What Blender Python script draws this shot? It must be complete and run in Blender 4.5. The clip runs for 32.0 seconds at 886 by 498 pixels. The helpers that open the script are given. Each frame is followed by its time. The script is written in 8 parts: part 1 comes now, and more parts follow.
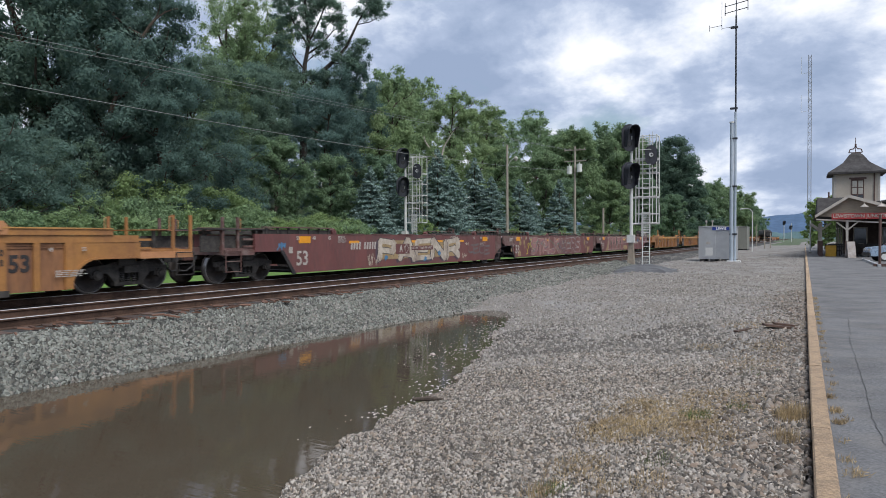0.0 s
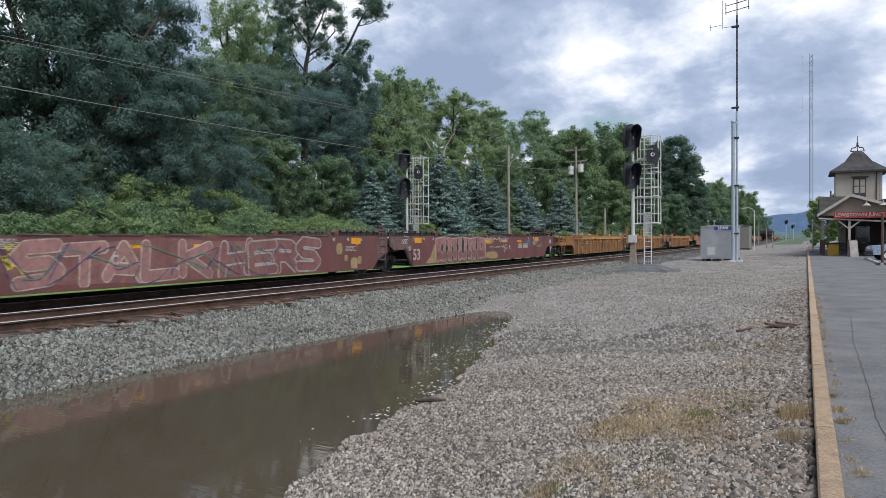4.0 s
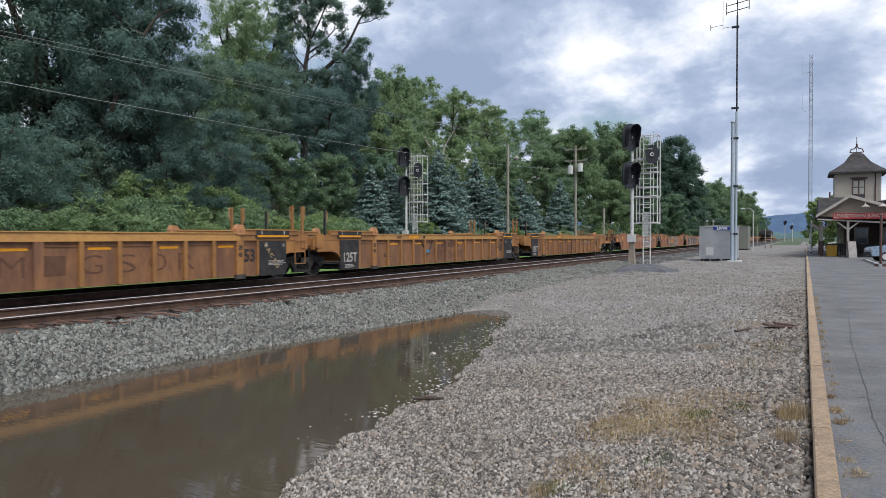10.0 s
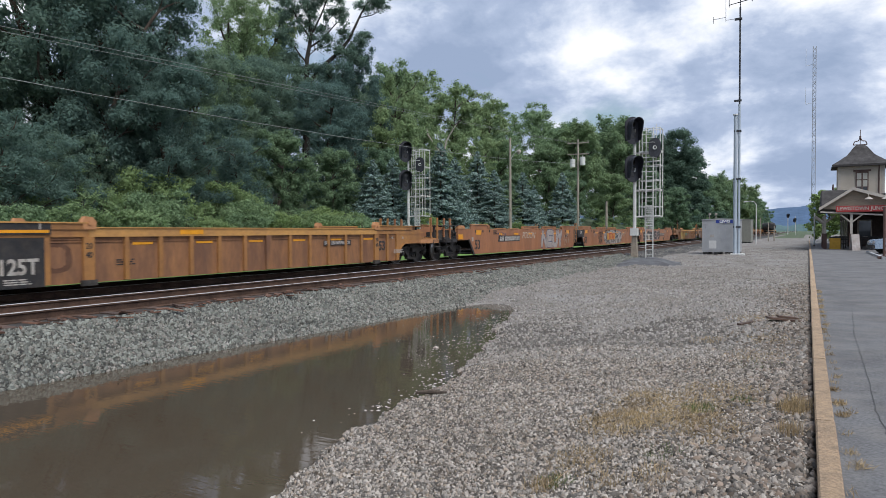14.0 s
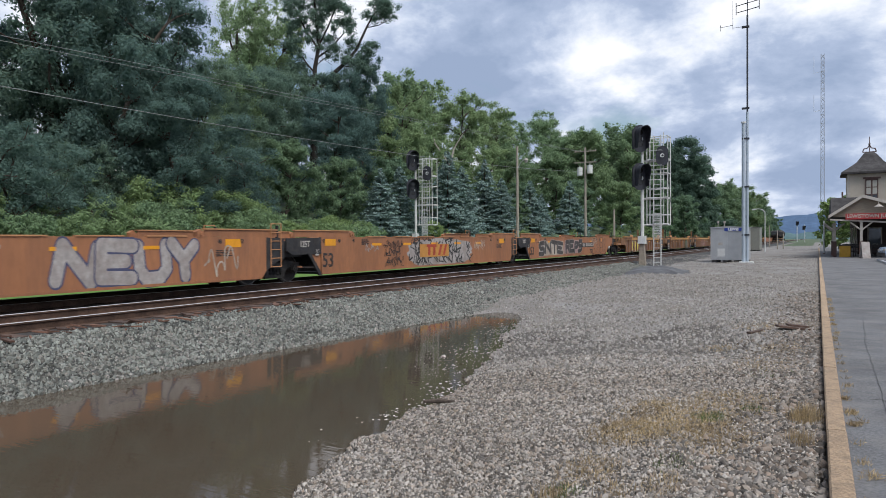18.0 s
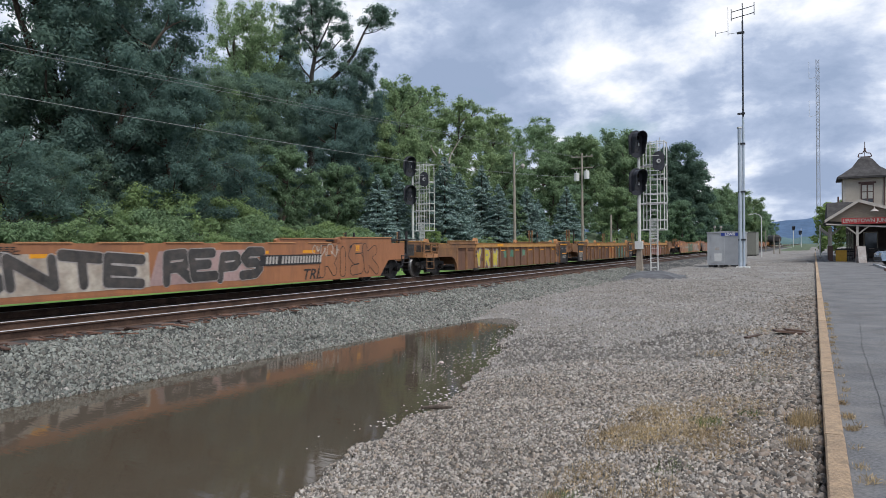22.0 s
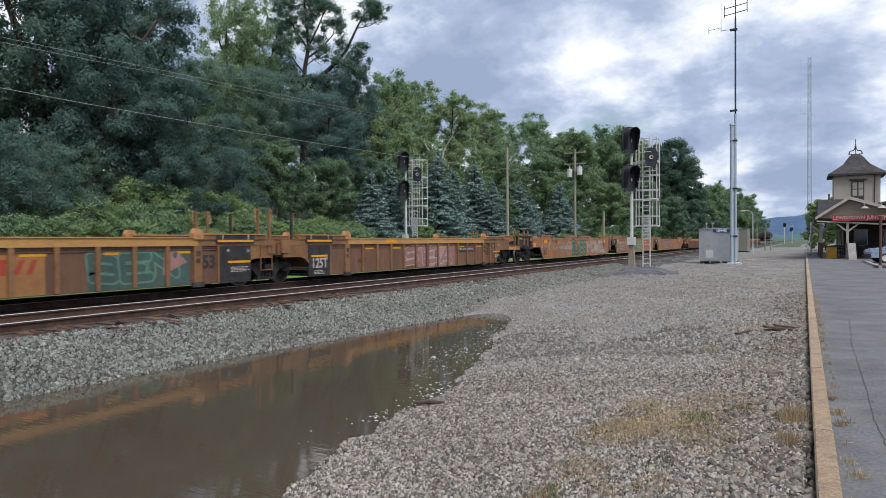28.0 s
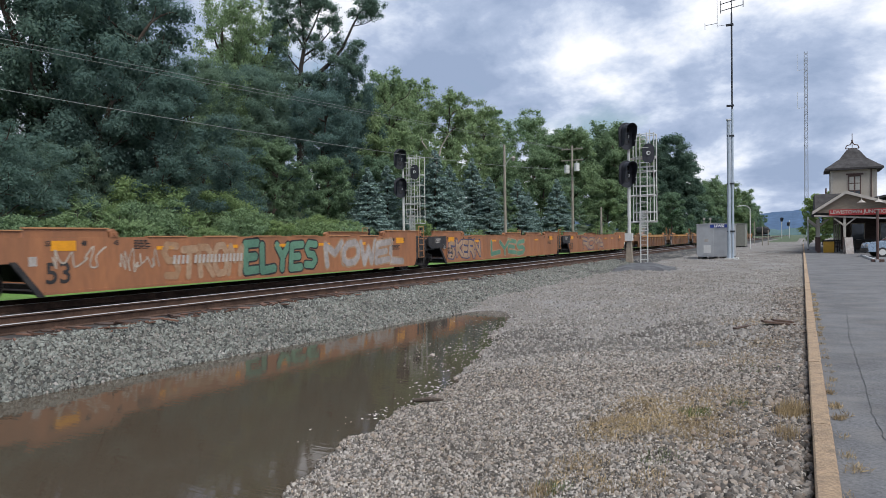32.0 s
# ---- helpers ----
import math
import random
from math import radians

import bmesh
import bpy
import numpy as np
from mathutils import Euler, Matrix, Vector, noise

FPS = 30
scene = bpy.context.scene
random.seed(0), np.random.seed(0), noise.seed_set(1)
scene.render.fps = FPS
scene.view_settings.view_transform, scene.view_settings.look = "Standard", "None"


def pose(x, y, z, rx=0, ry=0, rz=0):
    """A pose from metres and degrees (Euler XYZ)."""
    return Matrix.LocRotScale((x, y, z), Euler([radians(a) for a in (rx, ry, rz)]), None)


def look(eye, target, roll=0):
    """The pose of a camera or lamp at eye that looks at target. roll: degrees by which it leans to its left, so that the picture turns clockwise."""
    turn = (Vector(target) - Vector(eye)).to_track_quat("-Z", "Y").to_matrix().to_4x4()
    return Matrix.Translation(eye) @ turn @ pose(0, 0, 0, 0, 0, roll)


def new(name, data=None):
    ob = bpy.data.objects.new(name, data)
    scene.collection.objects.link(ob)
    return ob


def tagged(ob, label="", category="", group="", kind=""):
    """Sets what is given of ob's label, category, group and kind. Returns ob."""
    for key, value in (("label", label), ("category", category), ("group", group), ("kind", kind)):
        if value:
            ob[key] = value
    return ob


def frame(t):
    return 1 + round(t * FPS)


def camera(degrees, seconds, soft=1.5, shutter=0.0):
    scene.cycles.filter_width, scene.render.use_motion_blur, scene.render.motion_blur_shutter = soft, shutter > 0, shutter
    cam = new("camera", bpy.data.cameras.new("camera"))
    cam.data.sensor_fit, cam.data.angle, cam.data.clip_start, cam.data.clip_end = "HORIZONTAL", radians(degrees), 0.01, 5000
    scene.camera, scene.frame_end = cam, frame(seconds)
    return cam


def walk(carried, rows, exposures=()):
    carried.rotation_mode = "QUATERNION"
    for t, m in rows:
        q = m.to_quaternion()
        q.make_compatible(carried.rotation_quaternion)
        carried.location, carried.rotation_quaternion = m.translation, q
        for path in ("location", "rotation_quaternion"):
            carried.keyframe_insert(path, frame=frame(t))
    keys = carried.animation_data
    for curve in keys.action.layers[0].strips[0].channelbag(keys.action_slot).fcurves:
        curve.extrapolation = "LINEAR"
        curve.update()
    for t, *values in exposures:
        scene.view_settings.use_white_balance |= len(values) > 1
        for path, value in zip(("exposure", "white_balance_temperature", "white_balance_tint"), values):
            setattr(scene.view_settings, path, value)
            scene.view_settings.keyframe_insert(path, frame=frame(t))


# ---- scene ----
EYE = (0.0, 0.0, 1.6)
cam = camera(67.2, 32.0, soft=0.8, shutter=0.25)
# seconds and the turn of the hand-held camera in degrees
TURNS = [
    (0.0, 89.069, 0.097, 28.463), (0.5, 89.139, -0.012, 28.514), (1.0, 89.140, -0.034, 28.538), (1.5, 89.115, 0.069, 28.584),
    (2.0, 89.093, 0.035, 28.544), (2.5, 89.115, 0.183, 28.543), (3.0, 89.162, 0.345, 28.601), (3.5, 89.167, 0.378, 28.602),
    (5.5, 89.060, 0.401, 28.624), (6.0, 89.037, 0.345, 28.584), (6.5, 88.972, 0.193, 28.583), (7.0, 88.924, 0.100, 28.533),
    (7.5, 88.865, 0.137, 28.465), (8.0, 88.894, 0.087, 28.425), (8.5, 88.904, 0.068, 28.472), (9.0, 88.932, -0.000, 28.470),
    (9.5, 88.952, 0.046, 28.469), (10.0, 89.014, 0.024, 28.521), (10.5, 89.010, 0.006, 28.537), (11.0, 89.045, 0.085, 28.628),
    (11.5, 89.062, -0.119, 28.660), (12.0, 89.183, 0.104, 28.719), (12.5, 89.205, 0.158, 28.784), (13.0, 89.016, 0.237, 29.047),
    (13.5, 88.747, 0.351, 28.959), (14.0, 88.517, 0.237, 28.723), (14.5, 88.549, 0.443, 28.628), (16.5, 89.034, 0.398, 29.090),
    (17.0, 89.178, 0.421, 29.306), (17.5, 89.217, 0.283, 29.341), (18.0, 89.254, 0.358, 29.351), (18.5, 89.294, 0.268, 29.321),
    (19.0, 89.426, 0.471, 29.310), (19.5, 89.514, 0.452, 29.305), (20.0, 89.615, 0.534, 29.232), (20.5, 89.683, 0.574, 29.186),
    (21.0, 89.750, 0.592, 29.149), (21.5, 89.756, 0.483, 29.152), (22.0, 89.752, 0.544, 29.113), (22.5, 89.672, 0.369, 29.072),
    (23.0, 89.633, 0.362, 28.973), (23.5, 89.608, 0.386, 28.878), (24.0, 89.532, 0.432, 28.732), (24.5, 89.473, 0.346, 28.683),
    (25.0, 89.484, 0.342, 28.672), (25.5, 89.480, 0.576, 28.699), (27.5, 89.405, 0.464, 28.533), (28.0, 89.339, 0.306, 28.497),
    (28.5, 89.315, 0.501, 28.490), (29.0, 89.306, 0.615, 28.466), (29.5, 89.275, 0.694, 28.468), (30.0, 89.276, 0.754, 28.417),
    (30.5, 89.276, 0.698, 28.402), (31.0, 89.230, 0.694, 28.391), (31.5, 89.200, 0.731, 28.366), (32.0, 89.120, 0.767, 28.313)]
walk(cam, [(t, pose(*EYE, a, b, c)) for t, a, b, c in TURNS])

# ---- world and light ----
SUN_ELEV, SUN_AZ = radians(57), radians(120)      # azimuth from +Y towards +X


def make_world():
    w = bpy.data.worlds.new("overcast_sky")
    scene.world = w
    w.use_nodes = True
    nt = w.node_tree
    nt.nodes.clear()
    N, L = nt.nodes.new, nt.links.new
    out, bg = N("ShaderNodeOutputWorld"), N("ShaderNodeBackground")
    sky = N("ShaderNodeTexSky")
    sky.sky_type, sky.sun_disc = "NISHITA", False
    sky.sun_elevation, sky.sun_rotation = SUN_ELEV, SUN_AZ
    sky.air_density, sky.dust_density = 1.2, 1.5
    dim = N("ShaderNodeVectorMath")
    dim.operation = "SCALE"
    dim.inputs["Scale"].default_value = 0.06
    L(sky.outputs[0], dim.inputs[0])
    co = N("ShaderNodeTexCoord")
    comb = N("ShaderNodeMapping")
    comb.inputs["Scale"].default_value = (0.62, 0.62, 0.9)
    comb.inputs["Location"].default_value = (8.31, 6.38, 4.92)
    comb.inputs["Rotation"].default_value = (0, 0, 3.09)
    # the clouds lie on a flat layer: they crowd together towards the horizon
    sep, up, flat = N("ShaderNodeSeparateXYZ"), N("ShaderNodeMath"), N("ShaderNodeVectorMath")
    L(co.outputs["Generated"], sep.inputs[0])
    up.operation, up.inputs[1].default_value = "MULTIPLY_ADD", 0.55
    up.inputs[2].default_value = 0.34
    lim = N("ShaderNodeMath")
    lim.operation, lim.inputs[1].default_value = "MAXIMUM", 0.0
    L(sep.outputs["Z"], lim.inputs[0])
    L(lim.outputs[0], up.inputs[0])
    flat.operation = "DIVIDE"
    rise = N("ShaderNodeCombineXYZ")
    for k in range(3):
        L(up.outputs[0], rise.inputs[k])
    L(co.outputs["Generated"], flat.inputs[0]), L(rise.outputs[0], flat.inputs[1])
    L(flat.outputs[0], comb.inputs["Vector"])

    def noise_node(scale, detail, rough, dist=0.0):
        n = N("ShaderNodeTexNoise")
        n.inputs["Scale"].default_value, n.inputs["Detail"].default_value = scale, detail
        n.inputs["Roughness"].default_value, n.inputs["Distortion"].default_value = rough, dist
        L(comb.outputs[0], n.inputs["Vector"])
        return n

    def ramp(src, stops):
        r = N("ShaderNodeValToRGB")
        e = r.color_ramp.elements
        while len(e) < len(stops):
            e.new(0.5)
        for el, (p, c) in zip(e, stops):
            el.position, el.color = p, (*c, 1) if len(c) == 3 else c
        L(src, r.inputs[0])
        return r
    cover = noise_node(2.0, 8, 0.55, 0.2)
    shade = noise_node(3.6, 9, 0.57, 0.12)
    # the same clouds sampled a step towards the light: thinner there means a bright edge
    step = N("ShaderNodeMapping")
    step.inputs["Location"].default_value = (0.05, -0.04, 0.10)
    L(comb.outputs[0], step.inputs["Vector"])
    ahead = noise_node(3.6, 9, 0.57, 0.12)
    L(step.outputs[0], ahead.inputs["Vector"])
    edge = N("ShaderNodeMath")
    edge.operation = "SUBTRACT"
    L(shade.outputs["Fac"], edge.inputs[0]), L(ahead.outputs["Fac"], edge.inputs[1])
    lift = N("ShaderNodeMath")
    lift.operation = "MULTIPLY_ADD"
    lift.inputs[1].default_value = -1.0
    L(edge.outputs[0], lift.inputs[0]), L(shade.outputs["Fac"], lift.inputs[2])
    mask = ramp(cover.outputs["Fac"], [(0.36, (0, 0, 0)), (0.43, (1, 1, 1))])
    tone = ramp(lift.outputs[0], [(0.35, (0.60, 0.61, 0.64)), (0.40, (0.50, 0.525, 0.58)), (0.455, (0.365, 0.41, 0.50)), (0.515, (0.25, 0.30, 0.405)),
                                  (0.60, (0.185, 0.235, 0.335))])
    # thin cloud near the hidden sun is brighter
    sun_dir = (math.sin(SUN_AZ) * math.cos(SUN_ELEV), math.cos(SUN_AZ) * math.cos(SUN_ELEV), math.sin(SUN_ELEV))
    dot = N("ShaderNodeVectorMath")
    dot.operation = "DOT_PRODUCT"
    dot.inputs[1].default_value = sun_dir
    L(co.outputs["Generated"], dot.inputs[0])
    glow = N("ShaderNodeMapRange")
    glow.inputs["From Min"].default_value, glow.inputs["From Max"].default_value = 0.55, 1.0
    glow.inputs["To Min"].default_value, glow.inputs["To Max"].default_value = 0.95, 1.2
    L(dot.outputs["Value"], glow.inputs["Value"])
    bright = N("ShaderNodeVectorMath")
    bright.operation = "SCALE"
    L(tone.outputs[0], bright.inputs[0]), L(glow.outputs[0], bright.inputs["Scale"])
    mix = N("ShaderNodeMix")
    mix.data_type = "RGBA"
    L(mask.outputs[0], mix.inputs["Factor"])
    L(dim.outputs[0], mix.inputs["A"]), L(bright.outputs[0], mix.inputs["B"])
    L(mix.outputs["Result"], bg.inputs[0])
    bg.inputs[1].default_value = 1.0
    L(bg.outputs[0], out.inputs[0])


make_world()
sun = new("sun", bpy.data.lights.new("sun", "SUN"))
sun.data.energy, sun.data.angle, sun.data.color = 1.75, radians(35), (1.0, 0.975, 0.94)
sun.matrix_world = look((math.sin(SUN_AZ) * 80, math.cos(SUN_AZ) * 80, math.tan(SUN_ELEV) * 80), (0, 0, 0))
scene.view_settings.exposure = 0.94


# ---- materials ----
def mat(name, col, rough=0.7, metal=0.0, var=0.15, scale=4.0, col2=None, fine=40.0, bump=0.15, bump_scale=30.0,
        island=0.0, objrand=0.0, spec=0.5, stretch=(1, 1, 1), dirt=None, dirt_amount=0.5, trans=0.0, hue=None, objhue=None):
    m = bpy.data.materials.new(name)
    m.use_nodes = True
    nt = m.node_tree
    N, L = nt.nodes.new, nt.links.new
    b = nt.nodes["Principled BSDF"]
    b.inputs["Roughness"].default_value, b.inputs["Metallic"].default_value = rough, metal
    b.inputs["Specular IOR Level"].default_value = spec
    co, mp = N("ShaderNodeTexCoord"), N("ShaderNodeMapping")
    mp.inputs["Scale"].default_value = stretch
    L(co.outputs["Object"], mp.inputs["Vector"])

    def tex(s, detail=5, r=0.6):
        n = N("ShaderNodeTexNoise")
        n.inputs["Scale"].default_value, n.inputs["Detail"].default_value, n.inputs["Roughness"].default_value = s, detail, r
        L(mp.outputs[0], n.inputs["Vector"])
        return n

    def mixc(fac, a, c, blend="MIX"):
        x = N("ShaderNodeMix")
        x.data_type, x.blend_type = "RGBA", blend
        for sock, v in ((x.inputs["Factor"], fac), (x.inputs["A"], a), (x.inputs["B"], c)):
            if isinstance(v, (int, float)):
                sock.default_value = v
            elif isinstance(v, tuple):
                sock.default_value = (*v, 1)
            else:
                L(v, sock)
        return x.outputs["Result"]

    def rng(src, lo, hi, a=0.35, c=0.65):
        r = N("ShaderNodeMapRange")
        r.inputs["From Min"].default_value, r.inputs["From Max"].default_value = a, c
        r.inputs["To Min"].default_value, r.inputs["To Max"].default_value = lo, hi
        L(src, r.inputs["Value"])
        return r.outputs[0]
    big, small = tex(scale), tex(fine, 3)
    c2 = col2 or tuple(v * (1 - 2 * var) for v in col)
    c = mixc(rng(big.outputs["Fac"], 0, 1), col, c2)
    grain = rng(small.outputs["Fac"], 1 - var, 1 + var, 0.3, 0.7)
    gv = N("ShaderNodeVectorMath")
    gv.operation = "SCALE"
    L(c, gv.inputs[0]), L(grain, gv.inputs["Scale"])
    c = gv.outputs[0]
    if dirt:
        dn = tex(scale * 2.3, 8, 0.7)
        c = mixc(rng(dn.outputs["Fac"], 0, dirt_amount, 0.45, 0.72), c, dirt)
    if hue:
        gi = N("ShaderNodeNewGeometry")
        wn = N("ShaderNodeTexWhiteNoise")
        wn.noise_dimensions = "1D"
        L(gi.outputs["Random Per Island"], wn.inputs["W"])
        c = mixc(rng(wn.outputs["Value"], 0, 1, 0.45, 1.0), c, hue)
    if objhue:
        oi = N("ShaderNodeObjectInfo")
        c = mixc(rng(oi.outputs["Random"], 0, 1, 0.1, 0.9), c, objhue)
    if island or objrand:
        if island:
            g = N("ShaderNodeNewGeometry")
            src, amt = g.outputs["Random Per Island"], island
        else:
            g = N("ShaderNodeObjectInfo")
            src, amt = g.outputs["Random"], objrand
        gv2 = N("ShaderNodeVectorMath")
        gv2.operation = "SCALE"
        L(c, gv2.inputs[0]), L(rng(src, 1 - amt, 1 + amt, 0, 1), gv2.inputs["Scale"])
        c = gv2.outputs[0]
    L(c, b.inputs["Base Color"])
    L(rng(big.outputs["Fac"], max(rough - 0.1, 0.02), min(rough + 0.1, 1)), b.inputs["Roughness"])
    if bump:
        bn, bt = N("ShaderNodeBump"), tex(bump_scale, 4)
        bn.inputs["Strength"].default_value, bn.inputs["Distance"].default_value = bump, 0.02
        L(bt.outputs["Fac"], bn.inputs["Height"])
        L(bn.outputs[0], b.inputs["Normal"])
    if trans:
        tr, ms = N("ShaderNodeBsdfTranslucent"), N("ShaderNodeMixShader")
        L(c, tr.inputs[0])
        ms.inputs[0].default_value = trans
        L(b.outputs[0], ms.inputs[1]), L(tr.outputs[0], ms.inputs[2])
        L(ms.outputs[0], nt.nodes["Material Output"].inputs[0])
    return m


# coloured dark so that the gaps between near stones read as shadow
GRAVEL = mat("gap_shaded_gravel_bed", (0.085, 0.075, 0.065), 0.95, var=0.5, scale=1.1, col2=(0.05, 0.042, 0.035), fine=34, bump=1.0, bump_scale=30)
GRIT = mat("yard_grit", (0.205, 0.197, 0.188), 0.9, var=0.35, scale=0.45, col2=(0.145, 0.128, 0.112), fine=16, bump=1.0, bump_scale=16,
           dirt=(0.16, 0.135, 0.108), dirt_amount=0.5)
# near-black in place of the shade deep between ballast stones
BALLAST = mat("gap_shaded_ballast_bed", (0.04, 0.04, 0.038), 0.95, var=0.4, scale=0.8, col2=(0.028, 0.028, 0.026), fine=18, bump=1.0, bump_scale=16)
STONE = mat("loose_stone", (0.285, 0.262, 0.236), 0.9, var=0.2, scale=0.45, col2=(0.205, 0.185, 0.163), fine=60, bump=0.3, bump_scale=60, island=0.8, hue=(0.18, 0.142, 0.108))
FSTONE = mat("far_loose_stone", (0.25, 0.236, 0.218), 0.9, var=0.15, scale=0.35, col2=(0.20, 0.186, 0.17), fine=40, bump=0.3, bump_scale=40, island=0.5, hue=(0.18, 0.158, 0.136))
KSTONE = mat("brown_stone", (0.165, 0.148, 0.13), 0.9, var=0.25, scale=0.6, col2=(0.115, 0.096, 0.08), fine=60, bump=0.3, bump_scale=60, island=0.75, hue=(0.15, 0.112, 0.085))
BSTONE = mat("ballast_stone", (0.165, 0.174, 0.154), 0.9, var=0.2, scale=0.7, col2=(0.12, 0.126, 0.113), fine=60, bump=0.3, bump_scale=60, island=0.7, hue=(0.12, 0.112, 0.098))
DARKBED = mat("dark_track_bed", (0.045, 0.04, 0.036), 0.95, var=0.3, scale=1.5, fine=24, bump=0.8, bump_scale=20)
GRASS = mat("grass", (0.105, 0.205, 0.035), 0.9, var=0.25, scale=0.5, col2=(0.08, 0.155, 0.032), fine=14, bump=0.8, bump_scale=20)
HEAP = mat("dark_chippings", (0.105, 0.105, 0.112), 0.9, var=0.25, scale=1.5, fine=24, bump=0.8, bump_scale=20)
RUST = mat("rusty_scrap", (0.145, 0.075, 0.05), 0.9, var=0.2, scale=3, fine=20, island=0.6)
FIELD = mat("far_ground", (0.07, 0.10, 0.045), 0.95, var=0.2, scale=0.05, fine=1.0, bump=0)
ASPHALT = mat("asphalt", (0.13, 0.13, 0.133), 0.9, var=0.38, scale=0.8, col2=(0.09, 0.089, 0.091), fine=32, bump=0.6, bump_scale=45,
              dirt=(0.19, 0.175, 0.16), dirt_amount=0.6)
TAR = mat("tar_crack", (0.045, 0.044, 0.042), 0.7, bump=0)
KERB = mat("kerb_concrete", (0.41, 0.285, 0.175), 0.9, var=0.32, scale=5, col2=(0.27, 0.195, 0.13), fine=45, bump=0.9, bump_scale=45, objrand=0.12,
           dirt=(0.17, 0.13, 0.095), dirt_amount=0.75)
RAILTOP = mat("rail_polished", (0.62, 0.61, 0.60), 0.55, 0.75, var=0.05, bump=0)
RAIL = mat("rail_rust", (0.085, 0.045, 0.028), 0.85, var=0.25, scale=3, fine=30)
TIE = mat("tie_wood", (0.085, 0.052, 0.038), 0.9, var=0.25, scale=3, col2=(0.055, 0.035, 0.027), fine=30, objrand=0.35, stretch=(1, 6, 1))
WATER = None
ORANGE = mat("orange_car_paint", (0.34, 0.138, 0.058), 0.55, var=0.1, scale=0.5, col2=(0.26, 0.11, 0.05), fine=9, bump=0.06, bump_scale=3,
             dirt=(0.17, 0.08, 0.045), dirt_amount=0.7, stretch=(1, 1.6, 0.45), objrand=0.06)
ORANGE_TOP = mat("faded_orange_paint", (0.48, 0.23, 0.10), 0.6, var=0.1, scale=1.2, fine=20, dirt=(0.3, 0.14, 0.07), objrand=0.06)
YELLOW = mat("yellow_car_paint", (0.365, 0.17, 0.047), 0.55, var=0.1, scale=0.8, col2=(0.27, 0.125, 0.042), fine=12, bump=0.06, bump_scale=4,
             dirt=(0.16, 0.07, 0.036), dirt_amount=0.65, objrand=0.08)
YPANEL = mat("weathered_side_panel", (0.295, 0.135, 0.053), 0.65, var=0.15, scale=0.6, col2=(0.16, 0.075, 0.04), fine=9, bump=0.08, bump_scale=4,
             dirt=(0.10, 0.052, 0.036), dirt_amount=0.8, objrand=0.12, stretch=(1, 1.7, 0.5))
CHORD = mat("sun_faded_yellow_chord", (0.47, 0.245, 0.07), 0.6, var=0.12, scale=0.8, col2=(0.40, 0.20, 0.06), fine=12, bump=0.05, bump_scale=6, dirt=(0.24, 0.12, 0.055), dirt_amount=0.6, objrand=0.08, stretch=(1, 0.6, 1))
YELLOW_OLD = mat("grimy_yellow_paint", (0.25, 0.12, 0.045), 0.65, var=0.15, scale=0.8, col2=(0.17, 0.085, 0.04), fine=12, bump=0.06, bump_scale=4,
                 dirt=(0.10, 0.055, 0.035), dirt_amount=0.75, objrand=0.1)
YPANEL_OLD = mat("grimy_side_panel", (0.18, 0.088, 0.047), 0.7, var=0.15, scale=0.6, col2=(0.12, 0.06, 0.038), fine=9, bump=0.08, bump_scale=4,
                 dirt=(0.085, 0.048, 0.036), dirt_amount=0.8, objrand=0.15, stretch=(1, 1.7, 0.5))
MAROON = mat("maroon_car_paint", (0.165, 0.058, 0.05), 0.55, var=0.12, scale=0.5, col2=(0.125, 0.045, 0.042), fine=9, bump=0.06, bump_scale=4,
             dirt=(0.085, 0.05, 0.045), dirt_amount=0.75, objrand=0.06, stretch=(1, 1.6, 0.45))
MAROON_TOP = mat("maroon_top_rail", (0.13, 0.065, 0.055), 0.7, var=0.15, scale=1.5, fine=20, dirt=(0.25, 0.22, 0.2), dirt_amount=0.5)
BLACK = mat("black_steel", (0.022, 0.022, 0.024), 0.65, var=0.25, scale=2, fine=25, dirt=(0.07, 0.055, 0.045), dirt_amount=0.6)
TRUCK = mat("truck_grime", (0.04, 0.036, 0.033), 0.8, var=0.3, scale=3, fine=25, dirt=(0.10, 0.085, 0.07), dirt_amount=0.6)
WHEEL = mat("wheel_steel", (0.05, 0.042, 0.038), 0.7, 0.2, var=0.2, scale=5, fine=30)
TREAD = mat("wheel_tread", (0.32, 0.31, 0.30), 0.45, 1.0, var=0.05, bump=0)
WHITE = mat("white_marking", (0.45, 0.42, 0.38), 0.7, var=0.15, scale=3, fine=14, bump=0, dirt=(0.25, 0.16, 0.12), dirt_amount=0.4)
CREAMW = mat("cream_spray_paint", (0.50, 0.445, 0.365), 0.7, var=0.2, scale=1.2, col2=(0.30, 0.25, 0.20), fine=9, bump=0, dirt=(0.2, 0.13, 0.1), dirt_amount=0.5)
SILVER = mat("silver_spray_paint", (0.37, 0.34, 0.32), 0.6, var=0.2, scale=1.2, col2=(0.26, 0.23, 0.21), fine=9, bump=0, dirt=(0.18, 0.12, 0.1), dirt_amount=0.5)
GREENP = mat("green_spray_paint", (0.11, 0.23, 0.15), 0.7, var=0.15, scale=1.0, col2=(0.07, 0.16, 0.11), fine=12, bump=0)
DKGREEN = mat("dark_green_spray_paint", (0.055, 0.10, 0.085), 0.7, var=0.15, scale=1.0, fine=12, bump=0)
FADED = mat("faded_cream_spray", (0.37, 0.255, 0.165), 0.7, var=0.2, scale=1.2, col2=(0.30, 0.18, 0.10), fine=9, bump=0, dirt=(0.25, 0.12, 0.06), dirt_amount=0.6)
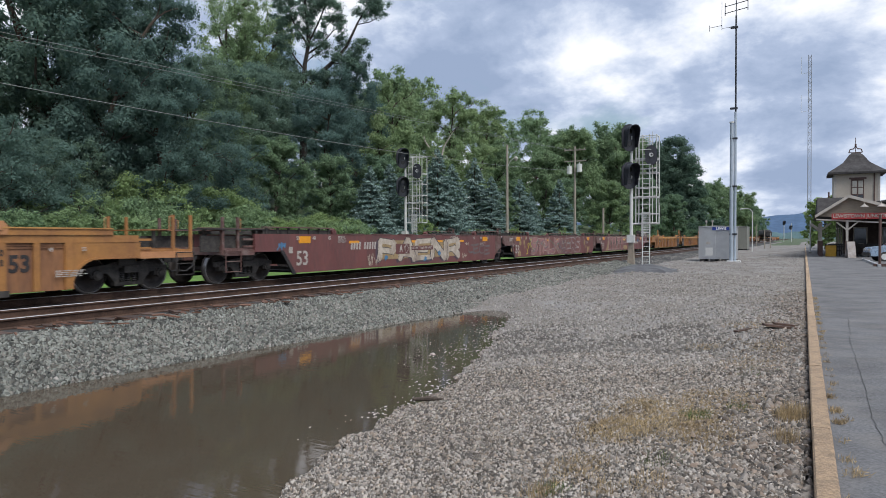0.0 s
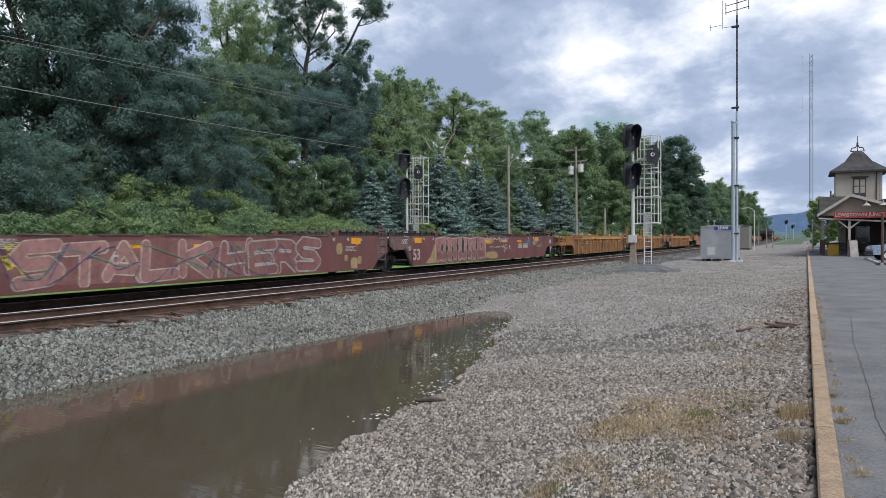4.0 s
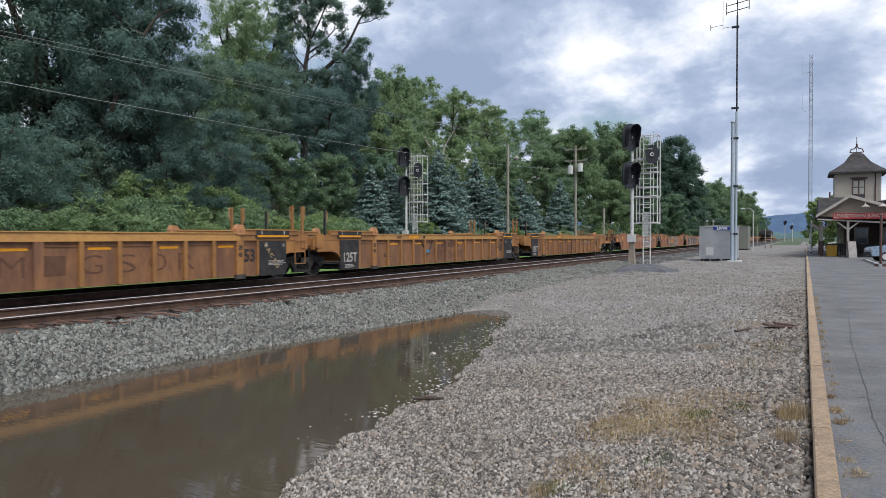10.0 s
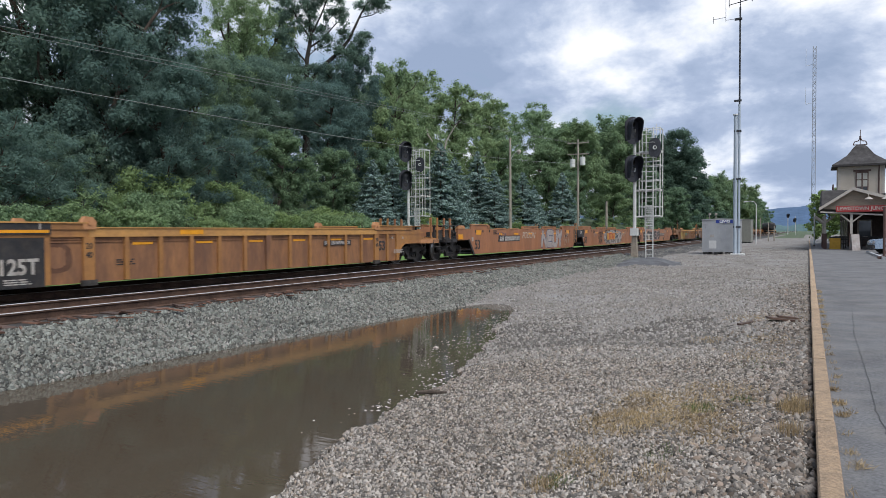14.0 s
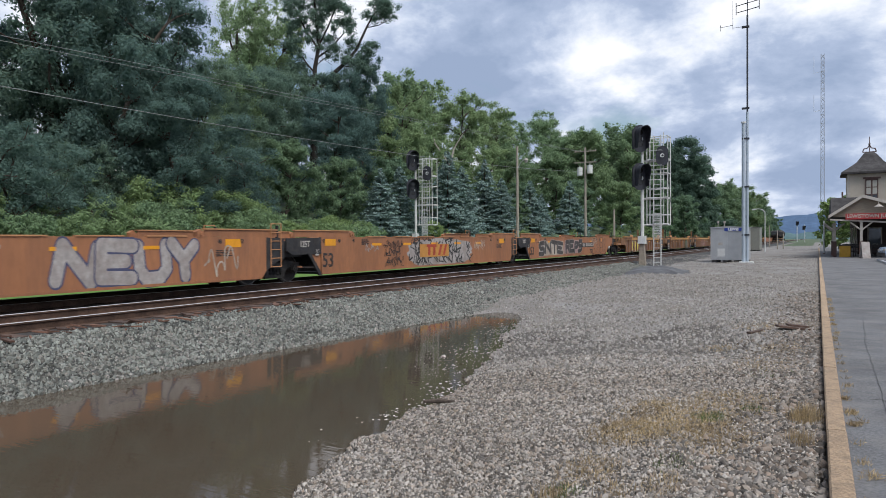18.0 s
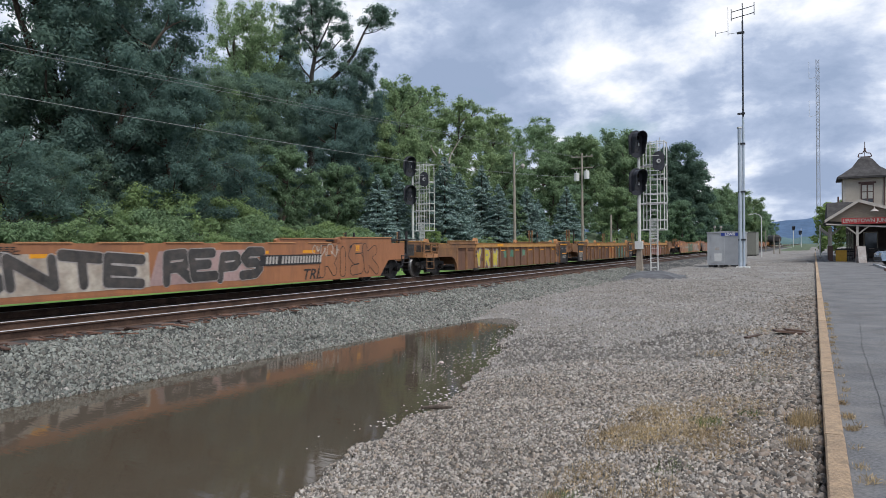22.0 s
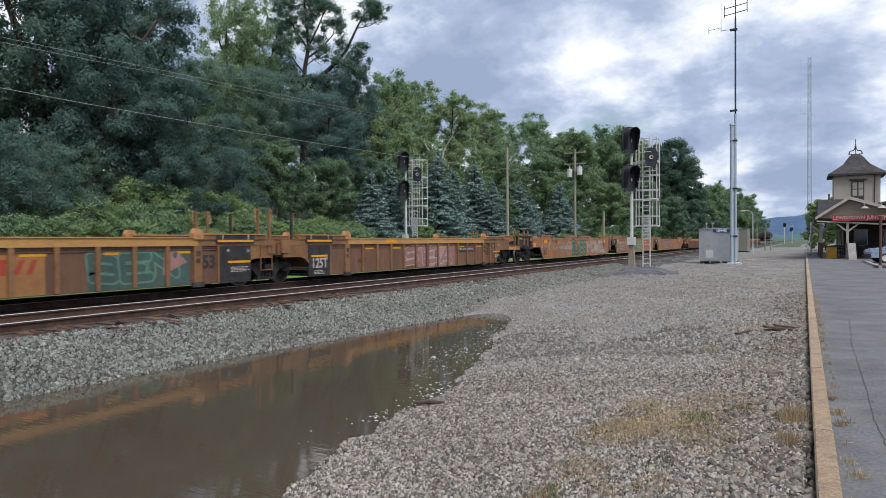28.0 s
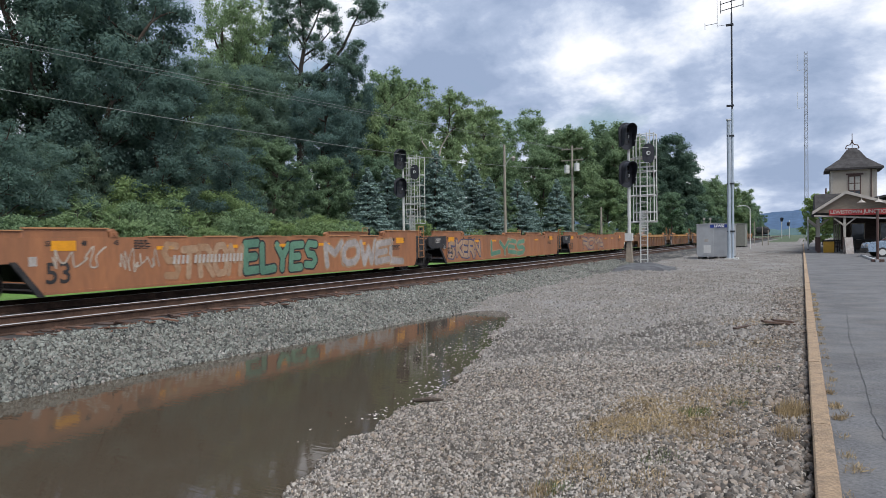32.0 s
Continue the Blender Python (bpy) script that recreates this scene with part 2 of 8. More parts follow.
DULLROSE = mat("dull_rose_spray", (0.225, 0.105, 0.092), 0.7, var=0.2, scale=1.0, col2=(0.17, 0.07, 0.062), fine=9, bump=0, dirt=(0.12, 0.055, 0.05), dirt_amount=0.6)
PINK = mat("pink_spray_paint", (0.33, 0.17, 0.155), 0.7, var=0.2, scale=1.0, col2=(0.24, 0.115, 0.11), fine=9, bump=0, dirt=(0.16, 0.08, 0.07), dirt_amount=0.5)
LILAC = mat("lilac_spray_paint", (0.38, 0.22, 0.24), 0.7, var=0.15, scale=1.0, fine=12, bump=0)
REDP = mat("red_paint", (0.35, 0.05, 0.025), 0.65, var=0.12, scale=2, fine=15, bump=0)
BLUEP = mat("blue_spray_paint", (0.07, 0.19, 0.33), 0.7, var=0.12, scale=2, fine=15, bump=0)
NAVY = mat("navy_spray_paint", (0.06, 0.065, 0.13), 0.7, var=0.12, scale=2, fine=15, bump=0)
BLACKP = mat("black_spray_paint", (0.025, 0.024, 0.024), 0.7, var=0.2, scale=2, fine=15, bump=0)
SAND = mat("sand_spray_paint", (0.34, 0.24, 0.12), 0.7, var=0.15, scale=2, fine=15, bump=0)
AMBER = mat("amber_reflector", (0.72, 0.30, 0.01), 0.4, var=0.08, scale=4, fine=20, bump=0)
YELLOWP = mat("bright_yellow_spray", (0.55, 0.45, 0.06), 0.7, var=0.1, scale=2, fine=15, bump=0)
GALV = mat("galvanised_steel", (0.60, 0.60, 0.58), 0.6, 0.0, var=0.08, scale=2, fine=20, bump=0.05)
BUNGALOW = mat("grey_aluminium", (0.40, 0.41, 0.42), 0.5, 0.2, var=0.06, scale=1.5, fine=20, bump=0.03, dirt=(0.3, 0.3, 0.3), dirt_amount=0.3)
POLEGREY = mat("weathered_pole_wood", (0.34, 0.30, 0.25), 0.9, var=0.2, scale=2, fine=20, stretch=(4, 4, 0.5))
TANSTEEL = mat("stained_tan_steel", (0.33, 0.28, 0.22), 0.8, var=0.15, scale=3, fine=20, dirt=(0.18, 0.13, 0.1), dirt_amount=0.6)
DARKMETAL = mat("dark_mast_metal", (0.045, 0.048, 0.055), 0.5, 0.4, var=0.1, bump=0)
SIGBLACK = mat("signal_black", (0.028, 0.03, 0.04), 0.6, var=0.2, bump=0)
LENS = mat("dark_signal_lens", (0.02, 0.018, 0.016), 0.15, var=0.05, bump=0)
WALLCREAM = mat("cream_wood_wall", (0.46, 0.405, 0.335), 0.8, var=0.07, scale=1, fine=20)
ROOFDARK = mat("slate_roof", (0.05, 0.046, 0.046), 0.85, var=0.2, scale=2, fine=12, bump=0.5, bump_scale=12)
TRIMBROWN = mat("brown_trim", (0.10, 0.055, 0.045), 0.7, var=0.1)
TRIMCREAM = mat("cream_trim", (0.45, 0.41, 0.36), 0.7, var=0.08)
SIGNRED = mat("red_sign_board", (0.38, 0.035, 0.035), 0.6, var=0.08, scale=2)
# wall under the canopy: the canopy's shade is put into its base colour
WALLSHADED = mat("canopy_shaded_wall", (0.065, 0.045, 0.04), 0.9, var=0.2, scale=2, fine=14)
LEAF_BRIGHT = mat("bright_young_leaves", (0.25, 0.34, 0.12), 0.9, var=0.2, scale=0.3, col2=(0.19, 0.27, 0.11), fine=2, bump=0, island=0.2, spec=0.15, trans=0.5)
BLIND = mat("cream_window_blind", (0.42, 0.40, 0.35), 0.6, var=0.1, scale=2, bump=0)
GLASS = mat("window_glass", (0.05, 0.055, 0.06), 0.08, var=0.05, bump=0, spec=0.8)
BARK = mat("bark", (0.085, 0.065, 0.05), 0.95, var=0.25, scale=2, fine=14, bump=0.6, bump_scale=14, stretch=(3, 3, 0.6))
DARKBARK = mat("dark_bark", (0.04, 0.034, 0.03), 0.95, var=0.25, scale=2, fine=14, bump=0.6, bump_scale=14, stretch=(3, 3, 0.6))
DEADWOOD = mat("dead_limb", (0.40, 0.36, 0.31), 0.9, var=0.15, scale=2, fine=14)
# leaf green shifted to blue and lifted, standing in for haze and skylight
LEAF_DARK = mat("haze_blued_oak_leaves", (0.14, 0.222, 0.196), 0.85, var=0.2, scale=0.3, col2=(0.115, 0.187, 0.168), fine=2, bump=0, island=0.12, spec=0.2, trans=0.58, objhue=(0.165, 0.24, 0.168))
LEAF_DEEP = mat("deep_green_leaves", (0.105, 0.165, 0.12), 0.85, var=0.2, scale=0.3, col2=(0.08, 0.135, 0.10), fine=2, bump=0, island=0.25, spec=0.25, trans=0.5)
LEAF_MID = mat("maple_leaves", (0.165, 0.25, 0.155), 0.85, var=0.2, scale=0.3, col2=(0.13, 0.21, 0.14), fine=2, bump=0, island=0.25, spec=0.25, trans=0.5, objhue=(0.20, 0.28, 0.145))
LEAF_LIGHT = mat("locust_leaves", (0.285, 0.37, 0.18), 0.85, var=0.2, scale=0.3, col2=(0.20, 0.28, 0.145), fine=2, bump=0, island=0.25, spec=0.2, trans=0.5, objhue=(0.20, 0.29, 0.16))
LEAF_BUSH = mat("sumac_leaves", (0.20, 0.285, 0.15), 0.85, var=0.2, scale=0.3, col2=(0.15, 0.23, 0.13), fine=2, bump=0, island=0.25, spec=0.2, trans=0.45, objhue=(0.225, 0.31, 0.13))
NEEDLE = mat("blue_spruce_needles", (0.215, 0.30, 0.275), 0.85, var=0.2, scale=0.8, col2=(0.175, 0.25, 0.23), fine=4, bump=0, island=0.3, spec=0.25, trans=0.2)
DRYGRASS = mat("dry_grass_blades", (0.42, 0.315, 0.17), 0.8, var=0.2, scale=2, col2=(0.25, 0.185, 0.11), fine=10, bump=0, island=0.45, trans=0.3)
GREENGRASS = mat("green_weed_blades", (0.11, 0.16, 0.05), 0.8, var=0.2, scale=2, fine=10, bump=0, island=0.4, trans=0.3)
# aerial haze over the distance is mixed into these two blue-green colours
HILL = mat("haze_tinted_hill", (0.055, 0.105, 0.19), 0.95, var=0.15, scale=0.01, col2=(0.045, 0.086, 0.155), fine=0.05, bump=0)
FARWOOD = mat("haze_tinted_far_wood", (0.07, 0.125, 0.13), 0.95, var=0.2, scale=0.03, col2=(0.055, 0.10, 0.10), fine=0.2, bump=0)


def water_material():
    m = bpy.data.materials.new("muddy_water")
    m.use_nodes = True
    nt = m.node_tree
    b = nt.nodes["Principled BSDF"]
    b.inputs["Base Color"].default_value = (0.066, 0.051, 0.036, 1)
    b.inputs["Roughness"].default_value = 0.03
    b.inputs["IOR"].default_value = 1.33
    n, bp = nt.nodes.new("ShaderNodeTexNoise"), nt.nodes.new("ShaderNodeBump")
    co, mp = nt.nodes.new("ShaderNodeTexCoord"), nt.nodes.new("ShaderNodeMapping")
    mp.inputs["Rotation"].default_value = (0, 0, radians(28))
    mp.inputs["Scale"].default_value = (1.0, 6, 1)
    nt.links.new(co.outputs["Object"], mp.inputs[0]), nt.links.new(mp.outputs[0], n.inputs["Vector"])
    n.inputs["Scale"].default_value, n.inputs["Detail"].default_value = 3.0, 2
    bp.inputs["Strength"].default_value, bp.inputs["Distance"].default_value = 0.018, 0.05
    nt.links.new(n.outputs["Fac"], bp.inputs["Height"]), nt.links.new(bp.outputs[0], b.inputs["Normal"])
    return m


WATER = water_material()


# ---- mesh tools ----
class Mesh:
    """Collects faces and makes one mesh of them."""

    def __init__(self):
        self.v, self.f = [], []

    def add(self, verts, faces):
        n = len(self.v)
        self.v.extend(verts)
        self.f.extend([tuple(i + n for i in q) for q in faces])
        return self

    def box(self, x0, x1, y0, y1, z0, z1, m=None):
        vs = [(x, y, z) for z in (z0, z1) for y in (y0, y1) for x in (x0, x1)]
        if m is not None:
            vs = [tuple(m @ Vector(p)) for p in vs]
        return self.add(vs, [(0, 2, 3, 1), (4, 5, 7, 6), (0, 1, 5, 4), (2, 6, 7, 3), (0, 4, 6, 2), (1, 3, 7, 5)])

    def prism_x(self, poly, x0, x1):
        """A polygon in (y, z), anticlockwise seen from +X, swept from x0 to x1."""
        n = len(poly)
        vs = [(x0, y, z) for y, z in poly] + [(x1, y, z) for y, z in poly]
        fs = [tuple(range(n - 1, -1, -1)), tuple(range(n, 2 * n))] + [(i, (i + 1) % n, n + (i + 1) % n, n + i) for i in range(n)]
        return self.add(vs, fs)

    def prism_y(self, poly, y0, y1):
        """A polygon in (x, z) swept from y0 to y1."""
        n = len(poly)
        vs = [(x, y0, z) for x, z in poly] + [(x, y1, z) for x, z in poly]
        fs = [tuple(range(n)), tuple(range(2 * n - 1, n - 1, -1))] + [(i, n + i, n + (i + 1) % n, (i + 1) % n) for i in range(n)]
        return self.add(vs, fs)

    def tube(self, a, b, r0, r1=None, n=8):
        a, b = Vector(a), Vector(b)
        r1 = r0 if r1 is None else r1
        q = (b - a).to_track_quat("Z", "Y")
        ring = [Vector((math.cos(k * 2 * math.pi / n), math.sin(k * 2 * math.pi / n), 0)) for k in range(n)]
        vs = [tuple(a + q @ (p * r0)) for p in ring] + [tuple(b + q @ (p * r1)) for p in ring]
        fs = [tuple(range(n - 1, -1, -1)), tuple(range(n, 2 * n))] + [(i, (i + 1) % n, n + (i + 1) % n, n + i) for i in range(n)]
        return self.add(vs, fs)

    def lathe_x(self, profile, n=24):
        """Turn (x, r) pairs about the x axis."""
        k = len(profile)
        vs = [(x, r * math.cos(a * 2 * math.pi / n), r * math.sin(a * 2 * math.pi / n)) for a in range(n) for x, r in profile]
        fs = [(a * k + j, a * k + j + 1, ((a + 1) % n) * k + j + 1, ((a + 1) % n) * k + j) for a in range(n) for j in range(k - 1)]
        return self.add(vs, fs)

    def pipe(self, pts, r, n=6):
        for a, b in zip(pts, pts[1:]):
            self.tube(a, b, r, n=n)
        return self

    def data(self, name, material, smooth=False):
        me = bpy.data.meshes.new(name)
        me.from_pydata(self.v, [], self.f)
        for m in (material if isinstance(material, (list, tuple)) else [material]):
            me.materials.append(m)
        if smooth:
            me.polygons.foreach_set("use_smooth", [True] * len(me.polygons))
        me.update()
        return me


def part(name, mesh, material, parent=None, label="", smooth=False):
    ob = new(name, mesh.data(name, material, smooth) if isinstance(mesh, Mesh) else mesh)
    if parent is not None:
        ob.parent = parent
    if label:
        ob["label"] = label
    return ob


def thing(name, m, label, category, group="", kind=""):
    ob = new(name)
    ob.matrix_basis = m
    ob.empty_display_size = 0.2
    return tagged(ob, label, category, group, kind)


TEXTS = {}


def text_data(body, size, material, offset=0.0, extrude=0.004, shear=0.0, width=1.0):
    key = (body, size, material.name, offset, shear, width)
    if key not in TEXTS:
        cu = bpy.data.curves.new("lettering", "FONT")
        cu.body, cu.size, cu.extrude, cu.offset, cu.shear = body, size, extrude, offset, shear
        cu.align_x, cu.align_y = "CENTER", "CENTER"
        cu.resolution_u = 3
        ob = bpy.data.objects.new("lettering", cu)
        me = bpy.data.meshes.new_from_object(ob)
        bpy.data.objects.remove(ob)
        if width != 1.0:
            me.transform(Matrix.Diagonal((width, 1, 1, 1)))
        me.materials.clear()
        me.materials.append(material)
        TEXTS[key] = me
    return TEXTS[key]


def lettering(body, size, material, parent, x, y, z, offset=0.0, name="lettering", shear=0.0, width=1.0, turn=0.0):
    """Letters on a side that faces +X: they run along +Y."""
    ob = new(name, text_data(body, size, material, offset, shear=shear, width=width))
    ob.parent = parent
    ob.matrix_basis = Matrix.Translation((x, y, z)) @ Matrix(((0, 0, 1, 0), (1, 0, 0, 0), (0, 1, 0, 0), (0, 0, 0, 1))) @ pose(0, 0, 0, 0, 0, turn)
    return ob

# ---- ground, track, water, platform ----
RAIL_Z, NEAR_X, FAR_X, POND_Z = 0.224, -12.85, -16.55, -0.48
SHORE_Y = np.array([-40, 0, 4.2, 5.3, 6.7, 7.5, 8.4, 9.6, 10.9, 12.3, 12.8, 14.3, 16.2, 17.9])
SHORE_X = np.array([-2.6, -3.3, -3.76, -4.08, -4.28, -4.27, -4.41, -4.74, -5.15, -5.4, -5.9, -6.15, -6.75, -7.7])


def height(x, y):
    """Height of the ground, for numpy arrays."""
    x, y = np.asarray(x, float), np.asarray(y, float)
    wob = 0.05 * np.sin(x * 1.7 + y * 0.6) * np.sin(y * 1.1 - x * 0.4) + 0.035 * np.sin(x * 4.1 - y * 2.3) * np.sin(y * 3.7)
    near = np.interp(y, SHORE_Y, SHORE_X) + 0.05 * np.sin(y * 4.3 + 0.6) * np.sin(y * 1.3) + 0.045 * np.sin(y * 9.7 + 1.0)
    far = np.interp(y, [-40, 4.9, 8.6, 11.5, 14.1, 16.0, 17.7], [-9.5, -9.29, -9.1, -8.8, -8.68, -8.42, -8.1])
    flat = np.interp(x, [-19.5, -18.4, -10.9, -9.2, -6.0, -2.0, 0.0, 0.1], [-0.12, 0.04, 0.04, -0.2, -0.2, -0.16, -0.11, -0.11])
    # across the pond: bank, bed, ballast shoulder
    t = np.clip((x - near) / (0.0 - near), 0, 1)
    bank = POND_Z + 0.37 * t ** 0.65
    s = np.clip((far - x) / (far + 10.9), 0, 1)
    ball = POND_Z + 0.52 * s
    bed = POND_Z - 0.28 * np.sqrt(np.clip((near - x) * (x - far), 0, 9) / 9)
    pond = np.where(x > near, bank, np.where(x < far, ball, bed))
    pond = np.where(x < -10.9, flat, pond)
    k = np.clip((y - 17.2) / 1.6, 0, 1)
    k = k * k * (3 - 2 * k)
    z = pond * (1 - k) + flat * k
    z = z + wob * np.clip((-x - 0.3) / 1.5, 0, 1) * np.where(x > -10.9, 1, 0) * (0.55 + 0.45 * k) * np.maximum(k, np.clip(np.minimum(np.abs(x - near), np.abs(x - far)) / 1.3, 0.22, 1))
    # heap of dark chippings by the signal
    d2 = ((x + 7.6) / 1.8) ** 2 + ((y - 36.0) / 3.2) ** 2
    z = z + 0.42 * np.exp(-d2 * 1.6)
    # verge and wooded bank behind the tracks
    back = np.interp(x, [-2500, -90, -48, -34, -27, -22, -19.5], [40, 12, 5.5, 2.4, 0.7, -0.05, -0.12])
    away = np.clip(1 - (y - 130) / 200, 0.0, 1)
    back = -0.12 + (back + 0.12) * away
    return np.where(x < -19.5, back, z)


def make_ground():
    xs = np.concatenate([[-2500, -1200, -600, -300, -180, -120, -90], np.arange(-75, -20, 2.5), np.arange(-19.75, -11, 0.5), np.arange(-10.9, 0.06, 0.22),
                         [0.075, 3, 8, 20, 50, 120, 300, 800, 2500]])
    ys = np.concatenate([[-400, -150, -60, -30, -15, -8], np.arange(-4, 22, 0.25), np.arange(22, 60, 0.6), np.arange(60, 140, 2.5),
                         [150, 170, 200, 240, 300, 400, 600, 900, 1400, 2200, 3500]])
    X, Y = np.meshgrid(xs, ys)
    Z = height(X, Y)
    Z = np.where(X > 0.07, -0.16, Z)
    nx, ny = len(xs), len(ys)
    me = bpy.data.meshes.new("ground")
    idx = np.arange(nx * ny).reshape(ny, nx)
    q = np.stack([idx[:-1, :-1], idx[:-1, 1:], idx[1:, 1:], idx[1:, :-1]], -1).reshape(-1, 4)
    me.from_pydata(np.stack([X, Y, Z], -1).reshape(-1, 3).tolist(), [], q.tolist())
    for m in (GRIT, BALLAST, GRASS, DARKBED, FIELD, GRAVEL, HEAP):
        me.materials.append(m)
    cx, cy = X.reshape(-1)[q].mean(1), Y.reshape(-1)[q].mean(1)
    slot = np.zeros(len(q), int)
    # near yard: the bed with gap shade in its colour lies under the stones
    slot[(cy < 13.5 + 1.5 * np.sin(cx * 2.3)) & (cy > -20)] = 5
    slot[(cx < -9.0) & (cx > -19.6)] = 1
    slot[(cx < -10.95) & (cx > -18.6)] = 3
    slot[cx < -19.4] = 2
    slot[cx < -26.0] = 4
    heap = ((cx + 7.6) / 1.9) ** 2 + ((cy - 36) / 3.3) ** 2 < 1.0
    slot[heap] = 6
    # weedy strip at the end of the yard
    slot[(cy > 175) & (cx > -7.5) & (cx < -1.0)] = 4
    slot[(cy > 330) | (cx > 30) | (cx < -120)] = 4
    me.polygons.foreach_set("material_index", slot.tolist())
    me.polygons.foreach_set("use_smooth", [True] * len(q))
    me.update()
    tagged(new("ground", me), "gravel rail yard with ballast shoulder and grassy verge", "ground", kind="structure")


make_ground()
pond = Mesh()
pond.add([(-9.6, -60, POND_Z), (-2.0, -60, POND_Z), (-2.0, 19, POND_Z), (-9.6, 19, POND_Z)], [(0, 1, 2, 3)])
tagged(part("water", pond, WATER), "still brown muddy flood water lying between ballast and gravel", "water", kind="structure")


def stones(name, n, region, material, label, lo, hi, seed, sides=3, flat=0.55, tilt=0.25):
    """Loose angular stones strewn over the ground, one joined mesh: crooked frustums with broken tops."""
    r = np.random.default_rng(seed)
    x, y = region(r, n)
    z = height(x, y)
    n, k = len(x), sides
    size = lo + (hi - lo) * r.random(n) ** 1.6
    ang = (np.arange(k)[None] + r.uniform(-0.32, 0.32, (n, k))) * (2 * np.pi / k) + r.uniform(0, 6.28, (n, 1))
    rad = r.uniform(0.7, 1.25, (n, k)) * np.sqrt(size[:, None] ** 2 * 0.36)
    foot = np.stack([rad * np.cos(ang) * r.uniform(0.7, 1.3, (n, 1)), rad * np.sin(ang), np.full((n, k), 0.0) - size[:, None] * 0.25], -1)
    top = foot * r.uniform(0.3, 0.95, (n, k, 1))
    top[:, :, 2] = size[:, None] * flat * (r.uniform(0.5, 1.5, (n, 1)) + r.uniform(-0.4, 0.4, (n, k)))
    top[:, :, :2] += (r.normal(size=(n, 1, 2)) * 0.10 * size[:, None, None])
    v = np.concatenate([foot, top], 1)
    tx, ty = (r.normal(size=(n, 1)) * tilt for _ in range(2))
    v = np.stack([v[..., 0] + tx * v[..., 2], v[..., 1] + ty * v[..., 2], v[..., 2] - tx * v[..., 0] - ty * v[..., 1]], -1)
    turn = r.uniform(0, 6.28, n)
    ca, sa = np.cos(turn)[:, None], np.sin(turn)[:, None]
    v = np.stack([v[..., 0] * ca - v[..., 1] * sa, v[..., 0] * sa + v[..., 1] * ca, v[..., 2]], -1) + np.stack([x, y, z], -1)[:, None]
    one = [i for j in range(k) for i in (j, (j + 1) % k, k + (j + 1) % k, k + j)] + list(range(k, 2 * k))
    start = [4 * j for j in range(k + 1)]
    me = bpy.data.meshes.new(name)
    me.vertices.add(n * 2 * k)
    me.vertices.foreach_set("co", v.reshape(-1))
    F = (np.arange(n)[:, None] * (2 * k) + np.array(one)[None]).reshape(-1)
    S = (np.arange(n)[:, None] * len(one) + np.array(start)[None]).reshape(-1)
    me.loops.add(len(F))
    me.loops.foreach_set("vertex_index", F)
    me.polygons.add(len(S))
    me.polygons.foreach_set("loop_start", S)
    me.update(calc_edges=True)
    me.materials.append(material)
    tagged(new(name, me), label, "gravel", kind="stuff")


def yard_region(d0, d1, power):
    def region(r, n):
        d = d0 + (d1 - d0) * r.random(n) ** power
        x = -r.random(n) * np.minimum(d * 0.86, 11.0)
        y = np.sqrt(np.clip(d * d - x * x, 1, None))
        heap = ((x + 7.6) / 1.9) ** 2 + ((y - 36) / 3.3) ** 2 < 0.9
        keep = (x < 0.04) & (x > -10.8) & (height(x, y) > POND_Z - 0.004) & ~heap
        return x[keep], y[keep]
    return region


def kerb_region(r, n):
    y = 2.6 + 22 * r.random(n) ** 1.6
    x = 0.05 - np.abs(r.normal(size=n)) * 0.5
    return x, y


def ballast_region(r, n):
    y = 2.5 + 42 * r.random(n) ** 1.6
    x = r.uniform(-11.3, -8.4, n)
    keep = height(x, y) > POND_Z - 0.06
    return x[keep], y[keep]


stones("gravel", 140000, yard_region(3.2, 11.0, 0.95), STONE, "loose grey and brown gravel stones covering the yard", 0.009, 0.036, 3, flat=0.42, tilt=0.4)
stones("far_gravel", 70000, yard_region(10.0, 34.0, 1.25), FSTONE, "grey gravel stones spread over the far yard", 0.018, 0.062, 4, flat=0.45)
stones("distant_gravel", 13000, yard_region(30.0, 75.0, 1.2), FSTONE, "scattered stones on the distant yard", 0.03, 0.075, 7, flat=0.4)
stones("kerb_rubble", 12000, kerb_region, KSTONE, "larger brown broken stones lying along the kerb", 0.018, 0.062, 6, sides=4, flat=0.38, tilt=0.4)
stones("ballast", 78000, ballast_region, BSTONE, "coarse grey ballast stones on the track shoulder", 0.024, 0.066, 5, flat=0.5, tilt=0.45)


def make_track(cx, y0, y1, name, label):
    t = tagged(new(name), label, "railway track", kind="structure")
    for s in (-1, 1):
        x = cx + s * 0.7535
        prof = [(x - 0.07, 0.04), (x + 0.07, 0.04), (x + 0.07, 0.055), (x + 0.012, 0.075), (x + 0.012, 0.175), (x + 0.037, 0.19), (x + 0.037, 0.216),
                (x - 0.037, 0.216), (x - 0.037, 0.19), (x - 0.012, 0.175), (x - 0.012, 0.075), (x - 0.07, 0.055)]
        part("rail", Mesh().prism_y(prof, y0, y1), RAIL, t)
        head = [(x - 0.034, 0.217), (x + 0.034, 0.217), (x + 0.03, RAIL_Z), (x - 0.03, RAIL_Z)]
        part("rail_head", Mesh().prism_y(head, y0, y1), RAILTOP, t, "polished running surface of the rail")
    return t


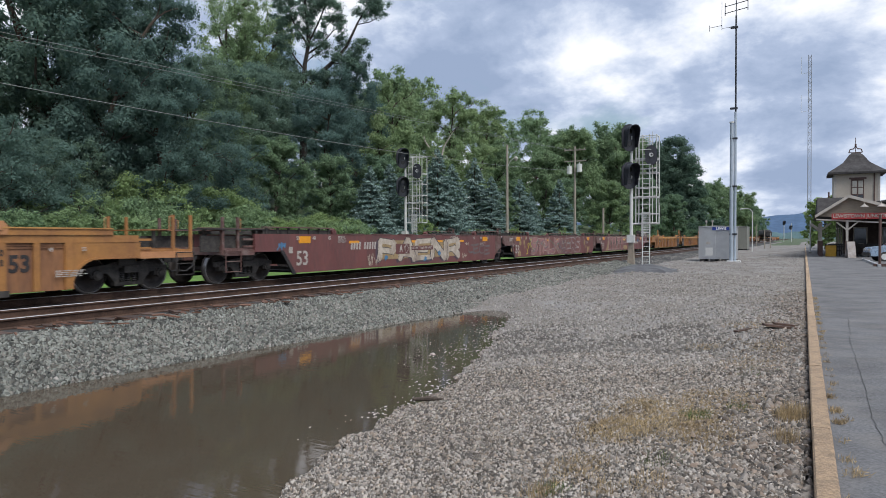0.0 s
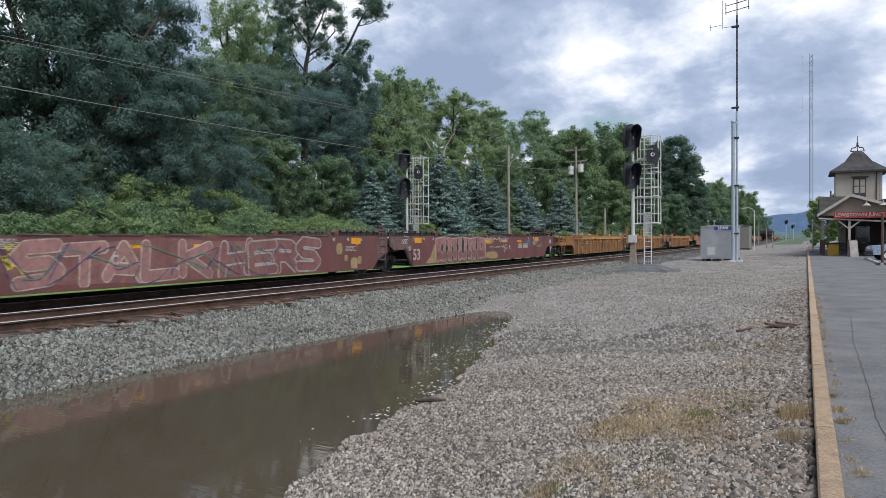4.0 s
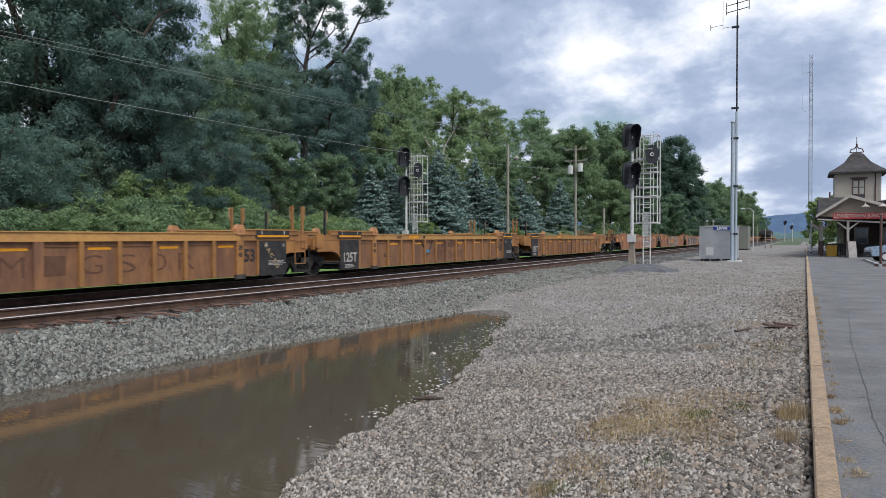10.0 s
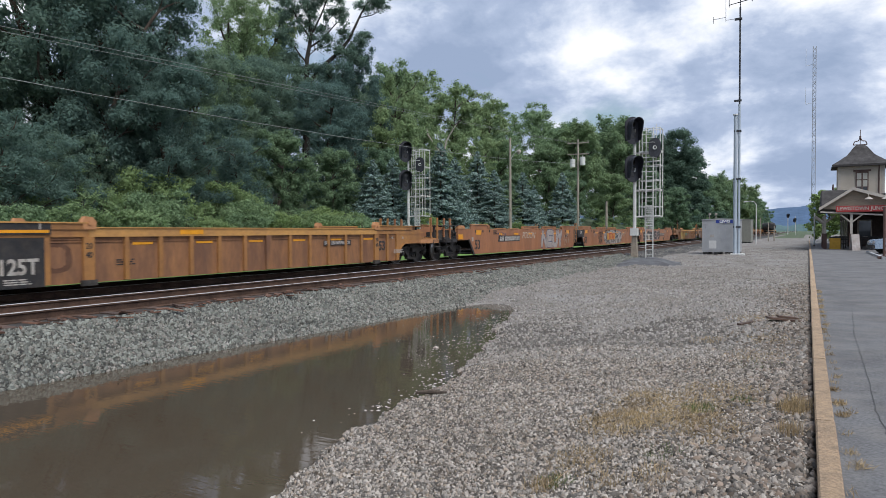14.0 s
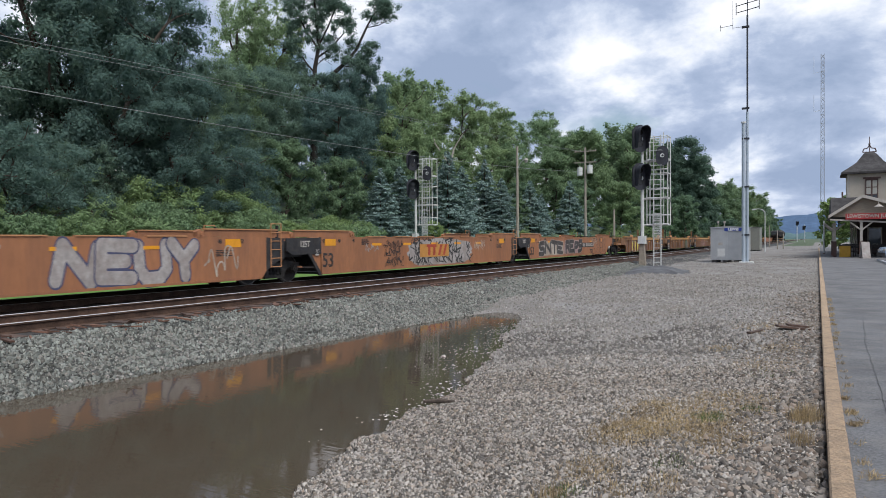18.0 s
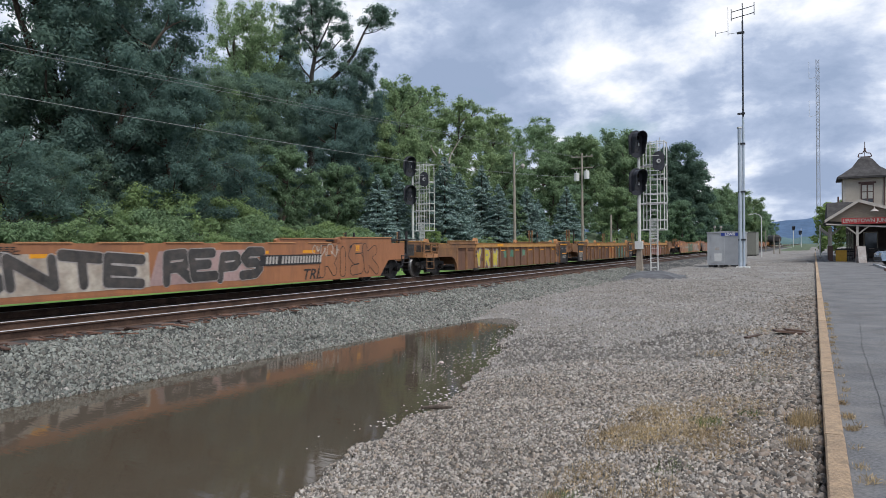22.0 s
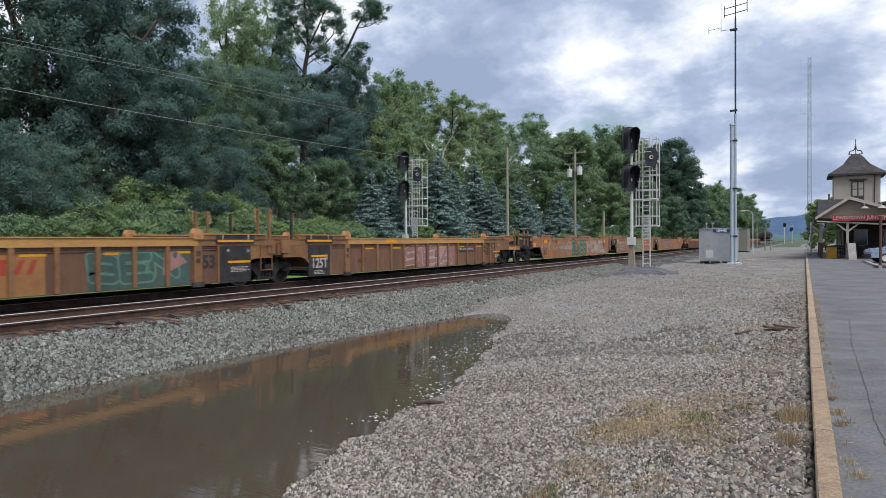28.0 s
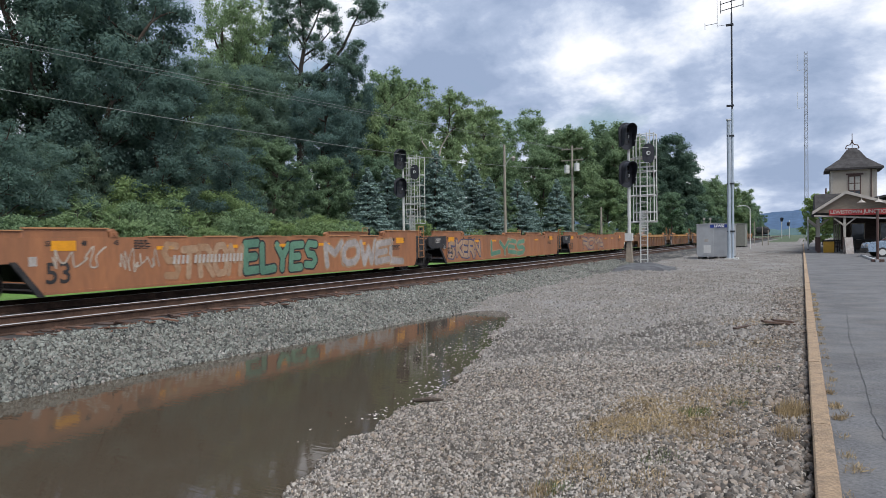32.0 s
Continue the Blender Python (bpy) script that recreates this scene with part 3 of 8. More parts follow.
NEAR_TRACK = make_track(NEAR_X, -80, 900, "near_track", "empty main line track with polished rails on dark ties")
FAR_TRACK = make_track(FAR_X, -120, 1300, "far_track", "main line track under the passing train")
tie = Mesh().box(-1.32, 1.32, -0.11, 0.11, -0.16, 0).data("tie", TIE)
plate = Mesh().box(-0.18, 0.18, -0.09, 0.09, 0, 0.012).data("tie_plate", RAIL)
rt = random.Random(11)
for k in range(150):
    ob = part("tie", tie, None, NEAR_TRACK)
    ob.matrix_basis = pose(NEAR_X + rt.uniform(-0.09, 0.09), -2 + k * 0.51 + rt.uniform(-0.03, 0.03), 0.06 + rt.uniform(-0.012, 0.006), rt.uniform(-1, 1), 0, rt.uniform(-1.5, 1.5))
for k in range(60):
    ob = part("tie", tie, None, FAR_TRACK)
    ob.matrix_basis = pose(FAR_X + rt.uniform(-0.06, 0.06), 0 + k * 0.51, 0.05, 0, 0, rt.uniform(-1, 1))
rest = Mesh()
for k in range(600):
    y = 74.5 + k * 0.51
    rest.box(NEAR_X - 1.3, NEAR_X + 1.3, y - 0.11, y + 0.11, -0.1, 0.05)
tagged(part("far_ties", rest, TIE, NEAR_TRACK), kind="stuff")

# broken tie ends and rusty scraps along the foot of the ties
scrap = Mesh()
for k in range(260):
    y = 3.0 + 45 * rt.random() ** 1.4
    q = pose(-11.25 + rt.gauss(0, 0.27), y, 0.075 + rt.uniform(0, 0.02), rt.uniform(-12, 12), rt.uniform(-10, 10), rt.uniform(-40, 40))
    l, w = rt.uniform(0.05, 0.18), rt.uniform(0.012, 0.04)
    scrap.box(-l, l, -w, w, -0.012, 0.014, q)
tagged(part("tie_scraps", scrap, RUST), "rusty brown splinters and broken tie ends beside the track", "scrap", kind="stuff")

# platform and its kerb
KERB_L, KERB_R = 0.062, 0.205
plat = Mesh().box(KERB_R, 9.0, -30, 140, -0.3, -0.03)
PLATFORM = tagged(part("pavement", plat, ASPHALT), "worn grey asphalt station platform with cracks", "platform", kind="structure")
kerb = tagged(new("kerb"), "tan concrete kerb along the platform edge", "kerb", kind="structure")
stone = Mesh().prism_y([(KERB_L, -0.34), (KERB_R, -0.34), (KERB_R, -0.012), (KERB_R - 0.012, 0.0), (KERB_L + 0.012, 0.0), (KERB_L, -0.012)], 0.008, 3.09).data("kerb_stone", KERB)
for k in range(-4, 42):
    ob = part("kerb_stone", stone, None, kerb)
    ob.matrix_basis = pose(rt.uniform(-0.004, 0.004), 0.25 + k * 3.1, rt.uniform(-0.006, 0.004), 0, 0, rt.uniform(-0.08, 0.08))
# ---- train ----
def run(t):
    """How far the train has rolled towards -Y at t seconds."""
    return 7.77 * t + 0.006 * t * t


PITCH = 19.35
WHEELSETS, UNITS = [], []


def wheelset_parts():
    m = Mesh()
    for s in (-1, 1):
        prof = [(s * 0.66, 0.12), (s * 0.69, 0.15), (s * 0.72, 0.33), (s * 0.69, 0.40), (s * 0.69, 0.50), (s * 0.72, 0.50), (s * 0.73, 0.465), (s * 0.82, 0.455),
                (s * 0.82, 0.39), (s * 0.765, 0.35), (s * 0.77, 0.16), (s * 0.83, 0.13), (s * 0.83, 0.0)]
        m.lathe_x(prof, 28)
    m.tube((-0.72, 0, 0), (0.72, 0, 0), 0.085, n=10)
    tr = [Mesh().lathe_x([(s * 0.732, 0.4665), (s * 0.818, 0.4575), (s * 0.823, 0.452), (s * 0.823, 0.425)], 28).data("tread", TREAD, True) for s in (-1, 1)]
    return m.data("wheelset", WHEEL, True), tr


WHEEL_ME, TREAD_ME = wheelset_parts()


def sideframe_mesh():
    m = Mesh()
    for s in (-1, 1):
        x0, x1 = (0.93, 1.09) if s > 0 else (-1.09, -0.93)
        m.prism_x([(-1.18, 0.52), (-0.62, 0.50), (-0.34, 0.62), (0.34, 0.62), (0.62, 0.50), (1.18, 0.52), (1.18, 0.66), (0.62, 0.72), (0.42, 0.78), (-0.42, 0.78), (-0.62, 0.72), (-1.18, 0.66)], x0, x1)
        for k in (-1, 1):
            m.prism_x([(k * 0.62, 0.50), (k * 0.40, 0.24), (k * 0.30, 0.24), (k * 0.36, 0.62)][::k], x0, x1)
            m.box(x0, x1, min(k * 0.28, k * 0.38), max(k * 0.28, k * 0.38), 0.24, 0.66)
            m.box(x0 - 0.02, x1 + 0.02, k * 0.92 - 0.17, k * 0.92 + 0.17, 0.40, 0.58)
            m.tube((s * 0.95, k * 0.92, 0.465), (s * 1.16, k * 0.92, 0.465), 0.13, n=12)
            m.tube((s * 1.16, k * 0.92, 0.465), (s * 1.19, k * 0.92, 0.465), 0.08, n=8)
        m.box(x0, x1, -0.42, 0.42, 0.17, 0.27)
    m.box(-1.2, 1.2, -0.21, 0.21, 0.50, 0.68)
    return m.data("side_frame", TRUCK)


def spring_mesh(s, y):
    m = Mesh()
    prof = [(0.275 + k * 0.024, 0.078 if k % 2 else 0.06) for k in range(11)]
    n = 10
    vs = [(s * 1.03 + r * math.cos(2 * math.pi * j / n), y + r * math.sin(2 * math.pi * j / n), z) for z, r in prof for j in range(n)]
    m.add(vs, [(k * n + j, k * n + (j + 1) % n, (k + 1) * n + (j + 1) % n, (k + 1) * n + j) for k in range(len(prof) - 1) for j in range(n)])
    return m.data("spring", BLACK)


FRAME_ME, SPRING_ME = sideframe_mesh(), [spring_mesh(1, y) for y in (-0.17, 0.0, 0.17)]


def add_truck(unit, y, spin=True):
    t = part("truck", FRAME_ME, None, unit, "grimy cast steel truck")
    t.location = (0, y, 0)
    for me in SPRING_ME:
        part("spring", me, None, t)
    for k in (-0.915, 0.915):
        w = part("wheelset", WHEEL_ME, None, unit, "dark steel wheels with bright worn treads")
        w.matrix_basis = pose(0, y + k, 0.4575)
        for me in TREAD_ME:
            part("tread", me, None, w)
        if spin:
            WHEELSETS.append((w, y + k))


def decal(name, unit, x, y0, y1, z0, z1, material, slant=0.0):
    m = Mesh().prism_x([(y0, z0), (y1, z0), (y1 + slant, z1), (y0 + slant, z1)], x, x + 0.004)
    return part(name, m, material, unit)


def side_x(s, a, b):
    """The span a..b on the side s (+1 or -1)."""
    return (a, b) if s > 0 else (-b, -a)


def smooth_body(side_mat, top_mat, front, rear):
    """Parts of a smooth-sided well unit: name, mesh data, label."""
    H = PITCH / 2
    c, e = -H, H
    out = []
    for s in (1, -1):
        x0, x1 = side_x(s, 1.41, 1.50)
        if front == "end":
            left = [(c, 1.40), (c, 0.92), (c + 1.30, 0.92), (c + 1.75, 0.30)]
        else:
            left = [(c + 1.85, 1.40), (c + 1.88, 0.30)]
        if rear == "end":
            right = [(e - 0.95, 0.30), (e - 0.35, 0.82), (e + 0.85, 0.84), (e + 0.85, 1.40)]
        else:
            right = [(e - 1.18, 0.30), (e - 1.0, 0.5), (e - 1.0, 1.40)]
        out.append(("side_panel", Mesh().prism_x(left + right, x0, x1).data("side_panel", side_mat), ""))
        # pressed ledges along the foot and the top of the panel
        led = side_x(s, 1.50, 1.512)
        out.append(("sill", Mesh().box(*led, c + 1.9, e - 1.25, 0.30, 0.36).data("sill", side_mat), ""))
        gx = side_x(s, 1.46, 1.52)
        out.append(("gusset", Mesh().prism_x([(c + 1.74, 0.27), (c + 1.9, 0.27), (c + 1.28, 0.95), (c + 1.12, 0.95)], *gx).data("gusset", BLACK), "black diagonal gusset"))
        if front == "art":
            out.append(("gusset_plate", Mesh().prism_x([(c + 1.5, 0.62), (c + 1.86, 0.36), (c + 1.86, 0.92), (c + 1.3, 0.92)], *side_x(s, 1.42, 1.46)).data("gusset_plate", side_mat), ""))
            out.append(("articulation_panel", Mesh().prism_x([(c + 0.12, 1.02), (c + 0.4, 0.90), (c + 1.85, 0.90), (c + 1.85, 1.385), (c + 0.12, 1.36)], *side_x(s, 1.43, 1.506)).data("articulation_panel", BLACK if side_mat is ORANGE else MAROON_TOP), "dark articulation end panel"))
        if rear == "art":
            out.append(("articulation_panel", Mesh().prism_x([(e - 1.0, 0.50), (e - 0.55, 0.72), (e - 0.2, 0.80), (e - 0.2, 1.36), (e - 1.0, 1.385)], *side_x(s, 1.43, 1.504)).data("articulation_panel", BLACK if side_mat is ORANGE else MAROON_TOP), "dark articulation end panel"))
        lip = side_x(s, 1.40, 1.525)
        y = c + 4.6
        while y < e - 4.3:
            out.append(("top_rail", Mesh().box(*lip, y, y + 1.25, 1.401, 1.43).data("top_rail", top_mat), "pale worn top rail"))
            y += 1.9
        for y0, y1, up in ((c + 0.5 if front == "art" else c + (1.45 if side_mat is ORANGE else 0.4), c + (3.5 if side_mat is ORANGE else 3.85), 1), (e - 3.4, e - 0.5 if rear == "art" else e - 0.1, -1)):
            fl = Mesh().prism_x([(y0, 1.402), (y1, 1.402), (y1 - 0.04, 1.57), (y0 + 0.04, 1.57)], x0 + 0.015, x1 - 0.012)
            if side_mat is not ORANGE:
                # open stanchions under a thin ledge
                fl = Mesh()
                for q in np.linspace(y0 + 0.1, y1 - 0.2, 7):
                    fl.box(x0 + 0.02, x1 - 0.03, q, q + 0.09, 1.402, 1.57)
                fl.box(x0 - 0.2 if s > 0 else x0 + 0.03, x1 - 0.06 if s > 0 else x1 + 0.2, y0, y1, 1.402, 1.52)
            out.append(("container_flap", fl.data("container_flap", side_mat if side_mat is ORANGE else TRUCK), "raised hinged side flap"))
            out.append(("flap_edge", Mesh().box(x0 - 0.03, x1 + 0.02, y0, y1, 1.571, 1.60).data("flap_edge", top_mat), "pale worn flap edge"))
            yh = y1 + 0.14 if up > 0 else y0 - 0.14
            m = Mesh().prism_x([(yh - 0.12, 1.40), (yh + 0.12, 1.40), (yh + 0.10, 1.50), (yh - 0.02, 1.58), (yh - 0.14, 1.52)], x0 - 0.05, x1 + 0.015)
            m.tube((x0 - 0.06, yh, 1.47), (x1 + 0.035, yh, 1.47), 0.04, n=8)
            out.append(("flap_hinge", m.data("flap_hinge", side_mat), "cast flap hinge"))
    floor = Mesh().box(-1.41, 1.41, c + 1.9, e - 1.2, 0.30, 0.36)
    for k in range(9):
        y = c + 2.4 + k * (2 * H - 4.4) / 8
        floor.box(-1.41, 1.41, y - 0.1, y + 0.1, 0.36, 0.46)
    out.append(("well_floor", floor.data("well_floor", BLACK), ""))
    return out


def ribbed_body(front, rear):
    H = PITCH / 2
    c, e = -H, H
    pf, pr = c + 3.85, e - 3.4
    out = []
    for s in (1, -1):
        px = side_x(s, 1.39, 1.43)
        out.append(("side_panel", Mesh().prism_x([(c + 1.75, 0.28), (e - 1.7, 0.28), (e - 1.7, 1.24), (c + 1.75, 1.24)], *px).data("side_panel", YPANEL), "weathered brown side panel"))
        for z in (1.13, 1.185):
            out.append(("panel_ledge", Mesh().box(*side_x(s, 1.43, 1.452), c + 1.8, e - 1.75, z, z + 0.022).data("panel_ledge", YPANEL), ""))

        def plate(yc, d, kind):
            arc = [(yc + d * (1.12 + 0.66 * math.sin(t)), 0.28 + 0.60 * math.cos(t)) for t in np.linspace(math.pi / 2, 0, 8)]
            tip = yc - d * 0.05 if kind == "end" else yc + d * 0.38
            pts = [(yc + d * 1.95, 0.28)] + arc + [(tip, 0.88), (tip, 1.24), (yc + d * 1.95, 1.24)]
            if d > 0:
                pts = pts[::-1]
            out.append(("end_plate", Mesh().prism_x(pts, *side_x(s, 1.39, 1.475)).data("end_plate", YELLOW), "yellow end plate arched over the truck"))
            rim = Mesh()
            xr = side_x(s, 1.475, 1.505)
            path = arc + [(tip, 0.88)]
            for (ya, za), (yb, zb) in zip(path, path[1:]):
                q = [(ya, za), (yb, zb), (yb + d * 0.05, zb + 0.05), (ya + d * 0.07, za + 0.02)]
                rim.prism_x(q if d < 0 else q[::-1], *xr)
            out.append(("arch_rim", rim.data("arch_rim", YELLOW), ""))
        plate(c, 1, front)
        plate(e, -1, rear)
        m = Mesh().box(*side_x(s, 1.36, 1.50), pf, pr, 1.24, 1.425)
        m.box(*side_x(s, 1.33, 1.525), pf, pr, 1.425, 1.45)
        out.append(("top_chord", m.data("top_chord", CHORD), "faded yellow top chord"))
        for y0, y1, rail0, rail1 in ((c + (0.0 if front == "end" else 0.38), pf, c + 1.05, pf), (pr, e - (0.0 if rear == "end" else 0.38), pr, e - 0.75)):
            out.append(("end_chord", Mesh().box(*side_x(s, 1.38, 1.485), y0, y1, 1.24, 1.395).data("end_chord", YELLOW), ""))
            m = Mesh().box(*side_x(s, 1.36, 1.515), rail0, rail1, 1.397, 1.52)
            out.append(("end_rail", m.data("end_rail", YELLOW), "raised top rail over the truck"))
            m = Mesh().box(*side_x(s, 1.34, 1.54), rail0, rail1, 1.521, 1.55)
            out.append(("end_rail_cap", m.data("end_rail_cap", CHORD), ""))
        n = 12
        for k in range(n + 1):
            y = pf + k * (pr - pf) / n
            wide = 0.14 if k in (0, n) else (0.11 if k == n // 2 else 0.06)
            zb = 0.30 if k not in (0, n) else 0.24
            m = Mesh().box(*side_x(s, 1.43, 1.502), y - wide, y + wide, zb, 1.238)
            out.append(("rib", m.data("rib", YELLOW if k != n // 2 else YPANEL), ""))
            if k in (0, n):
                out.append(("rib_foot", Mesh().box(*side_x(s, 1.43, 1.53), y - wide - 0.05, y + wide + 0.05, 0.22, 0.34).data("rib_foot", TRUCK), ""))
        for y in (c + 1.85, c + 2.85, e - 2.6, e - 1.85):
            out.append(("rib", Mesh().box(*side_x(s, 1.43, 1.49), y - 0.07, y + 0.07, 0.29, 1.238).data("rib", YELLOW), ""))
        for y in (pf, pr):
            m = Mesh().prism_x([(y - 0.16, 1.40), (y + 0.16, 1.40), (y + 0.18, 1.55), (y + 0.08, 1.66), (y - 0.10, 1.67), (y - 0.18, 1.55)], *side_x(s, 1.37, 1.535))
            m.tube(((s * 1.34), y, 1.53), ((s * 1.56), y, 1.53), 0.05, n=8)
            out.append(("container_guide", m.data("container_guide", ORANGE_TOP), "rusty hinged container guide"))
    floor = Mesh().box(-1.39, 1.39, c + 1.8, e - 1.8, 0.28, 0.34)
    for k in range(9):
        y = c + 2.2 + k * (2 * H - 4.4) / 8
        floor.box(-1.39, 1.39, y - 0.1, y + 0.1, 0.34, 0.45)
    out.append(("well_floor", floor.data("well_floor", BLACK), ""))
    return out


def guide_post(unit, x, y, z1, paint, loop):
    m = Mesh().box(x - 0.035, x + 0.035, y - 0.035, y + 0.035, 1.0, z1)
    part("guide_post", m, paint, unit, "upright container guide post")
    if loop:
        part("grab_loop", Mesh().pipe([(x, y, z1 - 0.04), (x, y + loop * 0.12, z1 - 0.05), (x, y + loop * 0.12, z1 - 0.42), (x, y, z1 - 0.44)], 0.013, 5), ORANGE_TOP, unit)


def side_ladder(unit, s, y0, y1, z0, z1, paint, n=4):
    m = Mesh()
    x = s * 1.515
    for y in (y0, y1):
        m.tube((x, y, z0), (x, y, z1), 0.017, n=5)
    for k in range(n):
        z = z0 + 0.02 + k * (z1 - z0 - 0.04) / (n - 1)
        m.tube((x, y0, z), (x, y1, z), 0.015, n=5)
    part("ladder", m, paint, unit, "steel side ladder")


def deck(unit, y, d, kind, style):
    """End of a unit over a truck at y. d: +1 where the unit lies towards +Y of it."""
    paint = {"orange": BLACK, "maroon": MAROON_TOP, "ribbed": YELLOW}[style]
    dark = YELLOW if style == "ribbed" else BLACK

    def span(a, b):
        return tuple(sorted((y + d * a, y + d * b)))
    part("end_deck", Mesh().box(-1.36, 1.36, *span(0.3, 1.9), 1.0, 1.12).box(-0.35, 0.35, *span(-0.5, 1.6), 0.70, 1.0), dark, unit, "end platform over the truck")
    part("end_bulkhead", Mesh().box(-1.39, 1.39, *span(1.9, 1.98), 0.5, 1.36), dark, unit)
    part("body_bolster", Mesh().box(-1.15, 1.15, *span(-0.16, 0.34), 0.70, 0.98), TRUCK, unit)
    if kind == "end":
        m = Mesh().box(-1.40, 1.40, *span(-1.2 if (style, d) != ("ribbed", -1) else -1.7, 0.3), 1.03, 1.09)
        m.box(-0.2, 0.2, *span(-1.6, 0), 0.72, 0.98)
        part("coupler_platform", m, paint, unit, "grated end platform")
        part("end_sill", Mesh().box(-1.42, 1.42, *span(-1.27, -1.17), 0.88, 1.12), paint, unit)
        # posts: how far beyond the truck they stand, and how high
        far, mid, tall = {("ribbed", -1): (1.73, 1.14, 2.03), ("ribbed", 1): (1.13, 0.50, 1.54)}.get((style, d), (1.21, 0.61, 2.02))
        for s in (-1, 1):
            part("side_sill", Mesh().box(s * 1.42 - 0.05, s * 1.42 + 0.05, *span(-far, 0.0), 0.86, 1.03), ORANGE_TOP if style == "ribbed" else paint, unit)
            post = ORANGE if style == "orange" and d > 0 else paint
            guide_post(unit, s * 1.38, y - d * far, tall, post, 0)
            guide_post(unit, s * 1.38, y - d * mid, tall, post, d if tall > 1.8 else 0)
            if style == "orange" and d > 0:
                part("corner_box", Mesh().box(*side_x(s, 1.36, 1.535), y + 0.0, y + 0.72, 1.525, 1.63).box(*side_x(s, 1.36, 1.52), y + 0.1, y + 0.62, 1.63, 1.68), ORANGE_TOP, unit, "faded orange corner casting")
                part("reflector", Mesh().box(*side_x(s, 1.504, 1.509), y + 0.06, y + 0.54, 1.0, 1.24), AMBER, unit)
            side_ladder(unit, s, y - d * far, y - d * mid, 0.36, 1.02, TRUCK if style == "ribbed" and d < 0 else paint, 3)
            if tall < 1.8:
                part("grab_frame", Mesh().box(s * 1.38 - 0.03, s * 1.38 + 0.03, *span(-far, 0.15), 1.48, 1.54).box(s * 1.38 - 0.025, s * 1.38 + 0.025, *span(-far, -mid), 1.18, 1.22), paint, unit, "square grab frame over the end platform")
            if style != "ribbed":
                part("end_side_plate", Mesh().box(s * 1.28 - 0.03, s * 1.28 + 0.03, *span(-1.95, 0.02), 0.98, 1.46), TRUCK, unit, "grimy dark side plate of the end platform")
                part("top_walkway", Mesh().box(s * 1.22 - 0.24, s * 1.22 + 0.24, *span(-1.85, 0.7), 1.64, 1.68).box(s * 1.1 - 0.04, s * 1.1 + 0.04, *span(-1.7, -1.6), 1.1, 1.64).box(s * 1.1 - 0.04, s * 1.1 + 0.04, *span(0.3, 0.4), 1.1, 1.64), TRUCK, unit, "narrow grated walkway")
            part("box_frame", Mesh().box(s * 1.40 - 0.03, s * 1.40 + 0.03, *span(-0.42, 0.0), 1.10, 1.16).box(s * 1.40 - 0.03, s * 1.40 + 0.03, *span(-0.42, 0.0), 1.32, 1.38), paint, unit)
        part("handrail", Mesh().pipe([(-1.3, y - d * 1.22, 1.1), (-1.3, y - d * 1.22, 1.62), (1.3, y - d * 1.22, 1.62), (1.3, y - d * 1.22, 1.1)], 0.018), paint, unit)
        m = Mesh().box(-0.13, 0.13, *span(-2.0, -1.5), 0.74, 0.96).box(-0.2, 0.2, *span(-2.03, -1.8), 0.68, 1.0)
        part("coupler", m, BLACK, unit)
        part("brake_hose", Mesh().pipe([(0.5, y - d * 1.4, 0.85), (0.55, y - d * 1.62, 0.55), (0.5, y - d * 1.8, 0.42), (0.42, y - d * 2.0, 0.45)], 0.025), BLACK, unit)
        part("valve_box", Mesh().box(0.5, 1.2, *span(-0.35, 0.25), 1.12, 1.42), TRUCK, unit, "brake valve housing")
        if style != "ribbed" and d < 0:
            part("brake_wheel", Mesh().pipe([(0.6 + 0.28 * math.cos(a), y - d * 0.9, 1.65 + 0.28 * math.sin(a)) for a in np.linspace(0, 2 * math.pi, 15)], 0.016, 5).tube((0.6, y - d * 0.9, 1.4), (0.6, y - d * 0.9, 1.9), 0.014, n=5).tube((0.32, y - d * 0.9, 1.65), (0.88, y - d * 0.9, 1.65), 0.014, n=5), TRUCK, unit, "spoked hand brake wheel")
            part("brake_stand", Mesh().box(0.5, 0.75, *span(-0.85, -0.75), 1.09, 1.78), paint, unit)
            if style == "maroon":
                tank = part("air_reservoir", Mesh().tube((1.0, y + d * 0.57, 1.95), (1.0, y + d * 1.65, 1.95), 0.175, n=18), TRUCK, unit, "round grimy air reservoir")
                part("saddle", Mesh().box(0.85, 1.15, *span(0.7, 0.8), 1.55, 1.8).box(0.85, 1.15, *span(1.4, 1.5), 1.55, 1.8), TRUCK, tank)
                part("brake_box", Mesh().box(0.95, 1.35, *span(0.1, 0.5), 1.5, 2.05), TRUCK, unit)
    else:
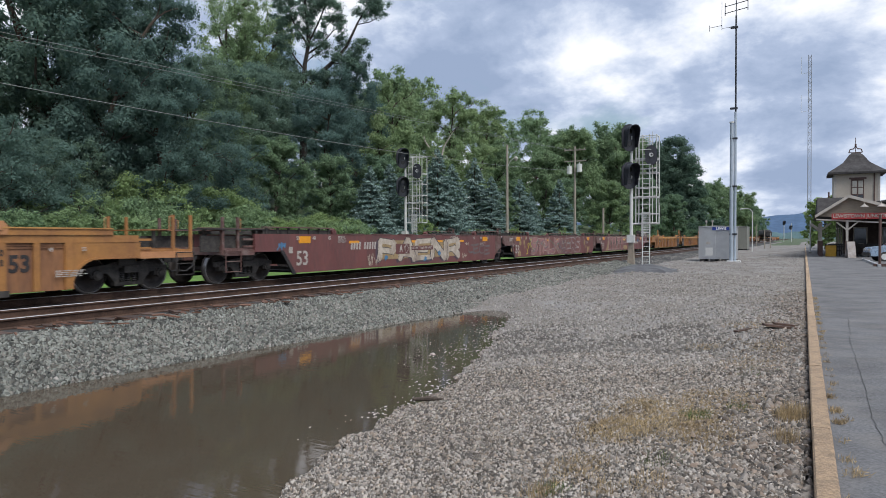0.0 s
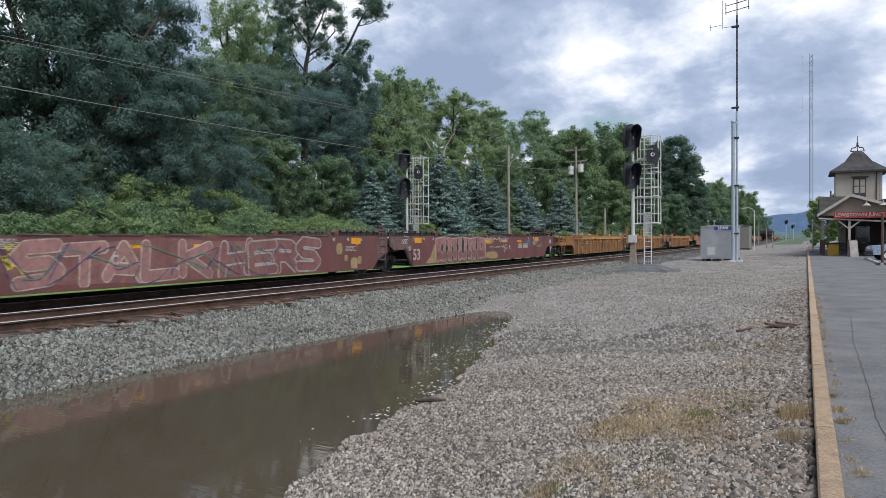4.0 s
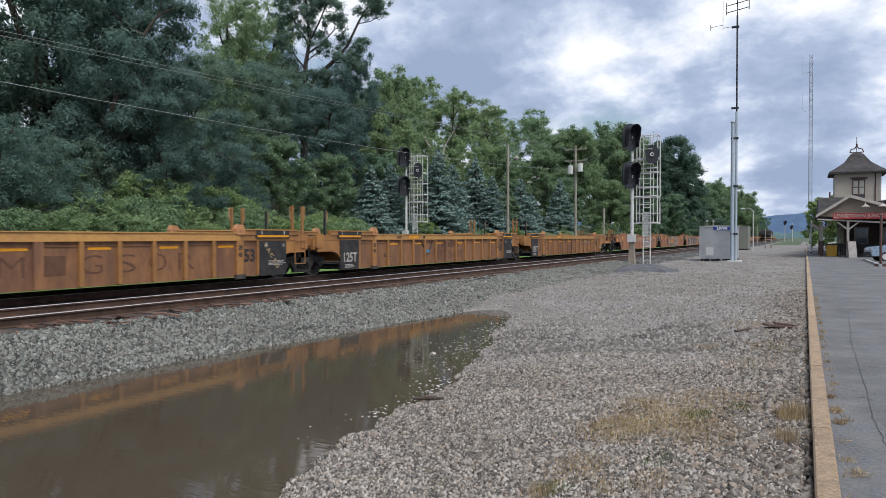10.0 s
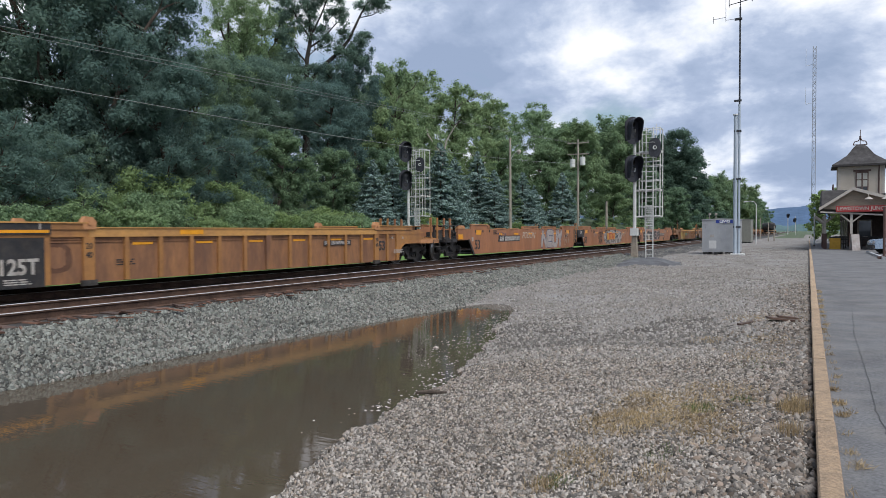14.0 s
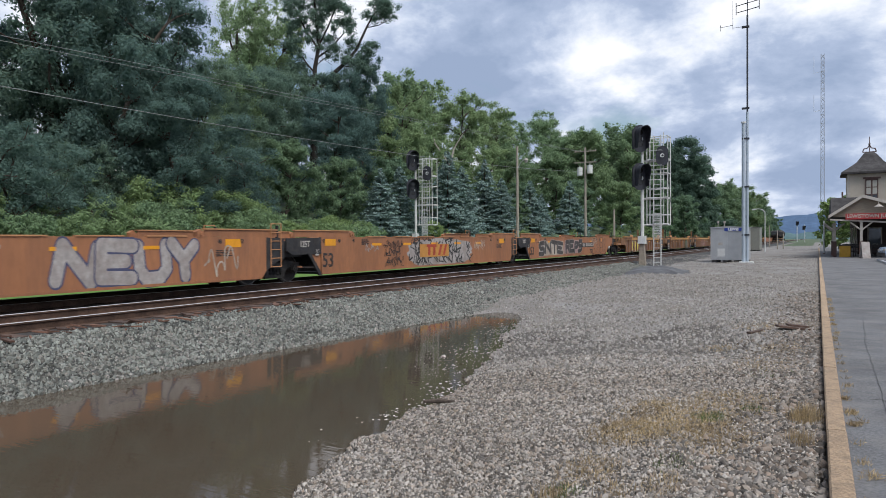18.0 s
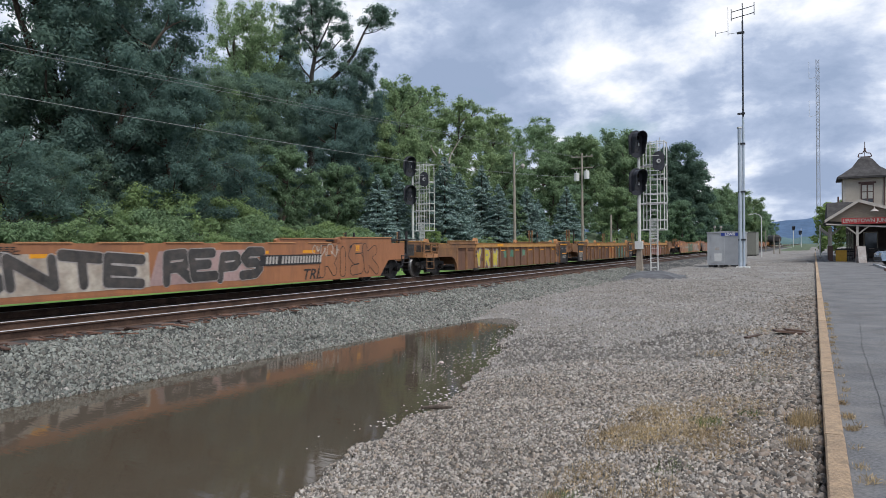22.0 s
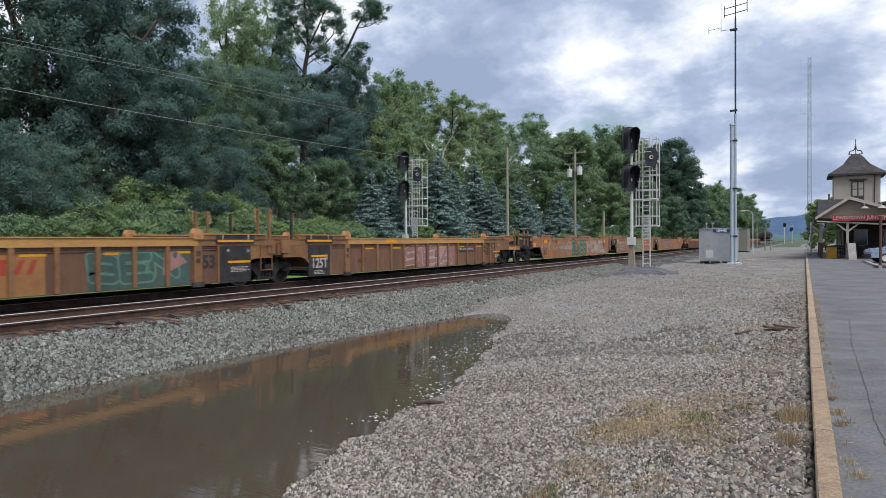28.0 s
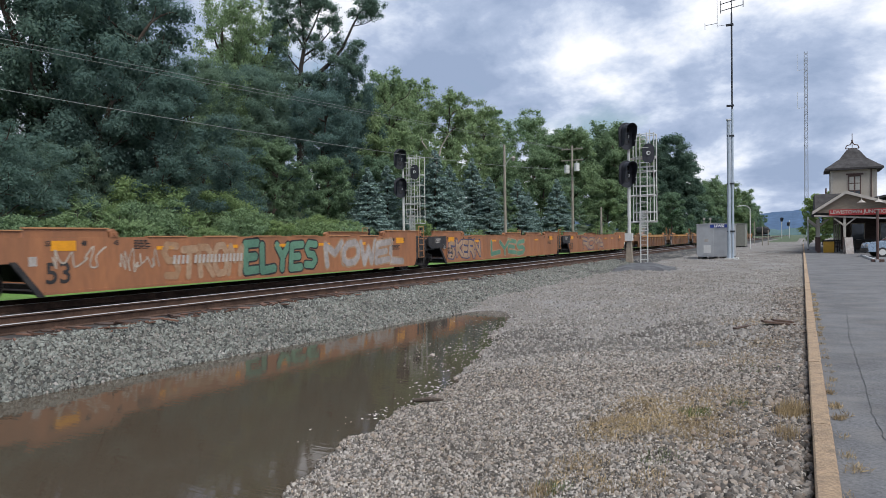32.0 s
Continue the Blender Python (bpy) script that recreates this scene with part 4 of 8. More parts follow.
        for s in (-1, 1):
            if style == "ribbed":
                part("articulation_beam", Mesh().box(s * 1.36 - 0.05, s * 1.36 + 0.05, *span(0.18, 0.9), 0.95, 1.3), YELLOW, unit)
                part("post_bracket", Mesh().box(s * 1.44 - 0.06, s * 1.44 + 0.06, *span(0.28, 0.62), 1.02, 1.46), YELLOW, unit)
                if d < 0:
                    guide_post(unit, s * 1.40, y + d * 0.95, 2.45, YELLOW, -1)
                    guide_post(unit, s * 1.40, y + d * 0.45, 2.45, YELLOW, 1)
                    side_ladder(unit, s, y + d * 0.95, y + d * 0.45, 0.48, 1.3, YELLOW, 3)
                else:
                    guide_post(unit, s * 1.40, y + d * 0.85, 2.38, BLACK, 1)
            else:
                pp = BLACK if style == "orange" else MAROON_TOP
                if d < 0:
                    guide_post(unit, s * 1.40, y + d * 0.42, 1.88, pp, 0)
                    side_ladder(unit, s, y + d * 0.8, y + d * 0.35, 0.55, 1.95, pp if style == "maroon" else ORANGE_TOP, 6)
                else:
                    part("brake_pipe", Mesh().pipe([(s * 1.3, y, 1.3), (s * 1.4, y + 0.35, 1.42), (s * 1.4, y + 0.7, 1.28), (s * 1.3, y + 0.8, 1.0)], 0.025), BLACK, unit)
                part("articulation_beam", Mesh().box(s * 1.3 - 0.05, s * 1.3 + 0.05, *span(0.05, 1.0), 0.86, 1.2), BLACK, unit)
        part("walkway", Mesh().box(-1.3, 1.3, *span(0.15, 1.2), 1.44, 1.47), GALV if style == "maroon" else TRUCK, unit, "grated crossover walkway")


BODIES = {}
ENDS = set()                                       # decks and trucks, which keep their height
SIDE_DEPTH = {"orange": (1.182, -0.135), "maroon": (1.182, -0.135), "ribbed": (1.14, -0.129)}


def deepen_sides():
    """The sides with all that is painted on them reach from close above the rail to the full height of the well."""
    for (ci, k), unit in UNIT_OF.items():
        a, b = SIDE_DEPTH[CARS[ci][0]]
        m = Matrix.Translation((0, 0, b)) @ Matrix.Diagonal((1, 1, a, 1))
        for ob in unit.children:
            if ob.name not in ENDS:
                ob.matrix_basis = m @ ob.matrix_basis


def make_unit(style, u0, u1, front, rear, label, group, near=True):
    """A well unit between truck centres u0 and u1 along the train."""
    paint, top = {"orange": (ORANGE, ORANGE_TOP), "maroon": (MAROON, MAROON_TOP), "ribbed": (YELLOW, YELLOW)}[style]
    unit = thing("well_car_unit", pose(FAR_X, (u0 + u1) / 2, RAIL_Z), label, "railway wagon", group)
    key = style, front, rear
    if key not in BODIES:
        BODIES[key] = ribbed_body(front, rear) if style == "ribbed" else smooth_body(paint, top, front, rear)
    for name, me, lab in BODIES[key]:
        part(name, me, None, unit, lab)
    H = PITCH / 2
    for y, d, kind in ((-H, 1, front), (H, -1, rear)):
        before = set(unit.children)
        deck(unit, y, d, kind, style)
        ENDS.update(ob.name for ob in unit.children if ob not in before)
        if style == "ribbed" and kind == "art":
            y0, y1 = sorted((y + d * (1.62 if d > 0 else 1.38), y + d * (2.78 if d > 0 else 2.6)))
            part("load_panel", Mesh().box(1.43, 1.508, y0, y1, 0.27, 1.235), BLACK, unit, "black load-limit panel")
            part("load_panel_rail", Mesh().box(1.47, 1.522, y0 - 0.15, y1 + 0.15, 1.30, 1.53), BLACK, unit)
            part("rail_stripe", Mesh().box(1.52, 1.526, y0 - 0.1, y1 + 0.1, 1.33, 1.39), AMBER, unit, "amber reflective stripe")
            for yy in (y0 + 0.1, y1 - 0.1):
                part("rail_mark", Mesh().box(1.52, 1.527, yy - 0.02, yy + 0.02, 1.40, 1.54), WHITE, unit)
    before = set(unit.children)
    add_truck(unit, -H, near)
    if rear == "end":
        add_truck(unit, H, near)
    ENDS.update(ob.name for ob in unit.children if ob not in before)
    UNITS.append((unit, (u0 + u1) / 2))
    return unit


def reflectors(unit, style, n=5):
    H = PITCH / 2
    if style == "ribbed":
        for k in range(n):
            y = -H + 4.35 + (2 * k + 1) * 1.008
            decal("reflector", unit, 1.432, y - 0.3, y + 0.3, 1.06, 1.12, AMBER)
        decal("reflector", unit, 1.502, -3.2, -2.4, 1.28, 1.40, AMBER)
    else:
        for k in range(n):
            y = -H + 5.2 + k * (2 * H - 10.4) / (n - 1)
            decal("reflector", unit, 1.502, y - 0.32, y + 0.32, 1.12, 1.20, AMBER)
        for y in (-H + 2.35, H - 2.35):
            decal("reflector", unit, 1.502, y - 0.3, y + 0.3, 1.14, 1.34, AMBER)


def bars(unit, x, y, z, w, h, n, material, name="stencil"):
    """Small lettering that cannot be read, as rows of bars."""
    m = Mesh()
    r = random.Random(int(y * 100) + n)
    for k in range(n):
        zz, ww = z - k * h * 1.7, w * r.uniform(0.7, 1)
        yy = y
        while yy < y + ww:
            step = r.uniform(0.1, 0.25)
            m.box(x, x + 0.003, yy, min(yy + step * 0.8, y + ww), zz, zz + h)
            yy += step
    return tagged(part(name, m, material, unit), kind="stuff")


def number_bars(unit, x, y, z, w, h, material):
    """A painted-out reporting number: plain upright bars."""
    me = Mesh().prism_x([(0, 0), (h * 0.42, 0), (h * 0.56, h), (h * 0.14, h)], 0, 0.003).data("number_bar", material)
    for k in range(int(w / (h * 0.72)) + 1):
        if k != 4:
            part("number_bar", me, None, unit).location = (x, y + k * h * 0.72, z)


def stencils(unit, style, art_front):
    H = PITCH / 2
    if style == "ribbed":
        if art_front:
            lettering("125T", 0.42, WHITE, unit, 1.51, -H + 2.2, 0.66, 0.012, "capacity_lettering")
            bars(unit, 1.509, -H + 1.9, 0.42, 0.6, 0.025, 3, WHITE)
        lettering("53", 0.46, BLACK, unit, 1.434, H - 2.95, 0.82, 0.015, "size_lettering", width=1.05)
        for k, w in enumerate(("48", "53")):
            lettering(w, 0.11, WHITE, unit, 1.512, H - 2.3 + k * 0.8, 1.1, 0.002, "stencil")
        bars(unit, 1.511, H - 2.2, 0.66, 0.8, 0.022, 4, WHITE)
        if unit in (UNIT_OF.get((4, 0)), UNIT_OF.get((4, 1)), UNIT_OF.get((4, 2))):
            decal("reflector_bar", unit, 1.511, H - 2.3, H - 1.4, 0.78, 0.84, AMBER)
            if art_front:
                decal("reflector_bar", unit, 1.511, -H + 1.75, -H + 2.65, 0.86, 0.92, AMBER)
        for y in (-H + 3.85, H - 3.4):
            lettering("20", 0.17, BLACK, unit, 1.504, y, 1.05, 0.004, "stencil")
            lettering("40", 0.17, BLACK, unit, 1.504, y, 0.86, 0.004, "stencil")
        bars(unit, 1.433, -H + 4.6, 0.72, 0.6, 0.03, 3, BLACK)
    else:
        ink = WHITE if style == "maroon" else BLACK
        lettering("53", 0.58, ink, unit, 1.503, -H + 2.22, 0.69, 0.008, "size_lettering", width=1.1)
        if art_front:
            lettering("125T", 0.24, WHITE, unit, 1.509, -H + (1.0 if style == "orange" else 1.2), 1.19, 0.006, "capacity_lettering")
        for k, w in enumerate(("53", "48", "45")):
            lettering(w, 0.14, ink, unit, 1.503, -H + 2.0 + k * 0.85, 1.28, 0.004, "stencil")
        for k, w in enumerate(("45", "48", "53")):
            lettering(w, 0.14, ink, unit, 1.503, H - 3.7 + k * 0.85, 1.28, 0.004, "stencil")
        bars(unit, 1.503, -H + 4.2, 1.32, 0.5, 0.02, 6, ink)
        bars(unit, 1.503, H - 3.0, 1.05, 0.7, 0.025, 4, ink)
        decal("placard", unit, 1.502, -H + 1.55, -H + 1.73, 0.86, 1.04, WHITE)


# truck centres of each car along the train
CARS = [("ribbed", (-46.7, -27.3, -8.0, 11.37)), ("maroon", (15.45, 34.85, 54.2, 73.4)), ("ribbed", (77.2, 96.5, 115.75, 135.6)),
        ("orange", (139.2, 158.0, 177.5, 196.5)), ("ribbed", (200.55, 219.75, 238.7, 257.95)), ("orange", (261.9, 281.15, 300.6, 319.9)),
        ("ribbed", (323.9, 343.3, 362.6, 382.0)), ("orange", (386.0, 405.4, 424.7, 444.1)), ("ribbed", (448.1, 467.5, 486.8, 506.2))]
LABELS = {"ribbed": "yellow ribbed-side container well wagon unit, weathered, rolling on the far track",
          "maroon": "maroon smooth-sided container well wagon unit covered in graffiti",
          "orange": "orange smooth-sided container well wagon unit with graffiti"}
UNIT_OF = {}
for ci, (style, c) in enumerate(CARS):
    for k in range(3):
        if ci == 0 and k == 0:
            continue
        un = make_unit(style, c[k], c[k + 1], "end" if k == 0 else "art", "end" if k == 2 else "art", LABELS[style], "wagons of the train", near=ci in (1, 2, 3, 4, 5))
        UNIT_OF[ci, k] = un
        if ci in (4, 6):
            # an older car of the same kind, under more grime
            for ob in un.children:
                if ob.type == "MESH" and ob.data.materials and ob.data.materials[0] in (YELLOW, YPANEL) and not ob.name.startswith("top_chord"):
                    old = YELLOW_OLD if ob.data.materials[0] is YELLOW or ob.data.materials[0] == YELLOW else YPANEL_OLD
                    ob.material_slots[0].link = "OBJECT"
                    ob.material_slots[0].material = old
        if ci < 7:
            reflectors(un, style, 6 if style == "ribbed" else 5)
            stencils(un, style, k > 0)


# ---- sprayed lettering on the wagon sides ----
def fitted(body, y0, y1, z0, z1, material, parent, x, offset, name, slant=0.0):
    """Letters stretched to fill y0..y1 by z0..z1 on the wagon side."""
    me = text_data(body, 1.0, material, offset, extrude=0.002, shear=slant).copy()
    co = np.array([v.co[:] for v in me.vertices])
    lo, hi = co.min(0), co.max(0)
    me.transform(Matrix.Diagonal(((y1 - y0) / (hi[0] - lo[0]), (z1 - z0) / (hi[1] - lo[1]), 1, 1)) @ Matrix.Translation((-lo[0], -lo[1], 0)))
    ob = new(name, me)
    ob.parent = parent
    ob.matrix_basis = Matrix.Translation((x, y0, z0)) @ Matrix(((0, 0, 1, 0), (1, 0, 0, 0), (0, 1, 0, 0), (0, 0, 0, 1)))
    return ob


# sprayed capitals as strokes over a grid of five by five: pairs of x and y
STROKES = {"P": "0004 0434433202", "E": "44040040 0232", "N": "00044044", "R": "0004 0434433202 2240", "U": "040110304144", "Y": "0422 4422 2220", "I": "2024",
           "S": "4414031232413000", "K": "0004 4402 1240", "T": "0444 2420", "O": "100103143443413010", "M": "0004224440", "L": "040040", "W": "0410233044",
           "A": "002440 1131", "H": "0004 4044 0242", "B": "0004 0434433202 0232413000", "C": "4434140301103040"}


def fat_letter(ch, y0, y1, z0, z1, w, x, lean, wave, level=1.0):
    """One chunky sprayed letter on a side: bars with round ends along its strokes."""
    m, k = Mesh(), 0
    for run_ in STROKES[ch].split():
        pts = []
        for q in range(0, len(run_), 2):
            f, g = int(run_[q]) / 4, int(run_[q + 1]) / 4
            y, z = y0 + w / 2 + f * (y1 - y0 - w), z0 + w / 2 + g * (z1 - z0 - w)
            pts.append((y + lean * (z - z0) + 0.05 * math.sin(3.1 * z + wave), z + 0.04 * math.sin(2.6 * y + wave)))
        for (ya, za), (yb, zb) in zip(pts, pts[1:]):
            v = w * level if abs(zb - za) < 0.4 * abs(yb - ya) else w
            d = Vector((yb - ya, zb - za)).normalized() * v / 2
            m.add([(x + k * 0.0001, p, q) for p, q in ((ya - d.y, za + d.x), (ya + d.y, za - d.x), (yb + d.y, zb - d.x), (yb - d.y, zb + d.x))], [(0, 1, 2, 3)])
            k += 1
        for y, z in pts:
            m.add([(x + k * 0.0001, y + w * level / 2 * math.cos(a), z + w * level / 2 * math.sin(a)) for a in np.linspace(0, 2 * math.pi, 13)[:-1]], [tuple(range(12))])
            k += 1
    return m


def piece(key, body, y0, y1, z0, z1, fill, line, x=1.504, slant=0.0, grow=0.05, word="graffiti", heavy=0.26, level=1.0, shade=None):
    """Fat outlined graffiti letters, each a part of its own, uneven and close together."""
    un = UNIT_OF[key]
    rr = random.Random(body + str(y0))
    cell = (y1 - y0) / len(body)
    for k, ch in enumerate(body):
        a, c = y0 + k * cell - cell * rr.uniform(0.0, 0.08), y0 + (k + 1) * cell + cell * rr.uniform(0.0, 0.06)
        lo, hi = z0 + rr.uniform(0.0, 0.07), z1 - rr.uniform(0.0, 0.07)
        w, lean, wave = min(heavy * 1.1 * (c - a), heavy * (hi - lo)), slant + rr.uniform(-0.1, 0.1), rr.uniform(0, 6)
        for nm, mt, g, dx in ((word + "_outline", line, grow, 0.004 * (k % 2)), (word + "_letter", fill, 0.0, 0.002 + 0.004 * (k % 2))):
            part(nm, fat_letter(ch, a - g, c + g, max(lo - g, 0.30), min(hi + g, 1.40), w + 2 * g, x + dx, lean, wave, level), mt, un)
        if shade:
            part(word + "_shade", fat_letter(ch, a - 0.17, c - 0.1, max(lo - 0.09, 0.30), hi - 0.04, w + 0.04, x - 0.0016, lean, wave, level), shade, un)


def scrawl(key, body, y0, y1, z0, z1, material, x=1.507, slant=0.3, fat=-0.004):
    fitted(body, y0, y1, z0, z1, material, UNIT_OF[key], x, fat, "graffiti_tag", slant)


def squiggle(key, y0, y1, z0, z1, material, seed, n=18, x=1.507, r=0.012):
    """An unreadable tag: one looping hand-drawn line."""
    rr = random.Random(seed)
    knots, up = [], True
    for k in range(n):
        up = not up if rr.random() < 0.75 else up
        knots.append(Vector((y0 + (y1 - y0) * min(max((k + rr.uniform(-1.6, 1.6)) / n, 0), 1), (z1 - (z1 - z0) * rr.random() ** 1.5 * 0.6) if up else (z0 + (z1 - z0) * rr.random() ** 1.5 * 0.6))))
    pts = []
    for k in range(n - 1):
        a, b, c, d = knots[max(k - 1, 0)], knots[k], knots[k + 1], knots[min(k + 2, n - 1)]
        for q in range(4):
            t = q / 4
            p = 0.5 * (2 * b + (c - a) * t + (2 * a - 5 * b + 4 * c - d) * t * t + (3 * b - a - 3 * c + d) * t ** 3)
            pts.append((x, p.x, p.y))
    n = len(pts)
    vs = []
    for k, q in enumerate(pts):
        d = Vector(pts[min(k + 1, n - 1)]) - Vector(pts[max(k - 1, 0)])
        w = Vector((0, -d.z, d.y)).normalized() * r if d.length > 1e-4 else Vector((0, 0, r))
        vs += [(x + 0.003, q[1] - w.y, q[2] - w.z), (x + 0.003, q[1] + w.y, q[2] + w.z)]
    m = Mesh().add(vs, [(2 * k, 2 * k + 2, 2 * k + 3, 2 * k + 1) for k in range(n - 1)])
    part("graffiti_tag", m, material, UNIT_OF[key])


def blob(key, y0, y1, z0, z1, material, seed, x=1.5025, n=22, rough=0.12):
    rr = random.Random(seed)
    cy, cz = (y0 + y1) / 2, (z0 + z1) / 2
    pts = []
    for k in range(n):
        a = 2 * math.pi * k / n
        q = 1 - rough * rr.random()
        sq = max(abs(math.cos(a)), abs(math.sin(a))) ** -0.6
        pts.append((cy + math.cos(a) * (y1 - y0) / 2 * q * min(sq, 1.15), min(max(cz + math.sin(a) * (z1 - z0) / 2 * q * min(sq, 1.15), 0.31), 1.39)))
    part("graffiti_ground", Mesh().prism_x(pts, x, x + 0.002), material, UNIT_OF[key])


def shards(key, y0, y1, z0, z1, material, seed, n=60, x=1.506, lo=0.12, hi=0.34):
    """Angular black strokes of a sprayed zigzag field."""
    rr = random.Random(seed)
    m = Mesh()
    for k in range(n):
        y, z, a = rr.uniform(y0, y1), rr.uniform(z0, z1), rr.choice((0.5, -0.6, 1.2, 2.2, 0.1)) + rr.uniform(-0.2, 0.2)
        l, w = rr.uniform(lo, hi), rr.uniform(0.035, 0.075)
        for b in (a, a + rr.choice((1.3, -1.4))):
            dy, dz = math.cos(b), math.sin(b)
            q = [(y, z), (y + dy * l, z + dz * l), (y + dy * l - dz * w, z + dz * l + dy * w), (y - dz * w, z + dy * w)]
            m.prism_x([(p, min(max(t, 0.32), 1.38)) for p, t in q], x, x + 0.002)
    tagged(part("graffiti_field", m, material, UNIT_OF[key]), kind="stuff")


def plain_mark(key, y0, y1, z0, z1, x, material):
    """A painted-over company mark as plain bars."""
    w, h = (y1 - y0) / 4, z1 - z0
    for k in range(4):
        sl = 0.0 if k < 2 else w * 0.5
        part("company_mark", Mesh().prism_x([(y0 + k * w, z0), (y0 + k * w + w * 0.45, z0), (y0 + k * w + w * 0.45 + sl, z1), (y0 + k * w + sl, z1)], x, x + 0.003), material, UNIT_OF[key])
    part("company_mark", Mesh().box(x + 0.001, x + 0.004, y0 - w * 0.3, y0 + w * 1.7, z1 - h * 0.22, z1 + 0.01), material, UNIT_OF[key])


# maroon car
PURPLE = mat("dull_purple_spray", (0.075, 0.05, 0.068), 0.7, var=0.2, scale=2, fine=15, bump=0)
number_bars(UNIT_OF[1, 0], 1.503, -4.7, 0.92, 1.65, 0.24, WHITE)
squiggle((1, 0), -3.6, -2.7, 0.36, 0.78, CREAMW, 1, 26)
piece((1, 0), "PAENR", -2.8, 4.4, 0.34, 1.38, CREAMW, mat("grey_sprayed_line", (0.085, 0.07, 0.07), 0.7, var=0.2, bump=0), x=1.505, grow=0.045, heavy=0.33, level=0.6, shade=PURPLE)
decal("graffiti_ground", UNIT_OF[1, 0], 1.5015, -2.75, 4.2, 0.55, 1.2, SAND, 0.1)
part("stencil_panel", Mesh().box(1.516, 1.518, -1.55, -0.45, 0.72, 1.08), MAROON, UNIT_OF[1, 0])
lettering("A", 0.34, WHITE, UNIT_OF[1, 0], 1.52, -1.15, 0.9, 0.01)
part("inspection_mark", Mesh().pipe([(1.522, -0.72 + 0.14 * math.cos(a), 0.9 + 0.14 * math.sin(a)) for a in np.linspace(0, 2 * math.pi, 17)], 0.012, 4), WHITE, UNIT_OF[1, 0])
part("stencil_panel", Mesh().box(1.516, 1.518, -0.3, 1.6, 0.84, 1.0), MAROON, UNIT_OF[1, 0])
fitted("LD LMT 115,600 PER UNIT", -0.2, 1.5, 0.87, 0.965, WHITE, UNIT_OF[1, 0], 1.521, 0.002, "lettering")
for k, (y, z) in enumerate(((0.9, 0.5), (2.2, 0.7), (-2.3, 0.62))):
    blob((1, 0), y - 0.16, y + 0.16, z - 0.12, z + 0.1, BLUEP, 30 + k, x=1.5165, rough=0.5)
squiggle((1, 0), 4.6, 5.2, 0.42, 0.66, CREAMW, 3, 12, r=0.016)
squiggle((1, 0), 3.4, 4.4, 1.22, 1.36, CREAMW, 4, 12, r=0.014)
squiggle((1, 0), 4.9, 5.4, 0.98, 1.14, CREAMW, 5, 9, r=0.012)
piece((1, 0), "CECE", 5.3, 7.9, 0.55, 1.05, mat("dull_teal_spray", (0.125, 0.115, 0.115), 0.7, var=0.3, scale=1.5, col2=(0.15, 0.075, 0.068), bump=0), MAROON, grow=0.0, heavy=0.2)
for k, (y, z, q) in enumerate(((-7.95, 1.1, 0.12), (-7.0, 1.06, 0.16), (-6.35, 1.05, 0.13), (-7.15, 0.42, 0.22), (-6.25, 0.82, 0.08), (-6.1, 1.26, 0.1), (-8.35, 0.72, 0.12))):
    blob((1, 1), y - q, y + q, z - q, z + q, SAND, 40 + k, rough=0.03)
blob((1, 1), -5.9, 5.4, 0.31, 1.36, DULLROSE, 5, rough=0.2)
shards((1, 1), -6.1, -5.0, 0.36, 1.3, YELLOWP, 6, 9, x=1.5055)
piece((1, 1), "STALK", -5.2, 0.3, 0.36, 1.32, PINK, CREAMW, x=1.506, grow=0.03)
piece((1, 1), "HERS", 0.7, 5.2, 0.36, 1.32, DULLROSE, SILVER, x=1.506, grow=0.045)
squiggle((1, 1), -5.6, 4.6, 0.36, 1.3, NAVY, 8, 30, x=1.513, r=0.012)
squiggle((1, 1), -5.0, 4.6, 0.4, 1.25, GREENP, 9, 14, x=1.514, r=0.012)
lettering("C", 0.28, WHITE, UNIT_OF[1, 1], 1.518, -2.75, 0.88, 0.01)
for k, (y, z, q) in enumerate(((6.3, 1.0, 0.18), (6.7, 0.7, 0.1), (7.2, 0.5, 0.22), (7.55, 0.62, 0.13), (7.4, 1.2, 0.1))):
    blob((1, 1), y - q, y + q, z - q, z + q, SAND, 60 + k, rough=0.03)
part("graffiti_ground", Mesh().prism_x([(-6.75, 0.32), (-5.4, 0.32), (-5.4, 1.2), (-5.6, 1.3), (-5.9, 1.02), (-6.2, 0.62)], 1.5025, 1.504), SAND, UNIT_OF[1, 2])


def notched(y0, y1, z0, z1, n, deep):
    """A band with a zigzag lower edge and a ragged upper one."""
    low = [(y0 + (y1 - y0) * k / (2 * n), z0 + (deep if k % 2 else 0.0)) for k in range(2 * n + 1)]
    top = [(y1 - (y1 - y0) * k / 6, z1 - (0.0 if k % 2 else deep * 0.6)) for k in range(7)]
    return low + top


part("graffiti_outline", Mesh().prism_x(notched(-5.75, -0.3, 0.31, 1.39, 7, 0.13), 1.504, 1.5055), CREAMW, UNIT_OF[1, 2])
part("graffiti_letter", Mesh().prism_x(notched(-5.70, -0.35, 0.34, 1.36, 7, 0.13), 1.506, 1.5075), PINK, UNIT_OF[1, 2])
decal("graffiti_shade", UNIT_OF[1, 2], 1.508, -5.66, -0.4, 0.5, 0.78, DULLROSE)


